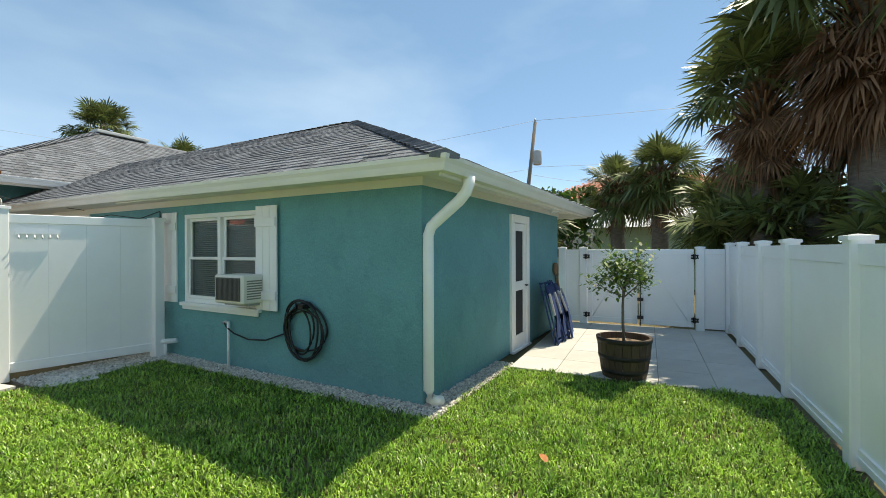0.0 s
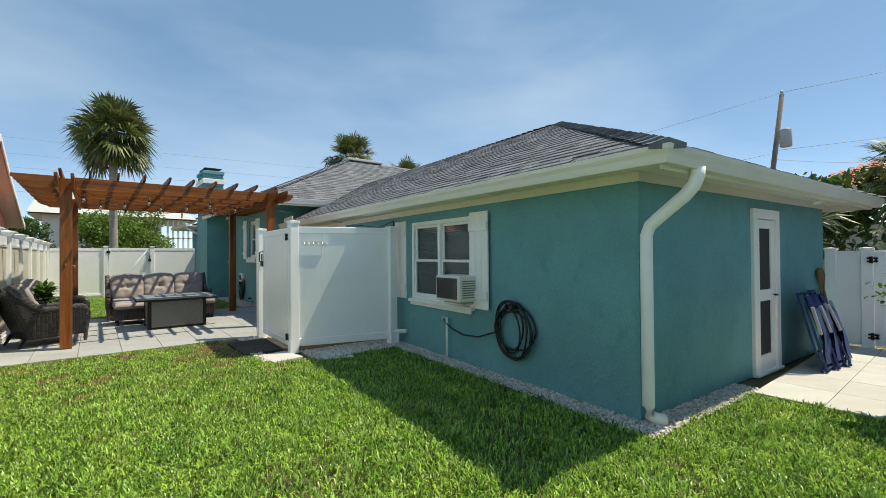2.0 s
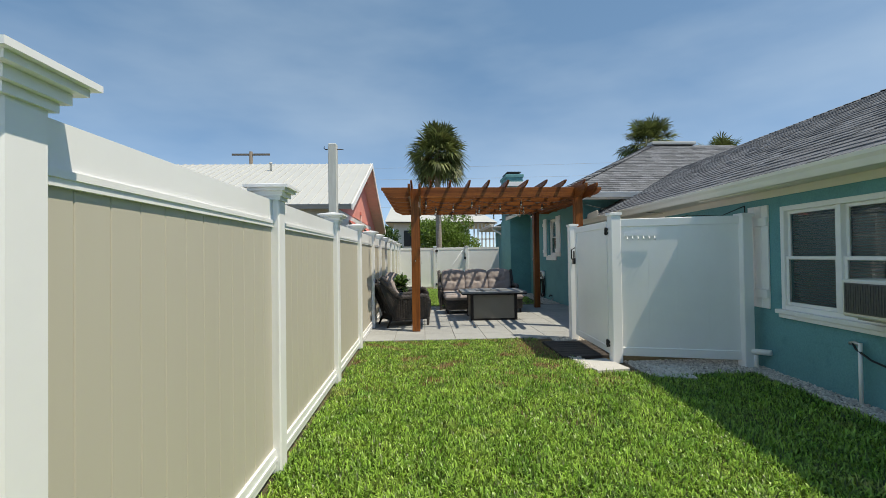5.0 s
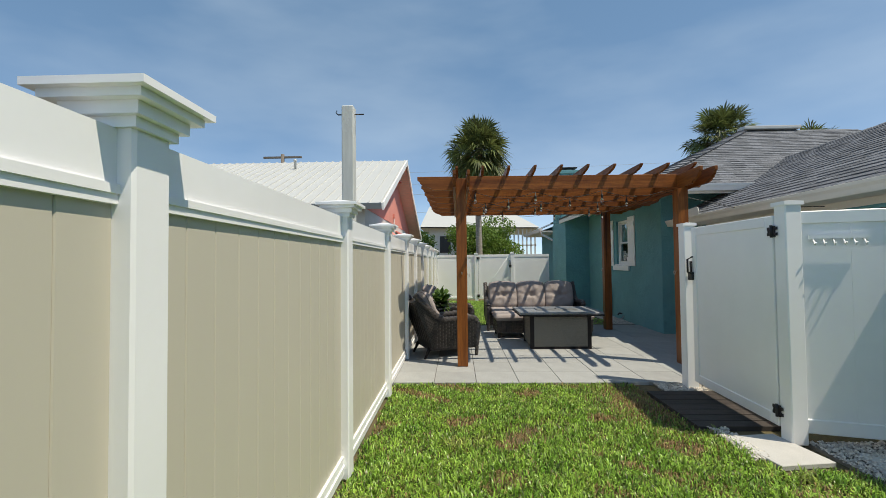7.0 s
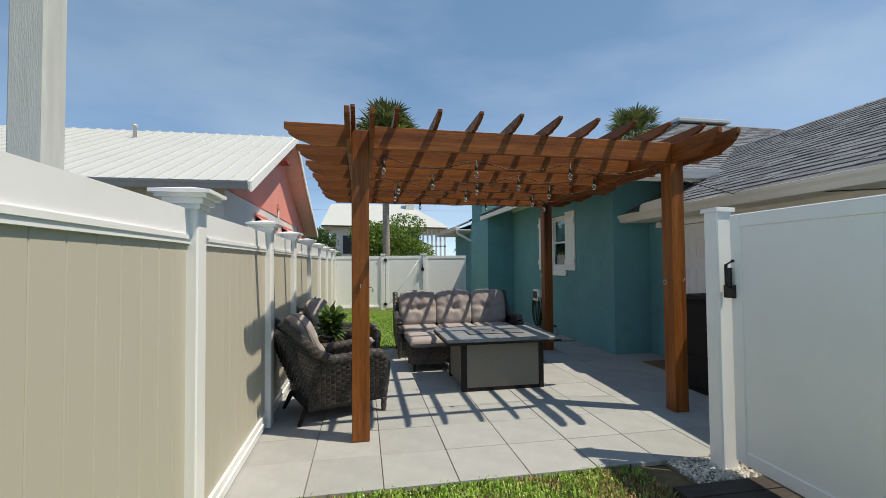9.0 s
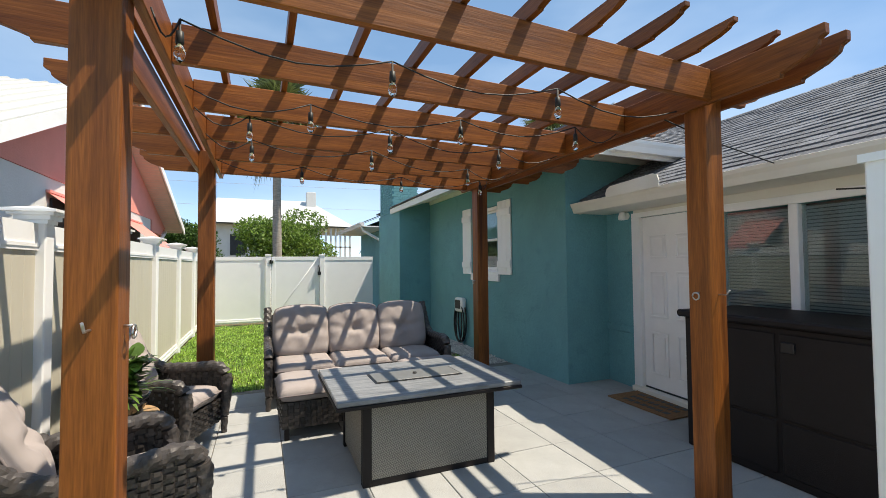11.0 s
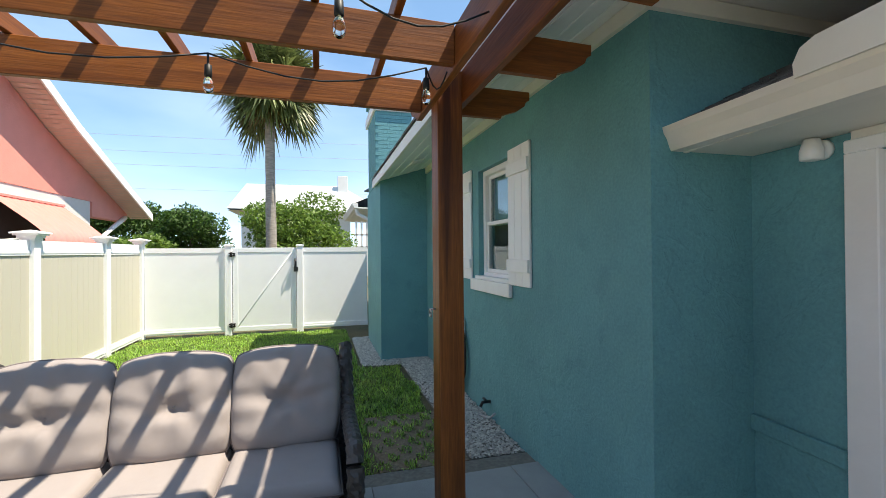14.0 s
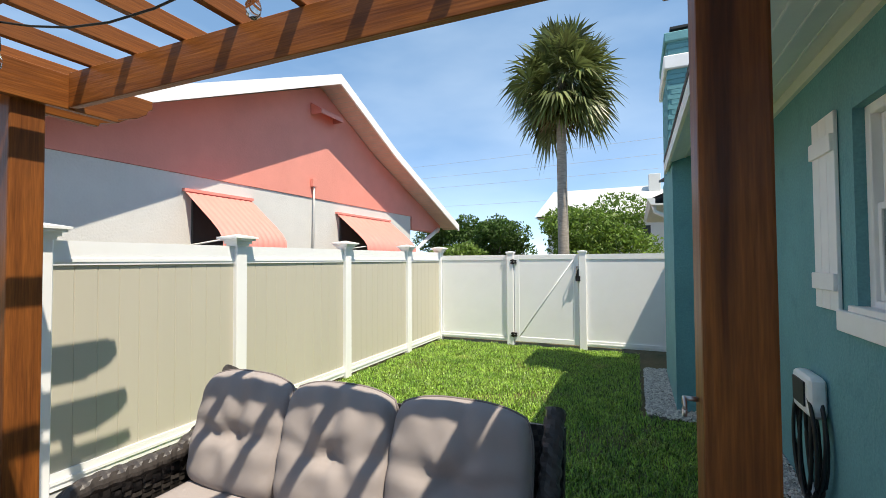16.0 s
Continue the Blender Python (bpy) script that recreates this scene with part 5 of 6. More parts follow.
# dark storage box
dbx = thing("storage_box", "dark brown resin storage cabinet with two doors beside the entry", "cabinet", pose(0, 0, 0.02))
boxes_part("body", [(3.96, 8.92, 0.0, 4.66, 10.36, 1.02)], PLASTIC_DARK, dbx, bev=0.01)
boxes_part("lid", [(3.91, 8.88, 1.021, 4.68, 10.40, 1.075)], PLASTIC_DARK, dbx, bev=0.015)
for y0, y1 in ((8.98, 9.66), (9.69, 10.30)):
    for z0, z1 in ((0.42, 0.98), (0.06, 0.40)):
        boxes_part("panel", [(3.946, y0, z0, 3.9595, y1, z1)], PLASTIC_DARK, dbx, bev=0.006)
boxes_part("handle", [(3.925, 9.56, 0.86, 3.9455, 9.64, 0.93)], BLACK, dbx, bev=0.005)
mat1 = tagged(link("doormat", bevel((lambda b: (box(b, 4.28, 10.78, 0.0205, 4.74, 11.58, 0.036), b)[1])(bmesh.new()), 0.004), COIR), "brown coir doormat with dark lettering bars at the entry", "doormat")
for r in range(3):
    y = 10.88
    while y < 11.45:
        w = random.Random(int(y * 100) + r).uniform(0.03, 0.09)
        boxes_part("lettering_bar", [(4.34 + r * 0.125, y, 0.0362, 4.40 + r * 0.125, y + w, 0.0375)], BLACK, mat1)
        y += w + 0.02

# string lights
BULB = glass_mat("bulb_glass", (1.0, 0.95, 0.85), 0.0)
BULBS = [[(0.72, 10.84), (1.63, 10.80), (2.62, 10.99)], [(0.72, 11.41), (1.64, 11.40), (2.71, 11.77)], [(1.15, 12.25), (2.20, 12.39), (3.12, 12.30)], [(1.06, 10.50), (2.01, 10.43), (2.83, 10.28)], [(0.5, 9.75), (1.36, 9.79), (2.29, 9.77)]]
for row in BULBS:
    st = thing("string_lights", "black outdoor string lights with clear bulbs under the rafters", "string lights", group="string lights")
    ends = [(PX0 + 0.12, row[0][1] - 0.05)] + row + [(PX1 - 0.12, row[-1][1] + 0.02)]
    bm = bmesh.new()
    for (x0, y0), (x1, y1) in zip(ends, ends[1:]):
        tube(bm, [(x0 + (x1 - x0) * k / 6, y0 + (y1 - y0) * k / 6, 2.435 - 0.09 * math.sin(math.pi * k / 6)) for k in range(7)], 0.004, 5)
    part("wire", bm, RUBBER, st)
    for x, y in row:
        bm = bmesh.new()
        lathe(bm, [(0.005, 0.0), (0.005, -0.045), (0.014, -0.05), (0.016, -0.095), (0.013, -0.10)], 10, (x, y, 2.435))
        sock = part("socket", bm, RUBBER, st)
        bm = bmesh.new()
        lathe(bm, [(0.012, -0.100), (0.018, -0.118), (0.0215, -0.136), (0.018, -0.158), (0.007, -0.168)], 12, (x, y, 2.435))
        b = part("bulb", bm, BULB, sock, "clear glass bulb")
        b.visible_shadow = False
bm = bmesh.new()
tube(bm, [(PX1 - 0.1, 9.9, 2.42), (PX1 + 0.3, 9.85, 2.30), (PX1 + 0.7, 9.75, 2.18), (4.33, 9.70, 2.11), (4.33, 9.2, 2.10), (4.3, 8.5, 2.02)], 0.005, 5)
box(bm, 4.30, 9.62, 2.095, 4.34, 9.76, 2.125)
tagged(link("extension_cord", bm, RUBBER), "black extension cord from the pergola to the eave", "cable")


def ring_hook(x, y, z, axis):
    h = thing("ring_hook", "small steel ring and hook screwed into the post", "hook", Matrix.Translation((x, y, z)) @ axis)
    bm = bmesh.new()
    tube(bm, [(0, -0.0, 0), (0, -0.03, 0)], 0.006, 6)
    tube(bm, [(0.022 * math.cos(k * 0.5236), -0.03, -0.02 + 0.022 * math.sin(k * 0.5236)) for k in range(13)], 0.0045, 6)
    part("ring", bm, METAL, h)


ring_hook(PX0 + 0.072, PY0, 1.28, pose(0, 0, 0, 0, 0, 90))
ring_hook(PX1 - 0.074, PY0 + 0.085, 1.29, pose(0, 0, 0, 0, 0, -90))
ring_hook(PX1 - 0.074, PY1 + 0.03, 1.27, pose(0, 0, 0, 0, 0, -90))
for (x, y) in ((PX0, PY0), (PX1, PY0 + 0.085)):
    bm = bmesh.new()
    tube(bm, [(x, y - 0.07, 1.28), (x, y - 0.12, 1.28), (x, y - 0.14, 1.31)], 0.005, 6)
    tagged(link("post_hook", bm, METAL), "small steel hook on the pergola post", "hook")

# tall board post behind the fence
bp_ = thing("clothes_pole", "tall weathered white timber post behind the fence", "post", pose(-0.76, 7.55, 0))
bm = bmesh.new()
box(bm, -0.055, -0.055, 0, 0.055, 0.055, 2.90)
part("board", bevel(bm, 0.008, 1), mat("weathered_white_wood", (0.62, 0.63, 0.60), 0.7, var=0.15, scale=4, bump=0.2, stretch=(4, 4, 0.5)), bp_)
bm = bmesh.new()
tube(bm, [(-0.10, 0, 2.83), (0.14, 0, 2.83)], 0.006, 6)
tube(bm, [(-0.10, 0, 2.83), (-0.12, 0, 2.85), (-0.11, 0, 2.87)], 0.006, 6)
part("hook", bm, BLACK, bp_)

# ---- south patio things ----
tub = thing("barrel_planter", "half oak barrel planter with dark hoops", "planter", pose(5.88, 1.07, 0.02))
BR = 0.285
for i in range(20):
    a0, a1 = 2 * math.pi * i / 20 + 0.01, 2 * math.pi * (i + 1) / 20 - 0.01
    bm = bmesh.new()
    prof = ((0.225, 0.0), (0.25, 0.12), (0.272, 0.28), (BR, 0.43))
    out = [[bm.verts.new((r * math.cos(a), r * math.sin(a), z)) for a in (a0, a1)] for r, z in prof]
    inn = [[bm.verts.new(((r - 0.025) * math.cos(a), (r - 0.025) * math.sin(a), z)) for a in (a0, a1)] for r, z in prof]
    for p, q in zip(out, out[1:]):
        bm.faces.new((p[0], p[1], q[1], q[0]))
    for p, q in zip(inn, inn[1:]):
        bm.faces.new((p[1], p[0], q[0], q[1]))
    bm.faces.new((out[-1][0], out[-1][1], inn[-1][1], inn[-1][0]))
    bm.faces.new((out[0][1], out[0][0], inn[0][0], inn[0][1]))
    for e in (0, 1):
        bm.faces.new([o[e] for o in out] + [o[e] for o in inn[::-1]])
    part("stave", bm, BARREL, tub)
for z, r in ((0.05, 0.238), (0.20, 0.264), (0.38, 0.284)):
    bm = bmesh.new()
    lathe(bm, [(r - 0.008, 0), (r + 0.002, 0.002), (r + 0.008, 0.048), (r - 0.004, 0.05)], 32, (0, 0, z), caps=False)
    part("hoop", bm, mat("rusty_hoop", (0.035, 0.03, 0.028), 0.6, metal=0.4, var=0.4, scale=20), tub, "dark iron hoop")
bm = bmesh.new()
lathe(bm, [(0.01, 0.37), (0.15, 0.375), (0.262, 0.36)], 24, caps=False)
part("soil", bm, SOIL, tub)
tree = thing("potted_tree", "small round-headed citrus tree in the barrel", "tree", pose(5.88, 1.07, 0.39))
bm = bmesh.new()
tube(bm, [(0, 0, -0.02), (0.005, 0.01, 0.2), (-0.005, 0.01, 0.4), (0.01, 0, 0.62)], 0.017, 8, 0.013)
tr = random.Random(21)
tips = []
for i in range(9):
    a = i * 2.4
    e = tr.uniform(0.3, 1.1)
    d = Vector((math.cos(a) * math.cos(e), math.sin(a) * math.cos(e), math.sin(e)))
    p0 = Vector((0.005, 0, tr.uniform(0.48, 0.62)))
    p1 = p0 + d * tr.uniform(0.12, 0.2)
    p2 = p1 + (d + Vector((tr.uniform(-.4, .4), tr.uniform(-.4, .4), 0.3))).normalized() * tr.uniform(0.1, 0.24)
    tube(bm, [p0, p1, p2], 0.008, 5, 0.003)
    tips += [p1, p2, p2]
part("trunk", bm, BARK, tree)
bm = bmesh.new()
for i in range(1250):
    c = tr.choice(tips) + Vector((tr.gauss(0, 0.068), tr.gauss(0, 0.068), tr.gauss(0.02, 0.065)))
    a, e = tr.uniform(0, 6.28), tr.uniform(-0.6, 0.9)
    leaf_blade(bm, c, (math.cos(a) * math.cos(e), math.sin(a) * math.cos(e), math.sin(e)), tr.uniform(0.045, 0.085), tr.uniform(0.022, 0.04), 0.6, 2)
part("crown", bm, mat("citrus_leaf", (0.12, 0.20, 0.035), 0.55, var=0.3, scale=6, island=0.6, thin=0.3), tree)


def folded_chair(m, lean):
    c = thing("folded_chair", "navy folding beach chair folded and leaning on the wall", "chair", m @ pose(0, 0, 0, lean, 0, 0), "folded beach chairs")
    for k, y in enumerate((0.0, -0.045)):
        bm = bmesh.new()
        for x in (-0.27, 0.27):
            tube(bm, [(x, y, 0.0), (x, y, 0.92 - 0.12 * k)], 0.012, 8)
        tube(bm, [(-0.27, y, 0.03), (0.27, y, 0.03)], 0.012, 8)
        tube(bm, [(-0.27, y, 0.90 - 0.12 * k), (0.27, y, 0.90 - 0.12 * k)], 0.012, 8)
        part("frame", bm, NAVY, c)
    bm = bmesh.new()
    k = 10
    rows = [[bm.verts.new((-0.25 + 0.5 * i / k, -0.06 - 0.05 * math.sin(math.pi * j / k) + 0.012 * math.sin(i * 1.7 + j), 0.08 + 0.78 * j / k)) for i in range(k + 1)] for j in range(k + 1)]
    back = [[bm.verts.new((v.co.x, v.co.y + 0.02, v.co.z)) for v in r] for r in rows]
    for j in range(k):
        for i in range(k):
            bm.faces.new((rows[j][i], rows[j][i + 1], rows[j + 1][i + 1], rows[j + 1][i])).smooth = True
            bm.faces.new((back[j][i], back[j + 1][i], back[j + 1][i + 1], back[j][i + 1])).smooth = True
    part("sling", bm, NAVY, c)
    for x in (-0.30, 0.30):
        boxes_part("armrest", [(x - 0.02, -0.12, 0.42, x + 0.02, -0.09, 0.74)], GREY_PAINT, c, "pale plastic armrest", bev=0.006)
    return c


for i, u in enumerate((3.22, 3.50, 3.78)):
    folded_chair(WING @ pose(u, -0.40 - 0.02 * i, 0.02, 0, 0, 4 + 4 * i), -14 - 3 * i)
for i in range(6):
    t = thing("garden_torch", "bamboo garden torch leaning in the corner", "torch", WING @ pose(4.28 + i * 0.085, -0.12 - 0.03 * (i % 2), 0.02, -4 - i, 3 - i * 1.5, 0), "garden torches")
    bm = bmesh.new()
    tube(bm, [(0, 0, 0), (0, 0, 1.0)], 0.011, 8)
    part("pole", bm, BAMBOO, t)
    bm = bmesh.new()
    lathe(bm, [(0.014, 0.92), (0.03, 1.0), (0.038, 1.06), (0.03, 1.12), (0.012, 1.15)], 10)
    part("head", bm, BAMBOO, t)


# ---- palms and greenery ----
def fan_leaf(bm, base, d, stem, blade, n, droop, rng, spread=2.3, fold=0.5, roll=0.9):
    """Fan palm leaf: a stalk and a pleated fan of narrow blades that part towards their tips."""
    d = Vector(d).normalized()
    side = d.cross(Vector((0, 0, 1)))
    if side.length < 0.05:
        side = Vector((1, 0, 0))
    side = Matrix.Rotation(rng.uniform(-roll, roll), 3, d) @ side.normalized()
    up = side.cross(d).normalized()
    hub = Vector(base) + d * stem + Vector((0, 0, -droop * stem * 0.25))
    tube(bm, [base, (Vector(base) + hub) / 2 + up * 0.04 * stem, hub], 0.014, 4, caps=False)
    for i in range(n):
        k = i / (n - 1) - 0.5
        a = k * spread * 1.25 + rng.uniform(-0.03, 0.03)
        v = d * math.cos(a) + side * math.sin(a) + up * (fold * abs(math.sin(a)) * 0.4 + (0.05 if i % 2 else -0.05))
        v.normalize()
        L = blade * (1 - 0.25 * abs(a) / 1.4) * rng.uniform(0.85, 1.1)
        w = L * 0.55 * math.sin(spread * 1.25 / n / 2) * 1.05
        s = v.cross(up).normalized()
        p0, p1 = hub + v * 0.02, hub + v * L * 0.55 + Vector((0, 0, -droop * L * 0.06))
        p2 = hub + v * L + Vector((0, 0, -droop * L * rng.uniform(0.2, 0.5)))
        a0, b0 = bm.verts.new(p0 - s * w * 0.1), bm.verts.new(p0 + s * w * 0.1)
        a1, b1 = bm.verts.new(p1 - s * w), bm.verts.new(p1 + s * w)
        tip = bm.verts.new(p2)
        bm.faces.new((a0, b0, b1, a1))
        bm.faces.new((a1, b1, tip))


def palm(x, y, z, r, trunk_r, label, leaves=60, dry=18, seed=1, stub=0.0):
    p = thing("palm_tree", label, "palm tree", pose(x, y, 0))
    rng = random.Random(seed)
    bm = bmesh.new()
    lean = rng.uniform(-0.1, 0.1)
    rows = int(z / 0.22) + 2
    tube(bm, [(lean * math.sin(k / rows * 2), 0, -0.2 + (z + 0.3) * k / rows) for k in range(rows + 1)], trunk_r, 12, trunk_r * 0.8)
    for v in bm.verts:
        f = 1 + 0.10 * math.sin(v.co.z * 28) + rng.uniform(-0.03, 0.03)
        v.co.x *= f
        v.co.y *= f
    part("trunk", bm, BARK if stub else PALM_BARK, p)
    if stub:
        bm = bmesh.new()
        for i in range(90):
            a, zz = i * 2.4, z - stub * (i / 90)
            d = Vector((math.cos(a), math.sin(a), 0.9))
            tube(bm, [Vector((math.cos(a), math.sin(a), 0)) * trunk_r * 0.8 + Vector((0, 0, zz)), Vector((math.cos(a), math.sin(a), 0)) * trunk_r * 0.8 + Vector((0, 0, zz)) + d * 0.28], 0.035, 4, 0.012)
        part("boot_layer", bm, FROND_DRY, p)
    top = Vector((0, 0, z))
    bm = bmesh.new()
    for i in range(leaves):
        a = i * 2.39996
        low = -12 if dry > 30 else -56
        e = radians(low + (80 - low) * ((i + 0.5) / leaves) ** 1.05) + rng.uniform(-0.15, 0.15)
        d = Vector((math.cos(a) * math.cos(e), math.sin(a) * math.cos(e), math.sin(e)))
        fan_leaf(bm, top, d, r * rng.uniform(0.22, 0.56), r * rng.uniform(0.34, 0.48), 25, 0.65 + 0.6 * (e < 0.3), rng, 3.1)
    part("crown", bm, FROND, p)
    if dry:
        bm = bmesh.new()
        for i in range(dry):
            a = i * 2.39996 + 1
            e = radians(rng.uniform(-78, -22))
            d = Vector((math.cos(a) * math.cos(e), math.sin(a) * math.cos(e), math.sin(e)))
            fan_leaf(bm, top - Vector((0, 0, 0.05 + rng.random() * stub)), d, r * rng.uniform(0.2, 0.36), r * rng.uniform(0.24, 0.34), 19, 1.1, rng, 1.6)
        part("frond_skirt", bm, FROND_DRY, p, "brown hanging dead fronds")
    return p


palm(1.30, 24.0, 6.74, 2.08, 0.17, "tall cabbage palm with a full round crown", 120, 24, 4)
palm(11.4, 22.1, 6.7, 1.9, 0.18, "cabbage palm rising behind the main roof", 90, 10, 5)
palm(14.7, 21.8, 5.9, 1.6, 0.18, "cabbage palm half hidden behind the roof", 40, 8, 6)
palm(9.2, -2.15, 5.5, 2.6, 0.31, "large cabbage palm with a shaggy skirt of dead fronds", 90, 120, 7, 1.2)
palm(9.95, -1.0, 4.3, 1.75, 0.22, "large cabbage palm with drooping brown fronds", 56, 80, 12, 0.9)
palm(11.2, -0.6, 2.1, 1.35, 0.16, "low green fan palm crowding the fence corner", 80, 4, 21)
palm(13.2, 0.55, 3.45, 1.5, 0.22, "young cabbage palm beyond the double gate", 64, 18, 8, 0.8)
palm(13.8, 1.6, 3.2, 1.35, 0.22, "young cabbage palm with a booted trunk", 56, 16, 9, 0.8)
palm(6.6, 31.0, 2.6, 1.2, 0.15, "small fan palm beyond the far fence", 40, 6, 10)


def palmetto(x, y, z, r, seed, label="dark green palmetto clump overhanging the fence"):
    p = thing("palmetto", label, "shrub", pose(x, y, 0))
    rng = random.Random(seed)
    bm = bmesh.new()
    for i in range(46):
        a = i * 2.39996
        e = radians(rng.uniform(-25, 80))
        d = Vector((math.cos(a) * math.cos(e), math.sin(a) * math.cos(e), math.sin(e)))
        fan_leaf(bm, Vector((0, 0, z)) + Vector((rng.uniform(-.4, .4), rng.uniform(-.4, .4), rng.uniform(-.5, .3))), d, r * rng.uniform(0.4, 0.6), r * rng.uniform(0.5, 0.7), 15, 0.8, rng)
    part("leaves", bm, FROND, p)
    bm = bmesh.new()
    tube(bm, [(0, 0, -0.1), (0.03, 0, z)], 0.14, 8)
    part("stem", bm, BARK, p)


for i, (x, y, z, r) in enumerate(((10.4, -0.75, 1.9, 1.05), (9.9, -1.7, 2.0, 1.2), (11.3, -1.0, 2.3, 1.2), (8.2, -2.4, 1.5, 1.1), (12.3, -2.2, 1.7, 1.3), (10.6, -3.2, 1.6, 1.5), (11.5, 3.6, 1.7, 1.0))):
    palmetto(x, y, z, r, 30 + i)


def leafy(name, x, y, z, rx, ry, rz, n, seed, label, material, leaf=0.16):
    """Tree or bush: short trunk, limbs and clumps of small leaves."""
    t = thing(name, label, "tree" if "tree" in name else "shrub", pose(x, y, 0))
    rng = random.Random(seed)
    bm = bmesh.new()
    tube(bm, [(0, 0, -0.1), (0.1, 0, z * 0.5), (0, 0.1, z)], 0.14, 8, 0.06)
    blobs = []
    for i in range(16):
        a, e = rng.uniform(0, 6.28), rng.uniform(-0.7, 1.4)
        k = rng.uniform(0.35, 0.85)
        c = Vector((math.cos(a) * math.cos(e) * rx * k, math.sin(a) * math.cos(e) * ry * k, z + math.sin(e) * rz * k))
        blobs.append((c, rng.uniform(0.28, 0.5)))
        tube(bm, [(0, 0, z * 0.5), c], 0.04, 5, 0.012)
    part("trunk", bm, BARK, t)
    bm = bmesh.new()
    for i in range(n):
        c, k = rng.choice(blobs)
        v = Vector((rng.gauss(0, 1), rng.gauss(0, 1), rng.gauss(0, 1))).normalized() * rng.uniform(0.6, 1.05) * k
        p = c + Vector((v.x * rx, v.y * ry, v.z * rz))
        nx = Vector((rng.gauss(0, 1), rng.gauss(0, 1), rng.gauss(0, 1))).normalized()
        ny = nx.cross(Vector((rng.gauss(0, 1), rng.gauss(0, 1), rng.gauss(0, 1)))).normalized()
        s = leaf * rng.uniform(0.6, 1.3)
        bm.faces.new([bm.verts.new(p + q) for q in (nx * s, ny * s * 0.45, -nx * s, -ny * s * 0.45)])
    part("crown", bm, material, t)


leafy("tree", 1.7, 29.2, 2.3, 2.6, 2.2, 1.6, 15000, 41, "rounded bright green tree beyond the far fence", LEAF, 0.085)
leafy("tree", -2.7, 30.5, 2.1, 1.8, 1.6, 1.5, 10000, 42, "dark green tree beyond the fence", BUSH, 0.085)
leafy("tree", -5.2, 32.0, 2.3, 2.2, 1.8, 1.5, 10000, 43, "dark green tree beside the coral house", BUSH, 0.09)
leafy("shrub", -3.6, 27.5, 1.4, 1.5, 1.2, 1.0, 7000, 44, "yellowish green shrub behind the fence", LEAF, 0.075)
leafy("tree", 14.5, 3.6, 1.9, 1.6, 1.6, 1.5, 3500, 45, "dark green tree beyond the double gate", BUSH, 0.13)

# ---- coral neighbour house ----
NW, RK = -1.80, -1.36
SOFFIT_PINK = mat("pale_pink_soffit", (0.70, 0.55, 0.49), 0.6)
nb = thing("neighbour_house", "coral and white stucco house with a white metal roof", "house")
bm = bmesh.new()
gz = ((12.95, 2.66), (12.95, 2.70), (17.45, 4.62), (19.25, 3.76), (22.3, 2.62))
box(bm, NW - 8, 13.1, 0, NW, 20.7, 2.66)
part("lower_wall", bm, OFFWHITE, nb, "off-white stucco lower wall")
bm = bmesh.new()
out = ((13.0, 2.663), (13.0, 2.70), (17.45, 4.60), (19.2, 3.74), (22.4, 2.55), (22.3, 2.36), (20.75, 2.36), (20.75, 2.663))
a = [bm.verts.new((NW + 0.015, y, z)) for y, z in out]
b = [bm.verts.new((NW - 0.2, y, z)) for y, z in out]
bm.faces.new(a)
bm.faces.new(b[::-1])
for i in range(len(a)):
    j = (i + 1) % len(a)
    bm.faces.new((a[i], a[j], b[j], b[i]))
part("gable", bm, PINK, nb, "coral stucco gable")
rp = ((12.80, 2.72), (17.42, 4.72), (19.25, 3.86), (22.65, 2.56))
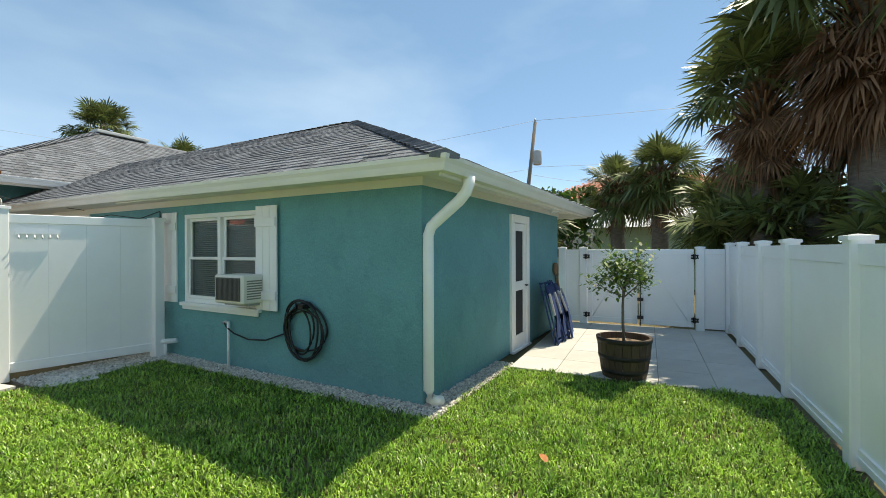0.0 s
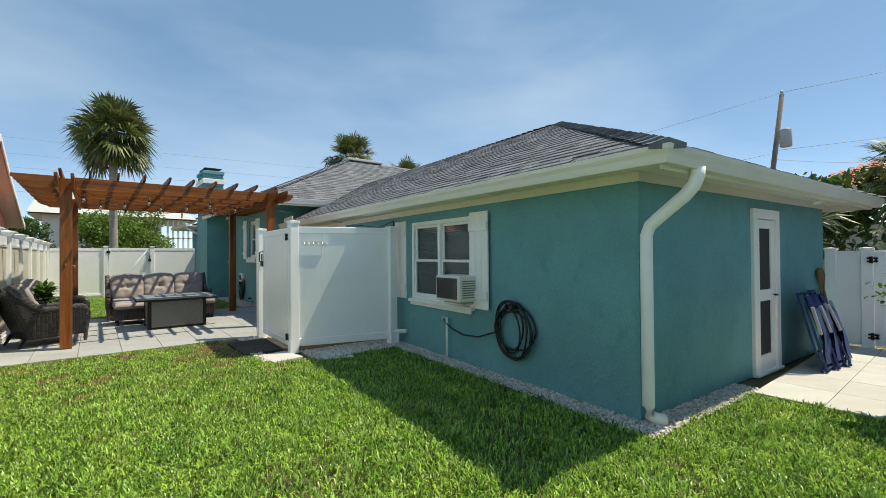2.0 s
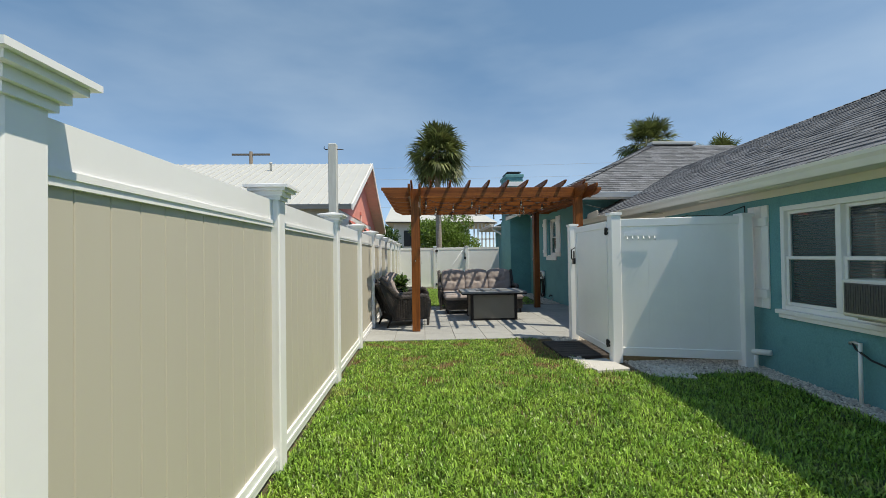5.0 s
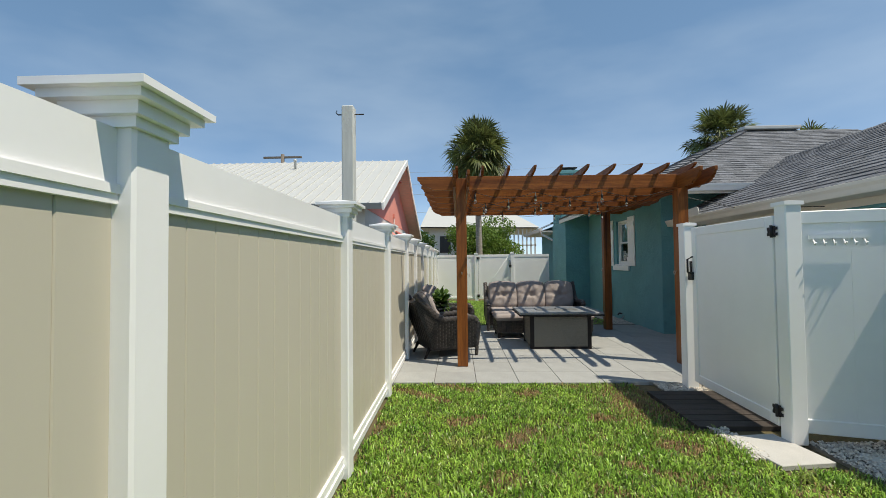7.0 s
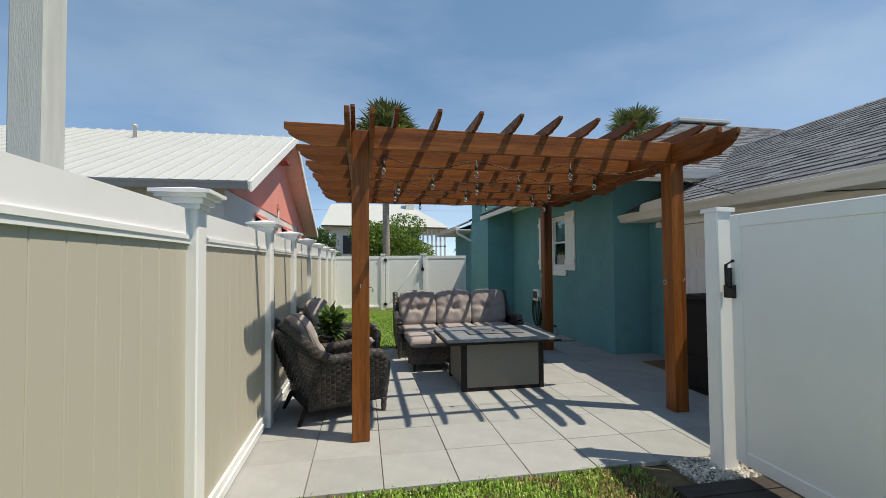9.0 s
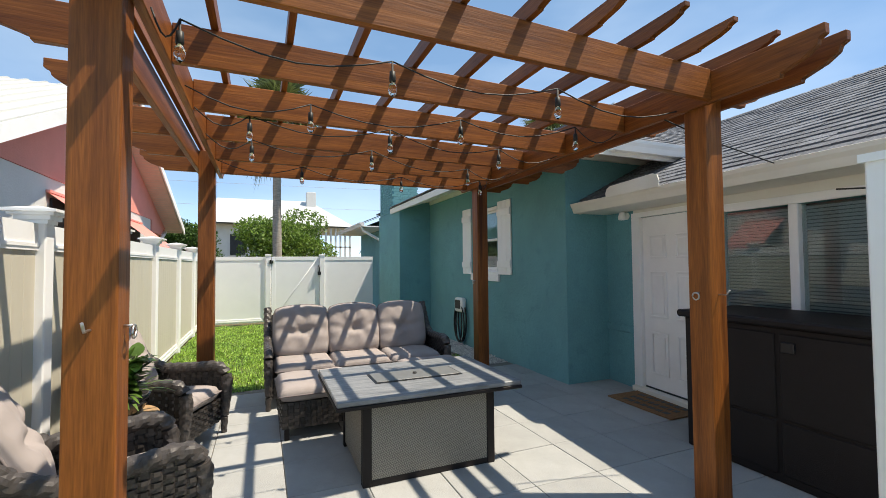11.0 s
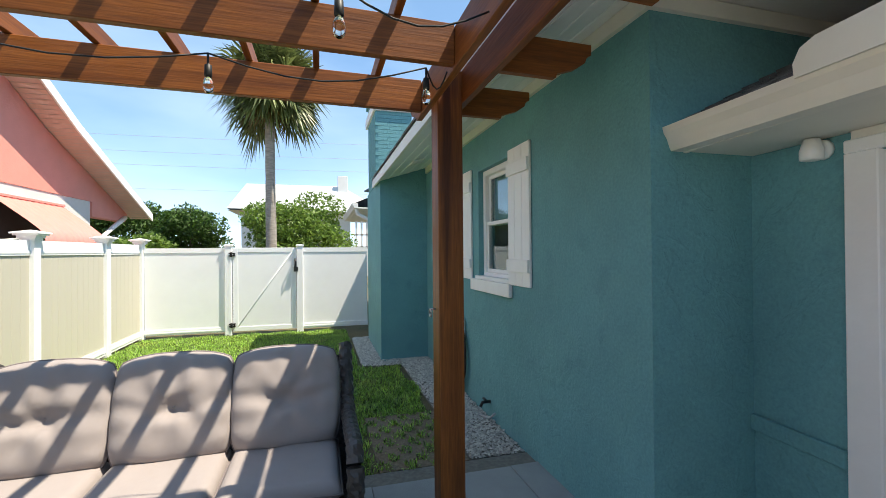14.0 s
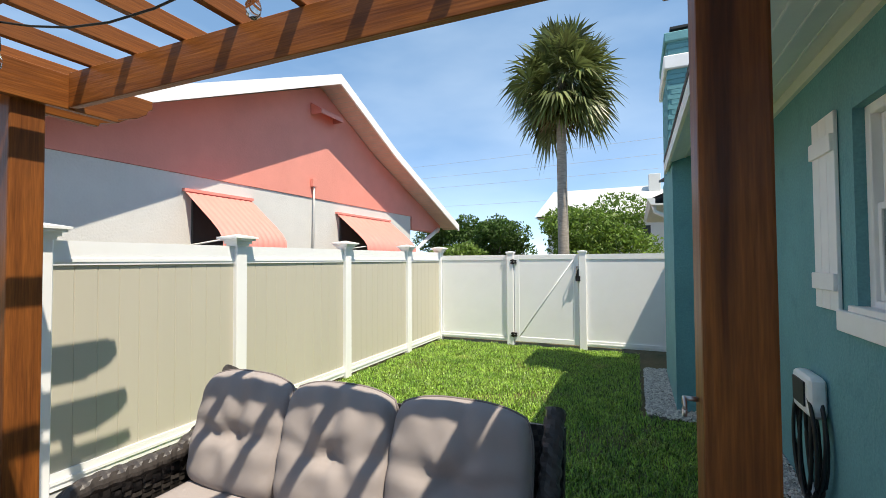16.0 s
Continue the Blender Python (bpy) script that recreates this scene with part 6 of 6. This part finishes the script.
for (y0, z0), (y1, z1) in zip(rp, rp[1:]):
    bm = bmesh.new()
    vs = [bm.verts.new(p) for p in ((RK, y0, z0), (RK, y1, z1), (NW - 9, y1, z1), (NW - 9, y0, z0))]
    vl = [bm.verts.new((v.co.x, v.co.y, v.co.z - 0.05)) for v in vs]
    bm.faces.new(vs)
    bm.faces.new(vl[::-1])
    for i in range(4):
        j = (i + 1) % 4
        bm.faces.new((vs[i], vl[i], vl[j], vs[j]))
    roof = part("roof", bm, METAL_ROOF, nb, "white standing seam metal roof")
    for k in range(38):
        x = RK - 0.05 - k * 0.26
        bm = bmesh.new()
        d = Vector((0, y1 - y0, z1 - z0))
        prism(bm, ((-0.02, 0), (0.02, 0), (0.012, d.length), (-0.012, d.length)), 0.0, 0.025, Matrix.Translation((x, y0, z0)) @ pose(0, 0, 0, math.degrees(math.atan2(d.z, d.y))))
        part("rib", bm, METAL_ROOF, roof)
    bm = bmesh.new()
    n = Vector((0, y1 - y0, z1 - z0)).normalized()
    vs = [bm.verts.new(p) for p in ((RK + 0.034, y0, z0 + 0.02), (RK + 0.034, y1, z1 + 0.02), (RK + 0.034, y1, z1 - 0.15), (RK + 0.034, y0, z0 - 0.15))]
    vl = [bm.verts.new((RK + 0.003, v.co.y, v.co.z)) for v in vs]
    bm.faces.new(vs)
    bm.faces.new(vl[::-1])
    for i in range(4):
        j = (i + 1) % 4
        bm.faces.new((vs[i], vl[i], vl[j], vs[j]))
    part("rake_board", bm, WHITE, nb)
    k = max(1, int((Vector((0, y1 - y0, z1 - z0)).length) / 0.11))
    for i in range(k):
        bm = bmesh.new()
        f0, f1 = i / k, (i + 0.9) / k
        ya, yb_ = y0 + (y1 - y0) * f0, y0 + (y1 - y0) * f1
        za, zb = z0 + (z1 - z0) * f0 - 0.11, z0 + (z1 - z0) * f1 - 0.11
        quad(bm, (RK - 0.03, ya, za), (RK - 0.03, yb_, zb), (NW, yb_, zb), (NW, ya, za))
        part("soffit_board", bm, SOFFIT_PINK, nb)
bm = bmesh.new()
sweep(bm, G_PROF, [(RK, 12.80, 2.60, 0, -1), (NW - 9, 12.80, 2.60, 0, -1)])
part("gutter", bm, GREY_PAINT, nb)
bm = bmesh.new()
tube(bm, [(NW + 0.05, 22.2, 2.45), (NW + 0.05, 21.6, 2.2), (NW + 0.05, 20.95, 1.9), (NW + 0.05, 20.95, 0)], 0.05, 8)
part("downspout", bm, WHITE, nb)
bm = bmesh.new()
hood = [bm.verts.new((NW + o, y, z)) for y in (17.2, 17.78) for o, z in ((0.0155, 4.05), (0.0155, 4.26), (0.24, 4.12), (0.24, 4.05))]
for q in ((0, 1, 2, 3), (7, 6, 5, 4), (1, 5, 6, 2), (2, 6, 7, 3)):
    bm.faces.new([hood[k] for k in q])
part("gable_vent_hood", bm, PINK, nb)
bm = bmesh.new()
tube(bm, [(NW + 0.05, 17.24, 2.92), (NW + 0.05, 17.24, 2.5), (NW + 0.05, 17.20, 1.0)], 0.016, 8)
part("conduit", bm, OFFWHITE, nb)
bm = bmesh.new()
box(bm, NW + 0.016, 17.19, 2.84, NW + 0.08, 17.29, 2.98)
part("weather_head", bevel(bm, 0.012, 2), PINK, nb, "coral painted weather head")
for y0, w in ((15.0, 0.98), (17.88, 1.82)):
    bm = bmesh.new()
    box(bm, NW + 0.001, y0 + 0.1, 1.2, NW + 0.03, y0 + w - 0.1, 2.4)
    win = part("window", bm, SHADE_DARK, nb, "dark window behind an awning")
    bm = bmesh.new()
    nr = 10
    prof = [(0.02, 2.46), (0.25, 2.27), (0.47, 2.09), (0.60, 1.97), (0.67, 1.87), (0.68, 1.76), (0.66, 1.68)]
    cols = 44
    g = [[bm.verts.new((NW + o + 0.008 * math.sin(c * math.pi / 2), y0 + w * c / cols, z)) for c in range(cols + 1)] for o, z in prof]
    for p, q in zip(g, g[1:]):
        for c in range(cols):
            bm.faces.new((p[c], p[c + 1], q[c + 1], q[c])).smooth = True
    part("awning", bm, PINK_AWN, nb, "ribbed coral metal awning")
    for ys in (y0 + 0.02, y0 + w - 0.02):
        bm = bmesh.new()
        tube(bm, [(NW + 0.02, ys, 1.80), (NW + 0.64, ys, 1.86)], 0.01, 6)
        part("stay", bm, WHITE, nb)
    boxes_part("awning_rail", [(NW + 0.001, y0 - 0.02, 2.455, NW + 0.05, y0 + w + 0.02, 2.49)], PINK_AWN, nb)
bm = bmesh.new()
lathe(bm, [(0.04, 0), (0.04, 0.25), (0.055, 0.26), (0.055, 0.30), (0.02, 0.32)], 10, (-4.6, 16.4, 4.26))
part("vent_pipe", bm, METAL_ROOF, nb)

# ---- far buildings ----
wh = thing("white_house", "pale grey house with a white metal roof and porch", "house")
boxes_part("wall", [(-2.1, 40, 0, 4.6, 47, 4.3)], OFFWHITE, wh)
bm = bmesh.new()
for p in (((-2.8, 39.3, 4.35), (7.0, 39.3, 4.2), (4.2, 43.5, 6.5), (-2.3, 43.5, 6.5)), ((7.0, 39.3, 4.2), (7.0, 47.7, 4.2), (4.2, 43.5, 6.5)), ((7.0, 47.7, 4.2), (-2.8, 47.7, 4.35), (-2.3, 43.5, 6.5), (4.2, 43.5, 6.5)), ((-2.8, 47.7, 4.35), (-2.8, 39.3, 4.35), (-2.3, 43.5, 6.5)), ((-2.8, 39.3, 4.25), (-2.8, 47.7, 4.25), (7.0, 47.7, 4.1), (7.0, 39.3, 4.1))):
    quad(bm, *p)
part("roof", bm, METAL_ROOF, wh)
boxes_part("chimney", [(3.9, 42.5, 5.6, 4.6, 43.2, 7.1)], OFFWHITE, wh, bev=0.02)
for i in range(6):
    boxes_part("porch_post", [(4.9 + i * 0.34, 39.5, 0, 5.02 + i * 0.34, 39.62, 4.12)], OFFWHITE, wh)
boxes_part("porch_rail", [(4.65, 39.5, 2.7, 6.75, 39.56, 2.8), (4.65, 39.5, 1.9, 6.75, 39.56, 2.0)], OFFWHITE, wh)
for x in (-1.2, 1.0, 3.0):
    boxes_part("window", [(x, 39.96, 2.2, x + 0.9, 39.999, 3.6)], SHADE_DARK, wh)
th_ = thing("tiled_house", "beige two-storey house with a terracotta tile roof", "house")
boxes_part("wall", [(26.5, -4.0, 0, 34, 6.0, 4.2)], BEIGE, th_)
bm = bmesh.new()
for c in range(14):
    for r in range(40):
        y0, f = -4.6 + r * 0.28, c / 14
        x0, x1 = 25.6 + 4.6 * f, 25.6 + 4.6 * (f + 1 / 14) + 0.08
        z0, z1 = 4.15 + 1.75 * f, 4.15 + 1.75 * (f + 1 / 14) + 0.01
        inset = 3.2 * f
        if not (-4.6 + inset < y0 < 6.6 - inset):
            continue
        g = [[bm.verts.new((x, y0 + 0.28 * k / 4, z + 0.08 * math.sin(math.pi * k / 4))) for k in range(5)] for x, z in ((x0, z0 + 0.03), (x1, z1))]
        for k in range(4):
            bm.faces.new((g[0][k], g[0][k + 1], g[1][k + 1], g[1][k]))
tagged(part("roof_tiles", bm, TERRACOTTA, th_), kind="stuff")
bm = bmesh.new()
for p in (((25.6, -4.6, 4.13), (25.6, 6.6, 4.13), (30.2, 3.4, 5.88), (30.2, -1.4, 5.88)), ((25.6, 6.6, 4.13), (34.8, 6.6, 4.13), (30.2, 3.4, 5.88)), ((25.6, -4.6, 4.13), (30.2, -1.4, 5.88), (34.8, -4.6, 4.13))):
    quad(bm, *p)
part("roof_deck", bm, TERRACOTTA, th_)
for y in (4.6, 2.9, 0.2):
    boxes_part("window", [(26.46, y, 2.5, 26.499, y + 0.9, 3.7)], SHADE_DARK, th_)
gh = thing("green_house", "small pale green house with a white metal roof", "house")
boxes_part("wall", [(17.5, -3.5, 0, 22, 2.6, 2.15)], mat("pale_green_stucco", (0.40, 0.50, 0.36), 0.85), gh)
bm = bmesh.new()
for p in (((17.0, -4, 2.15), (17.0, 3.0, 2.15), (19.75, 3.0, 3.0), (19.75, -4, 3.0)), ((22.5, -4, 2.15), (22.5, 3.0, 2.15), (19.75, 3.0, 3.0), (19.75, -4, 3.0))):
    quad(bm, *p)
part("roof", bm, METAL_ROOF, gh)

# ---- utility poles and lines ----
up1 = thing("utility_pole", "weathered wooden utility pole with a grey transformer", "utility pole", pose(25, 7.5, 0))
bm = bmesh.new()
tube(bm, [(0, 0.0, 0), (0.0, -0.95, 8.5)], 0.13, 10, 0.09)
part("pole", bm, WOODPOLE, up1)
bm = bmesh.new()
lathe(bm, [(0.2, 0), (0.23, 0.03), (0.23, 0.75), (0.2, 0.8), (0.05, 0.84)], 14, (0, -1.07, 6.1))
part("transformer", bm, GREY_PAINT, up1, "grey transformer can")
boxes_part("bracket", [(-0.05, -0.9, 6.3, 0.05, -0.65, 6.4), (-0.05, -0.9, 6.7, 0.05, -0.7, 6.8)], GREY_PAINT, up1)
bm = bmesh.new()
lathe(bm, [(0.07, 0), (0.07, 0.2), (0.04, 0.3)], 8, (0, -0.94, 8.4))
part("insulator", bm, GREY_PAINT, up1)
up2 = thing("utility_pole", "distant utility pole with a crossarm", "utility pole", pose(-10.1, 29.0, 0))
bm = bmesh.new()
tube(bm, [(0, 0, 0), (0, 0, 7.95)], 0.14, 8, 0.11)
part("pole", bm, WOODPOLE, up2)
boxes_part("crossarm", [(-1.15, -0.05, 7.72, 1.15, 0.05, 7.83)], WOODPOLE, up2)


def wire(pts, label, r=0.008):
    bm = bmesh.new()
    tube(bm, pts, r, 4)
    tagged(link("power_line", bm, GREY_PAINT), label, "power line", "overhead power lines")


def sag(a, b, s, n=14):
    a, b = Vector(a), Vector(b)
    return [a.lerp(b, k / n) - Vector((0, 0, s * 4 * (k / n) * (1 - k / n))) for k in range(n + 1)]


for z, y in ((11.6, 47), (10.2, 46.5), (9.0, 46), (7.0, 45.5)):
    wire(sag((-45, y + 10, z + 1.2), (50, y - 4, z - 0.2), 0.9), "thin dark overhead power line across the sky", 0.011)
wire(sag((25, 6.55, 8.6), (25, 45, 8.7), 0.9), "thin overhead line from the pole top")
wire(sag((25, 6.55, 8.6), (26, -30, 9.0), 0.5), "thin overhead line from the pole top")
wire(sag((25, 6.83, 6.0), (26, -30, 6.0), 0.4), "thin service line from the pole")
wire(sag((25, 6.87, 5.6), (27, -2, 4.7), 0.3), "thin service line to the tiled house")
wire(sag((25, 6.84, 5.9), (19, 22, 5.2), 0.5), "thin service line to the main house")

# ---- gravel, paving and grass ----
gr = random.Random(77)


def gravel(areas, per_m2, name, label, size=(0.009, 0.022)):
    bm = bmesh.new()
    for fn, area in areas:
        for i in range(int(area * per_m2)):
            p = fn()
            s = gr.uniform(*size)
            q = Matrix.Rotation(gr.uniform(0, 6.28), 3, 'Z') @ Matrix.Rotation(gr.uniform(-0.6, 0.6), 3, 'X')
            vs = [bm.verts.new(p + q @ Vector(v)) for v in ((s, 0, 0), (0, s * 0.8, 0), (-s, 0, 0), (0, -s * 0.7, 0), (0, 0, s * 0.7))]
            for i0 in range(4):
                bm.faces.new((vs[i0], vs[(i0 + 1) % 4], vs[4]))
    return tagged(link(name, bm, GRAVEL), label, "gravel", kind="stuff")


def w_rect(u0, u1, v0, v1):
    return lambda: wing(gr.uniform(u0, u1), gr.uniform(v0, v1), gr.uniform(0.0, 0.02))


def a_rect(x0, x1, y0, y1):
    return lambda: Vector((gr.uniform(x0, x1), gr.uniform(y0, y1), gr.uniform(0.0, 0.02)))


gravel([(w_rect(-0.26, 0.0, -0.26, 4.3), 1.2), (w_rect(0.0, 1.75, -0.25, 0.0), 0.45), (a_rect(2.95, 4.5, 6.45, 7.1), 0.9), (a_rect(2.5, 3.1, 8.45, 8.78), 0.2),
        (a_rect(3.75, 4.19, 13.52, 16.7), 1.4), (a_rect(3.2, 3.5, 16.5, 18.6), 0.6), (a_rect(2.35, 2.5, 6.8, 7.4), 0.1), (a_rect(3.4, 4.2, 16.45, 16.75), 0.24)], 4200, "gravel_bed", "white shell gravel along the foot of the walls")
bm = bmesh.new()
for s in ((-0.26, -0.26, -0.019, 0.0, 4.3, 0.004), (0.0, -0.25, -0.019, 1.75, -0.0, 0.004)):
    box(bm, *s, WING)
for s in ((2.95, 6.45, -0.019, 4.5, 7.1, 0.005), (2.5, 8.45, -0.019, 3.1, 8.78, 0.005), (3.75, 13.52, -0.019, 4.19, 16.7, 0.004), (3.2, 16.5, -0.019, 3.5, 18.6, 0.003)):
    box(bm, *s)
tagged(link("gravel_base", bm, JOINT), "sandy bed under the gravel", "ground", kind="structure")

patio = thing("patio", "grey square concrete pavers with thin dark joints", "patio", kind="structure")
boxes_part("bed", [(-0.5, 8.80, -0.019, 4.9, 13.5, 0.008)], JOINT, patio)
PS = 0.505
pb = bmesh.new()
box(pb, 0.003, 0.003, -0.015, PS - 0.003, PS - 0.003, 0.02)
pm = bpy.data.meshes.new("paver")
bevel(pb, 0.003, 1).to_mesh(pm)
pb.free()
pm.materials.append(PAVER)
pr = random.Random(2)
for i in range(11):
    for j in range(10):
        x, y = -0.565 + i * PS, 8.775 + j * PS - (0.06 if i == 0 and j else 0.0)
        if x > 4.75 or (x > 4.05 and y > 12.0) or y > 13.2:
            continue
        share("paver", pm, patio, pose(x, y, pr.uniform(-0.0025, 0.0), pr.uniform(-0.15, 0.15), pr.uniform(-0.15, 0.15), 0))
patio2 = thing("patio", "pale concrete pavers laid between the house and the white fence", "patio", kind="structure")
boxes_part("bed", [(5.70, -0.33, -0.019, 9.28, 2.32, 0.008)], JOINT, patio2)
pb = bmesh.new()
box(pb, 0.003, 0.003, -0.015, 0.594, 0.527, 0.02)
pm2 = bpy.data.meshes.new("paver")
bevel(pb, 0.003, 1).to_mesh(pm2)
pb.free()
pm2.materials.append(PAVER_LIGHT)
for i in range(6):
    for j in range(5):
        share("paver", pm2, patio2, pose(5.70 + i * 0.597, -0.33 + j * 0.53, pr.uniform(-0.0025, 0)))
walk_pad = thing("stepping_pad", "pale concrete stepping pad by the shower gate", "paver", kind="structure")
for m in (pose(2.45, 6.68, 0, 0, 0, 8), pose(3.0, 6.42, -0.004, 0, 0, -18)):
    bm = bmesh.new()
    box(bm, 0, 0, -0.015, 0.42, 0.52, 0.022)
    part("paver", bevel(bm, 0.004, 1), PAVER_LIGHT, walk_pad, m=m)
deck = thing("board_walk", "dark weathered board mat at the shower gate", "boardwalk", kind="structure")
for i in range(7):
    boxes_part("plank", [(2.28, 7.40 + i * 0.148, -0.015, 2.98, 7.535 + i * 0.148, 0.022)], DECK, deck)
bed = tagged(link("soil_patch", (lambda b: (box(b, 3.05, 13.52, -0.019, 3.74, 14.6, 0.002), b)[1])(bmesh.new()), SOIL), "bare brown soil patch beside the patio", "soil", kind="structure")


def lawn(name, regions, density, label, inside, material=None, size=1.0):
    """Blades of grass as one mesh."""
    g = np.random.default_rng(12)
    xs, ys = [], []
    for x0, x1, y0, y1 in regions:
        n = int((x1 - x0) * (y1 - y0) * density)
        xs.append(g.uniform(x0, x1, n))
        ys.append(g.uniform(y0, y1, n))
    x, y = np.concatenate(xs), np.concatenate(ys)
    keep = inside(x, y)
    thin = np.sin(x * 2.1 + np.sin(y * 1.3) * 2) * np.sin(y * 1.7 + np.sin(x * 1.1) * 2)
    keep &= g.random(len(x)) < np.where(thin > 0.72, 0.45, 1.0)
    # a few bare blotches near the patio and a scuffed corner beside the board walk
    blot = np.sin(x * 5.1 + 1.4 * np.sin(y * 3.7)) * np.sin(y * 5.9 + 1.2 * np.sin(x * 4.3)) + 0.25 * np.sin(x * 17 + y * 5) * np.sin(y * 19)
    near = np.clip((y - 5.6) / 1.2, 0, 1) * (y < 9)
    scuff = np.clip(1.25 - np.hypot((x - 2.15) / 0.55, (y - 8.1) / 0.95), 0, 1) * (y < 9)
    worn = np.clip(near * np.clip((blot - 0.42) * 3.2, 0.14, 1) + scuff, 0, 1)
    if material is None:
        keep &= g.random(len(x)) > 0.88 * worn
    else:
        keep &= g.random(len(x)) < 0.9 * worn + 0.03
    x, y = x[keep], y[keep]
    n = len(x)
    a = g.uniform(0, 2 * np.pi, n)
    clump = 0.8 + 0.3 * np.sin(x * 9 + np.sin(y * 7)) * np.sin(y * 8.3) + 0.22 * np.sin(x * 23 + 2 * np.sin(y * 17)) * np.sin(y * 27 + np.sin(x * 13))
    L = size * g.uniform(0.045, 0.10, n) * clump * (1 - 0.35 * np.clip((y - 6.2) / 1.6, 0, 1) * (y < 9))
    w = size * g.uniform(0.007, 0.0135, n)
    tilt = g.uniform(0.45, 1.9, n)
    dx, dy = np.cos(a), np.sin(a)
    px, py = -dy * w / 2, dx * w / 2
    mx, my, mz = x + dx * L * 0.5 * np.sin(tilt * 0.7), y + dy * L * 0.5 * np.sin(tilt * 0.7), L * 0.5 * np.cos(tilt * 0.7) + 0.0
    tx, ty, tz = mx + dx * L * 0.5 * np.sin(tilt * 1.25), my + dy * L * 0.5 * np.sin(tilt * 1.25), mz + L * 0.5 * np.cos(tilt * 1.25)
    z0 = np.full(n, -0.02)
    v = np.empty((n, 5, 3))
    v[:, 0] = np.stack((x - px, y - py, z0), 1)
    v[:, 1] = np.stack((x + px, y + py, z0), 1)
    v[:, 2] = np.stack((mx + px, my + py, mz), 1)
    v[:, 3] = np.stack((mx - px, my - py, mz), 1)
    v[:, 4] = np.stack((tx, ty, tz), 1)
    me = bpy.data.meshes.new(name)
    me.vertices.add(n * 5)
    me.vertices.foreach_set("co", v.reshape(-1))
    base = np.arange(n)[:, None] * 5
    loops = (base + np.array([0, 1, 2, 3, 3, 2, 4])).reshape(-1).astype(np.int32)
    me.loops.add(n * 7)
    me.loops.foreach_set("vertex_index", loops)
    starts = (np.arange(n)[:, None] * 7 + np.array([0, 4])).reshape(-1).astype(np.int32)
    me.polygons.add(n * 2)
    me.polygons.foreach_set("loop_start", starts)
    me.update(calc_edges=True)
    me.materials.append(material or GRASS)
    return tagged(new(name, me), label, "grass", kind="stuff")


TH = radians(4.1)


def front_inside(x, y):
    u = (x - 4.16) * math.cos(TH) - (y - 2.672) * math.sin(TH)
    v = (x - 4.16) * math.sin(TH) + (y - 2.672) * math.cos(TH)
    edge = 0.03 * np.sin(x * 7) + 0.02 * np.sin(y * 11)
    ok = (x > -0.52) & ~((u > -0.25 + edge) & (v > -0.24 + edge)) & ~((x > 5.70 + edge) & (x < 9.3)) & (y > -0.35) & (y < 8.78 + edge)
    ok &= ~((x > 2.26) & (y > 7.38)) & ~((x > 2.43) & (y > 6.66 + edge)) & ~((x > 2.95) & (y > 6.45 + edge))
    return ok


lawn("lawn", [(-0.52, 5.8, -0.36, 8.85)], 7200, "thick bright green St Augustine lawn", front_inside, size=0.84)
STRAW = mat("dry_grass_thatch", (0.42, 0.30, 0.15), 0.8, scale=4, color2=(0.24, 0.145, 0.07), island=0.5, thin=0.15)
lawn("dry_thatch", [(-0.52, 3.0, 5.8, 8.85)], 5200, "dry brown thatch in the worn lawn beside the patio", front_inside, STRAW, 0.62)
lawn("lawn_north", [(-0.52, 3.8, 13.45, 19.6)], 6500, "green lawn strip before the far gate",
     lambda x, y: (y > 13.5 + 0.03 * np.sin(x * 9)) & ~((x > 3.70 + 0.05 * np.sin(y * 5)) | ((x > 3.15) & (y > 16.45))) & ~((x > 3.0) & (y < 14.6) & (np.sin(x * 31) * np.sin(y * 23 + x * 5) < 0.1)), size=0.72)
leaf = thing("fallen_leaf", "curled orange-brown dead leaf lying on the lawn", "leaf", pose(3.5, 1.42, 0.05))
bm = bmesh.new()
leaf_blade(bm, (0, 0, 0), (0.8, 0.5, 0.25), 0.12, 0.05, 0.7, 5)
part("blade", bm, mat("dead_leaf", (0.42, 0.16, 0.05), 0.7, var=0.3, scale=20), leaf)
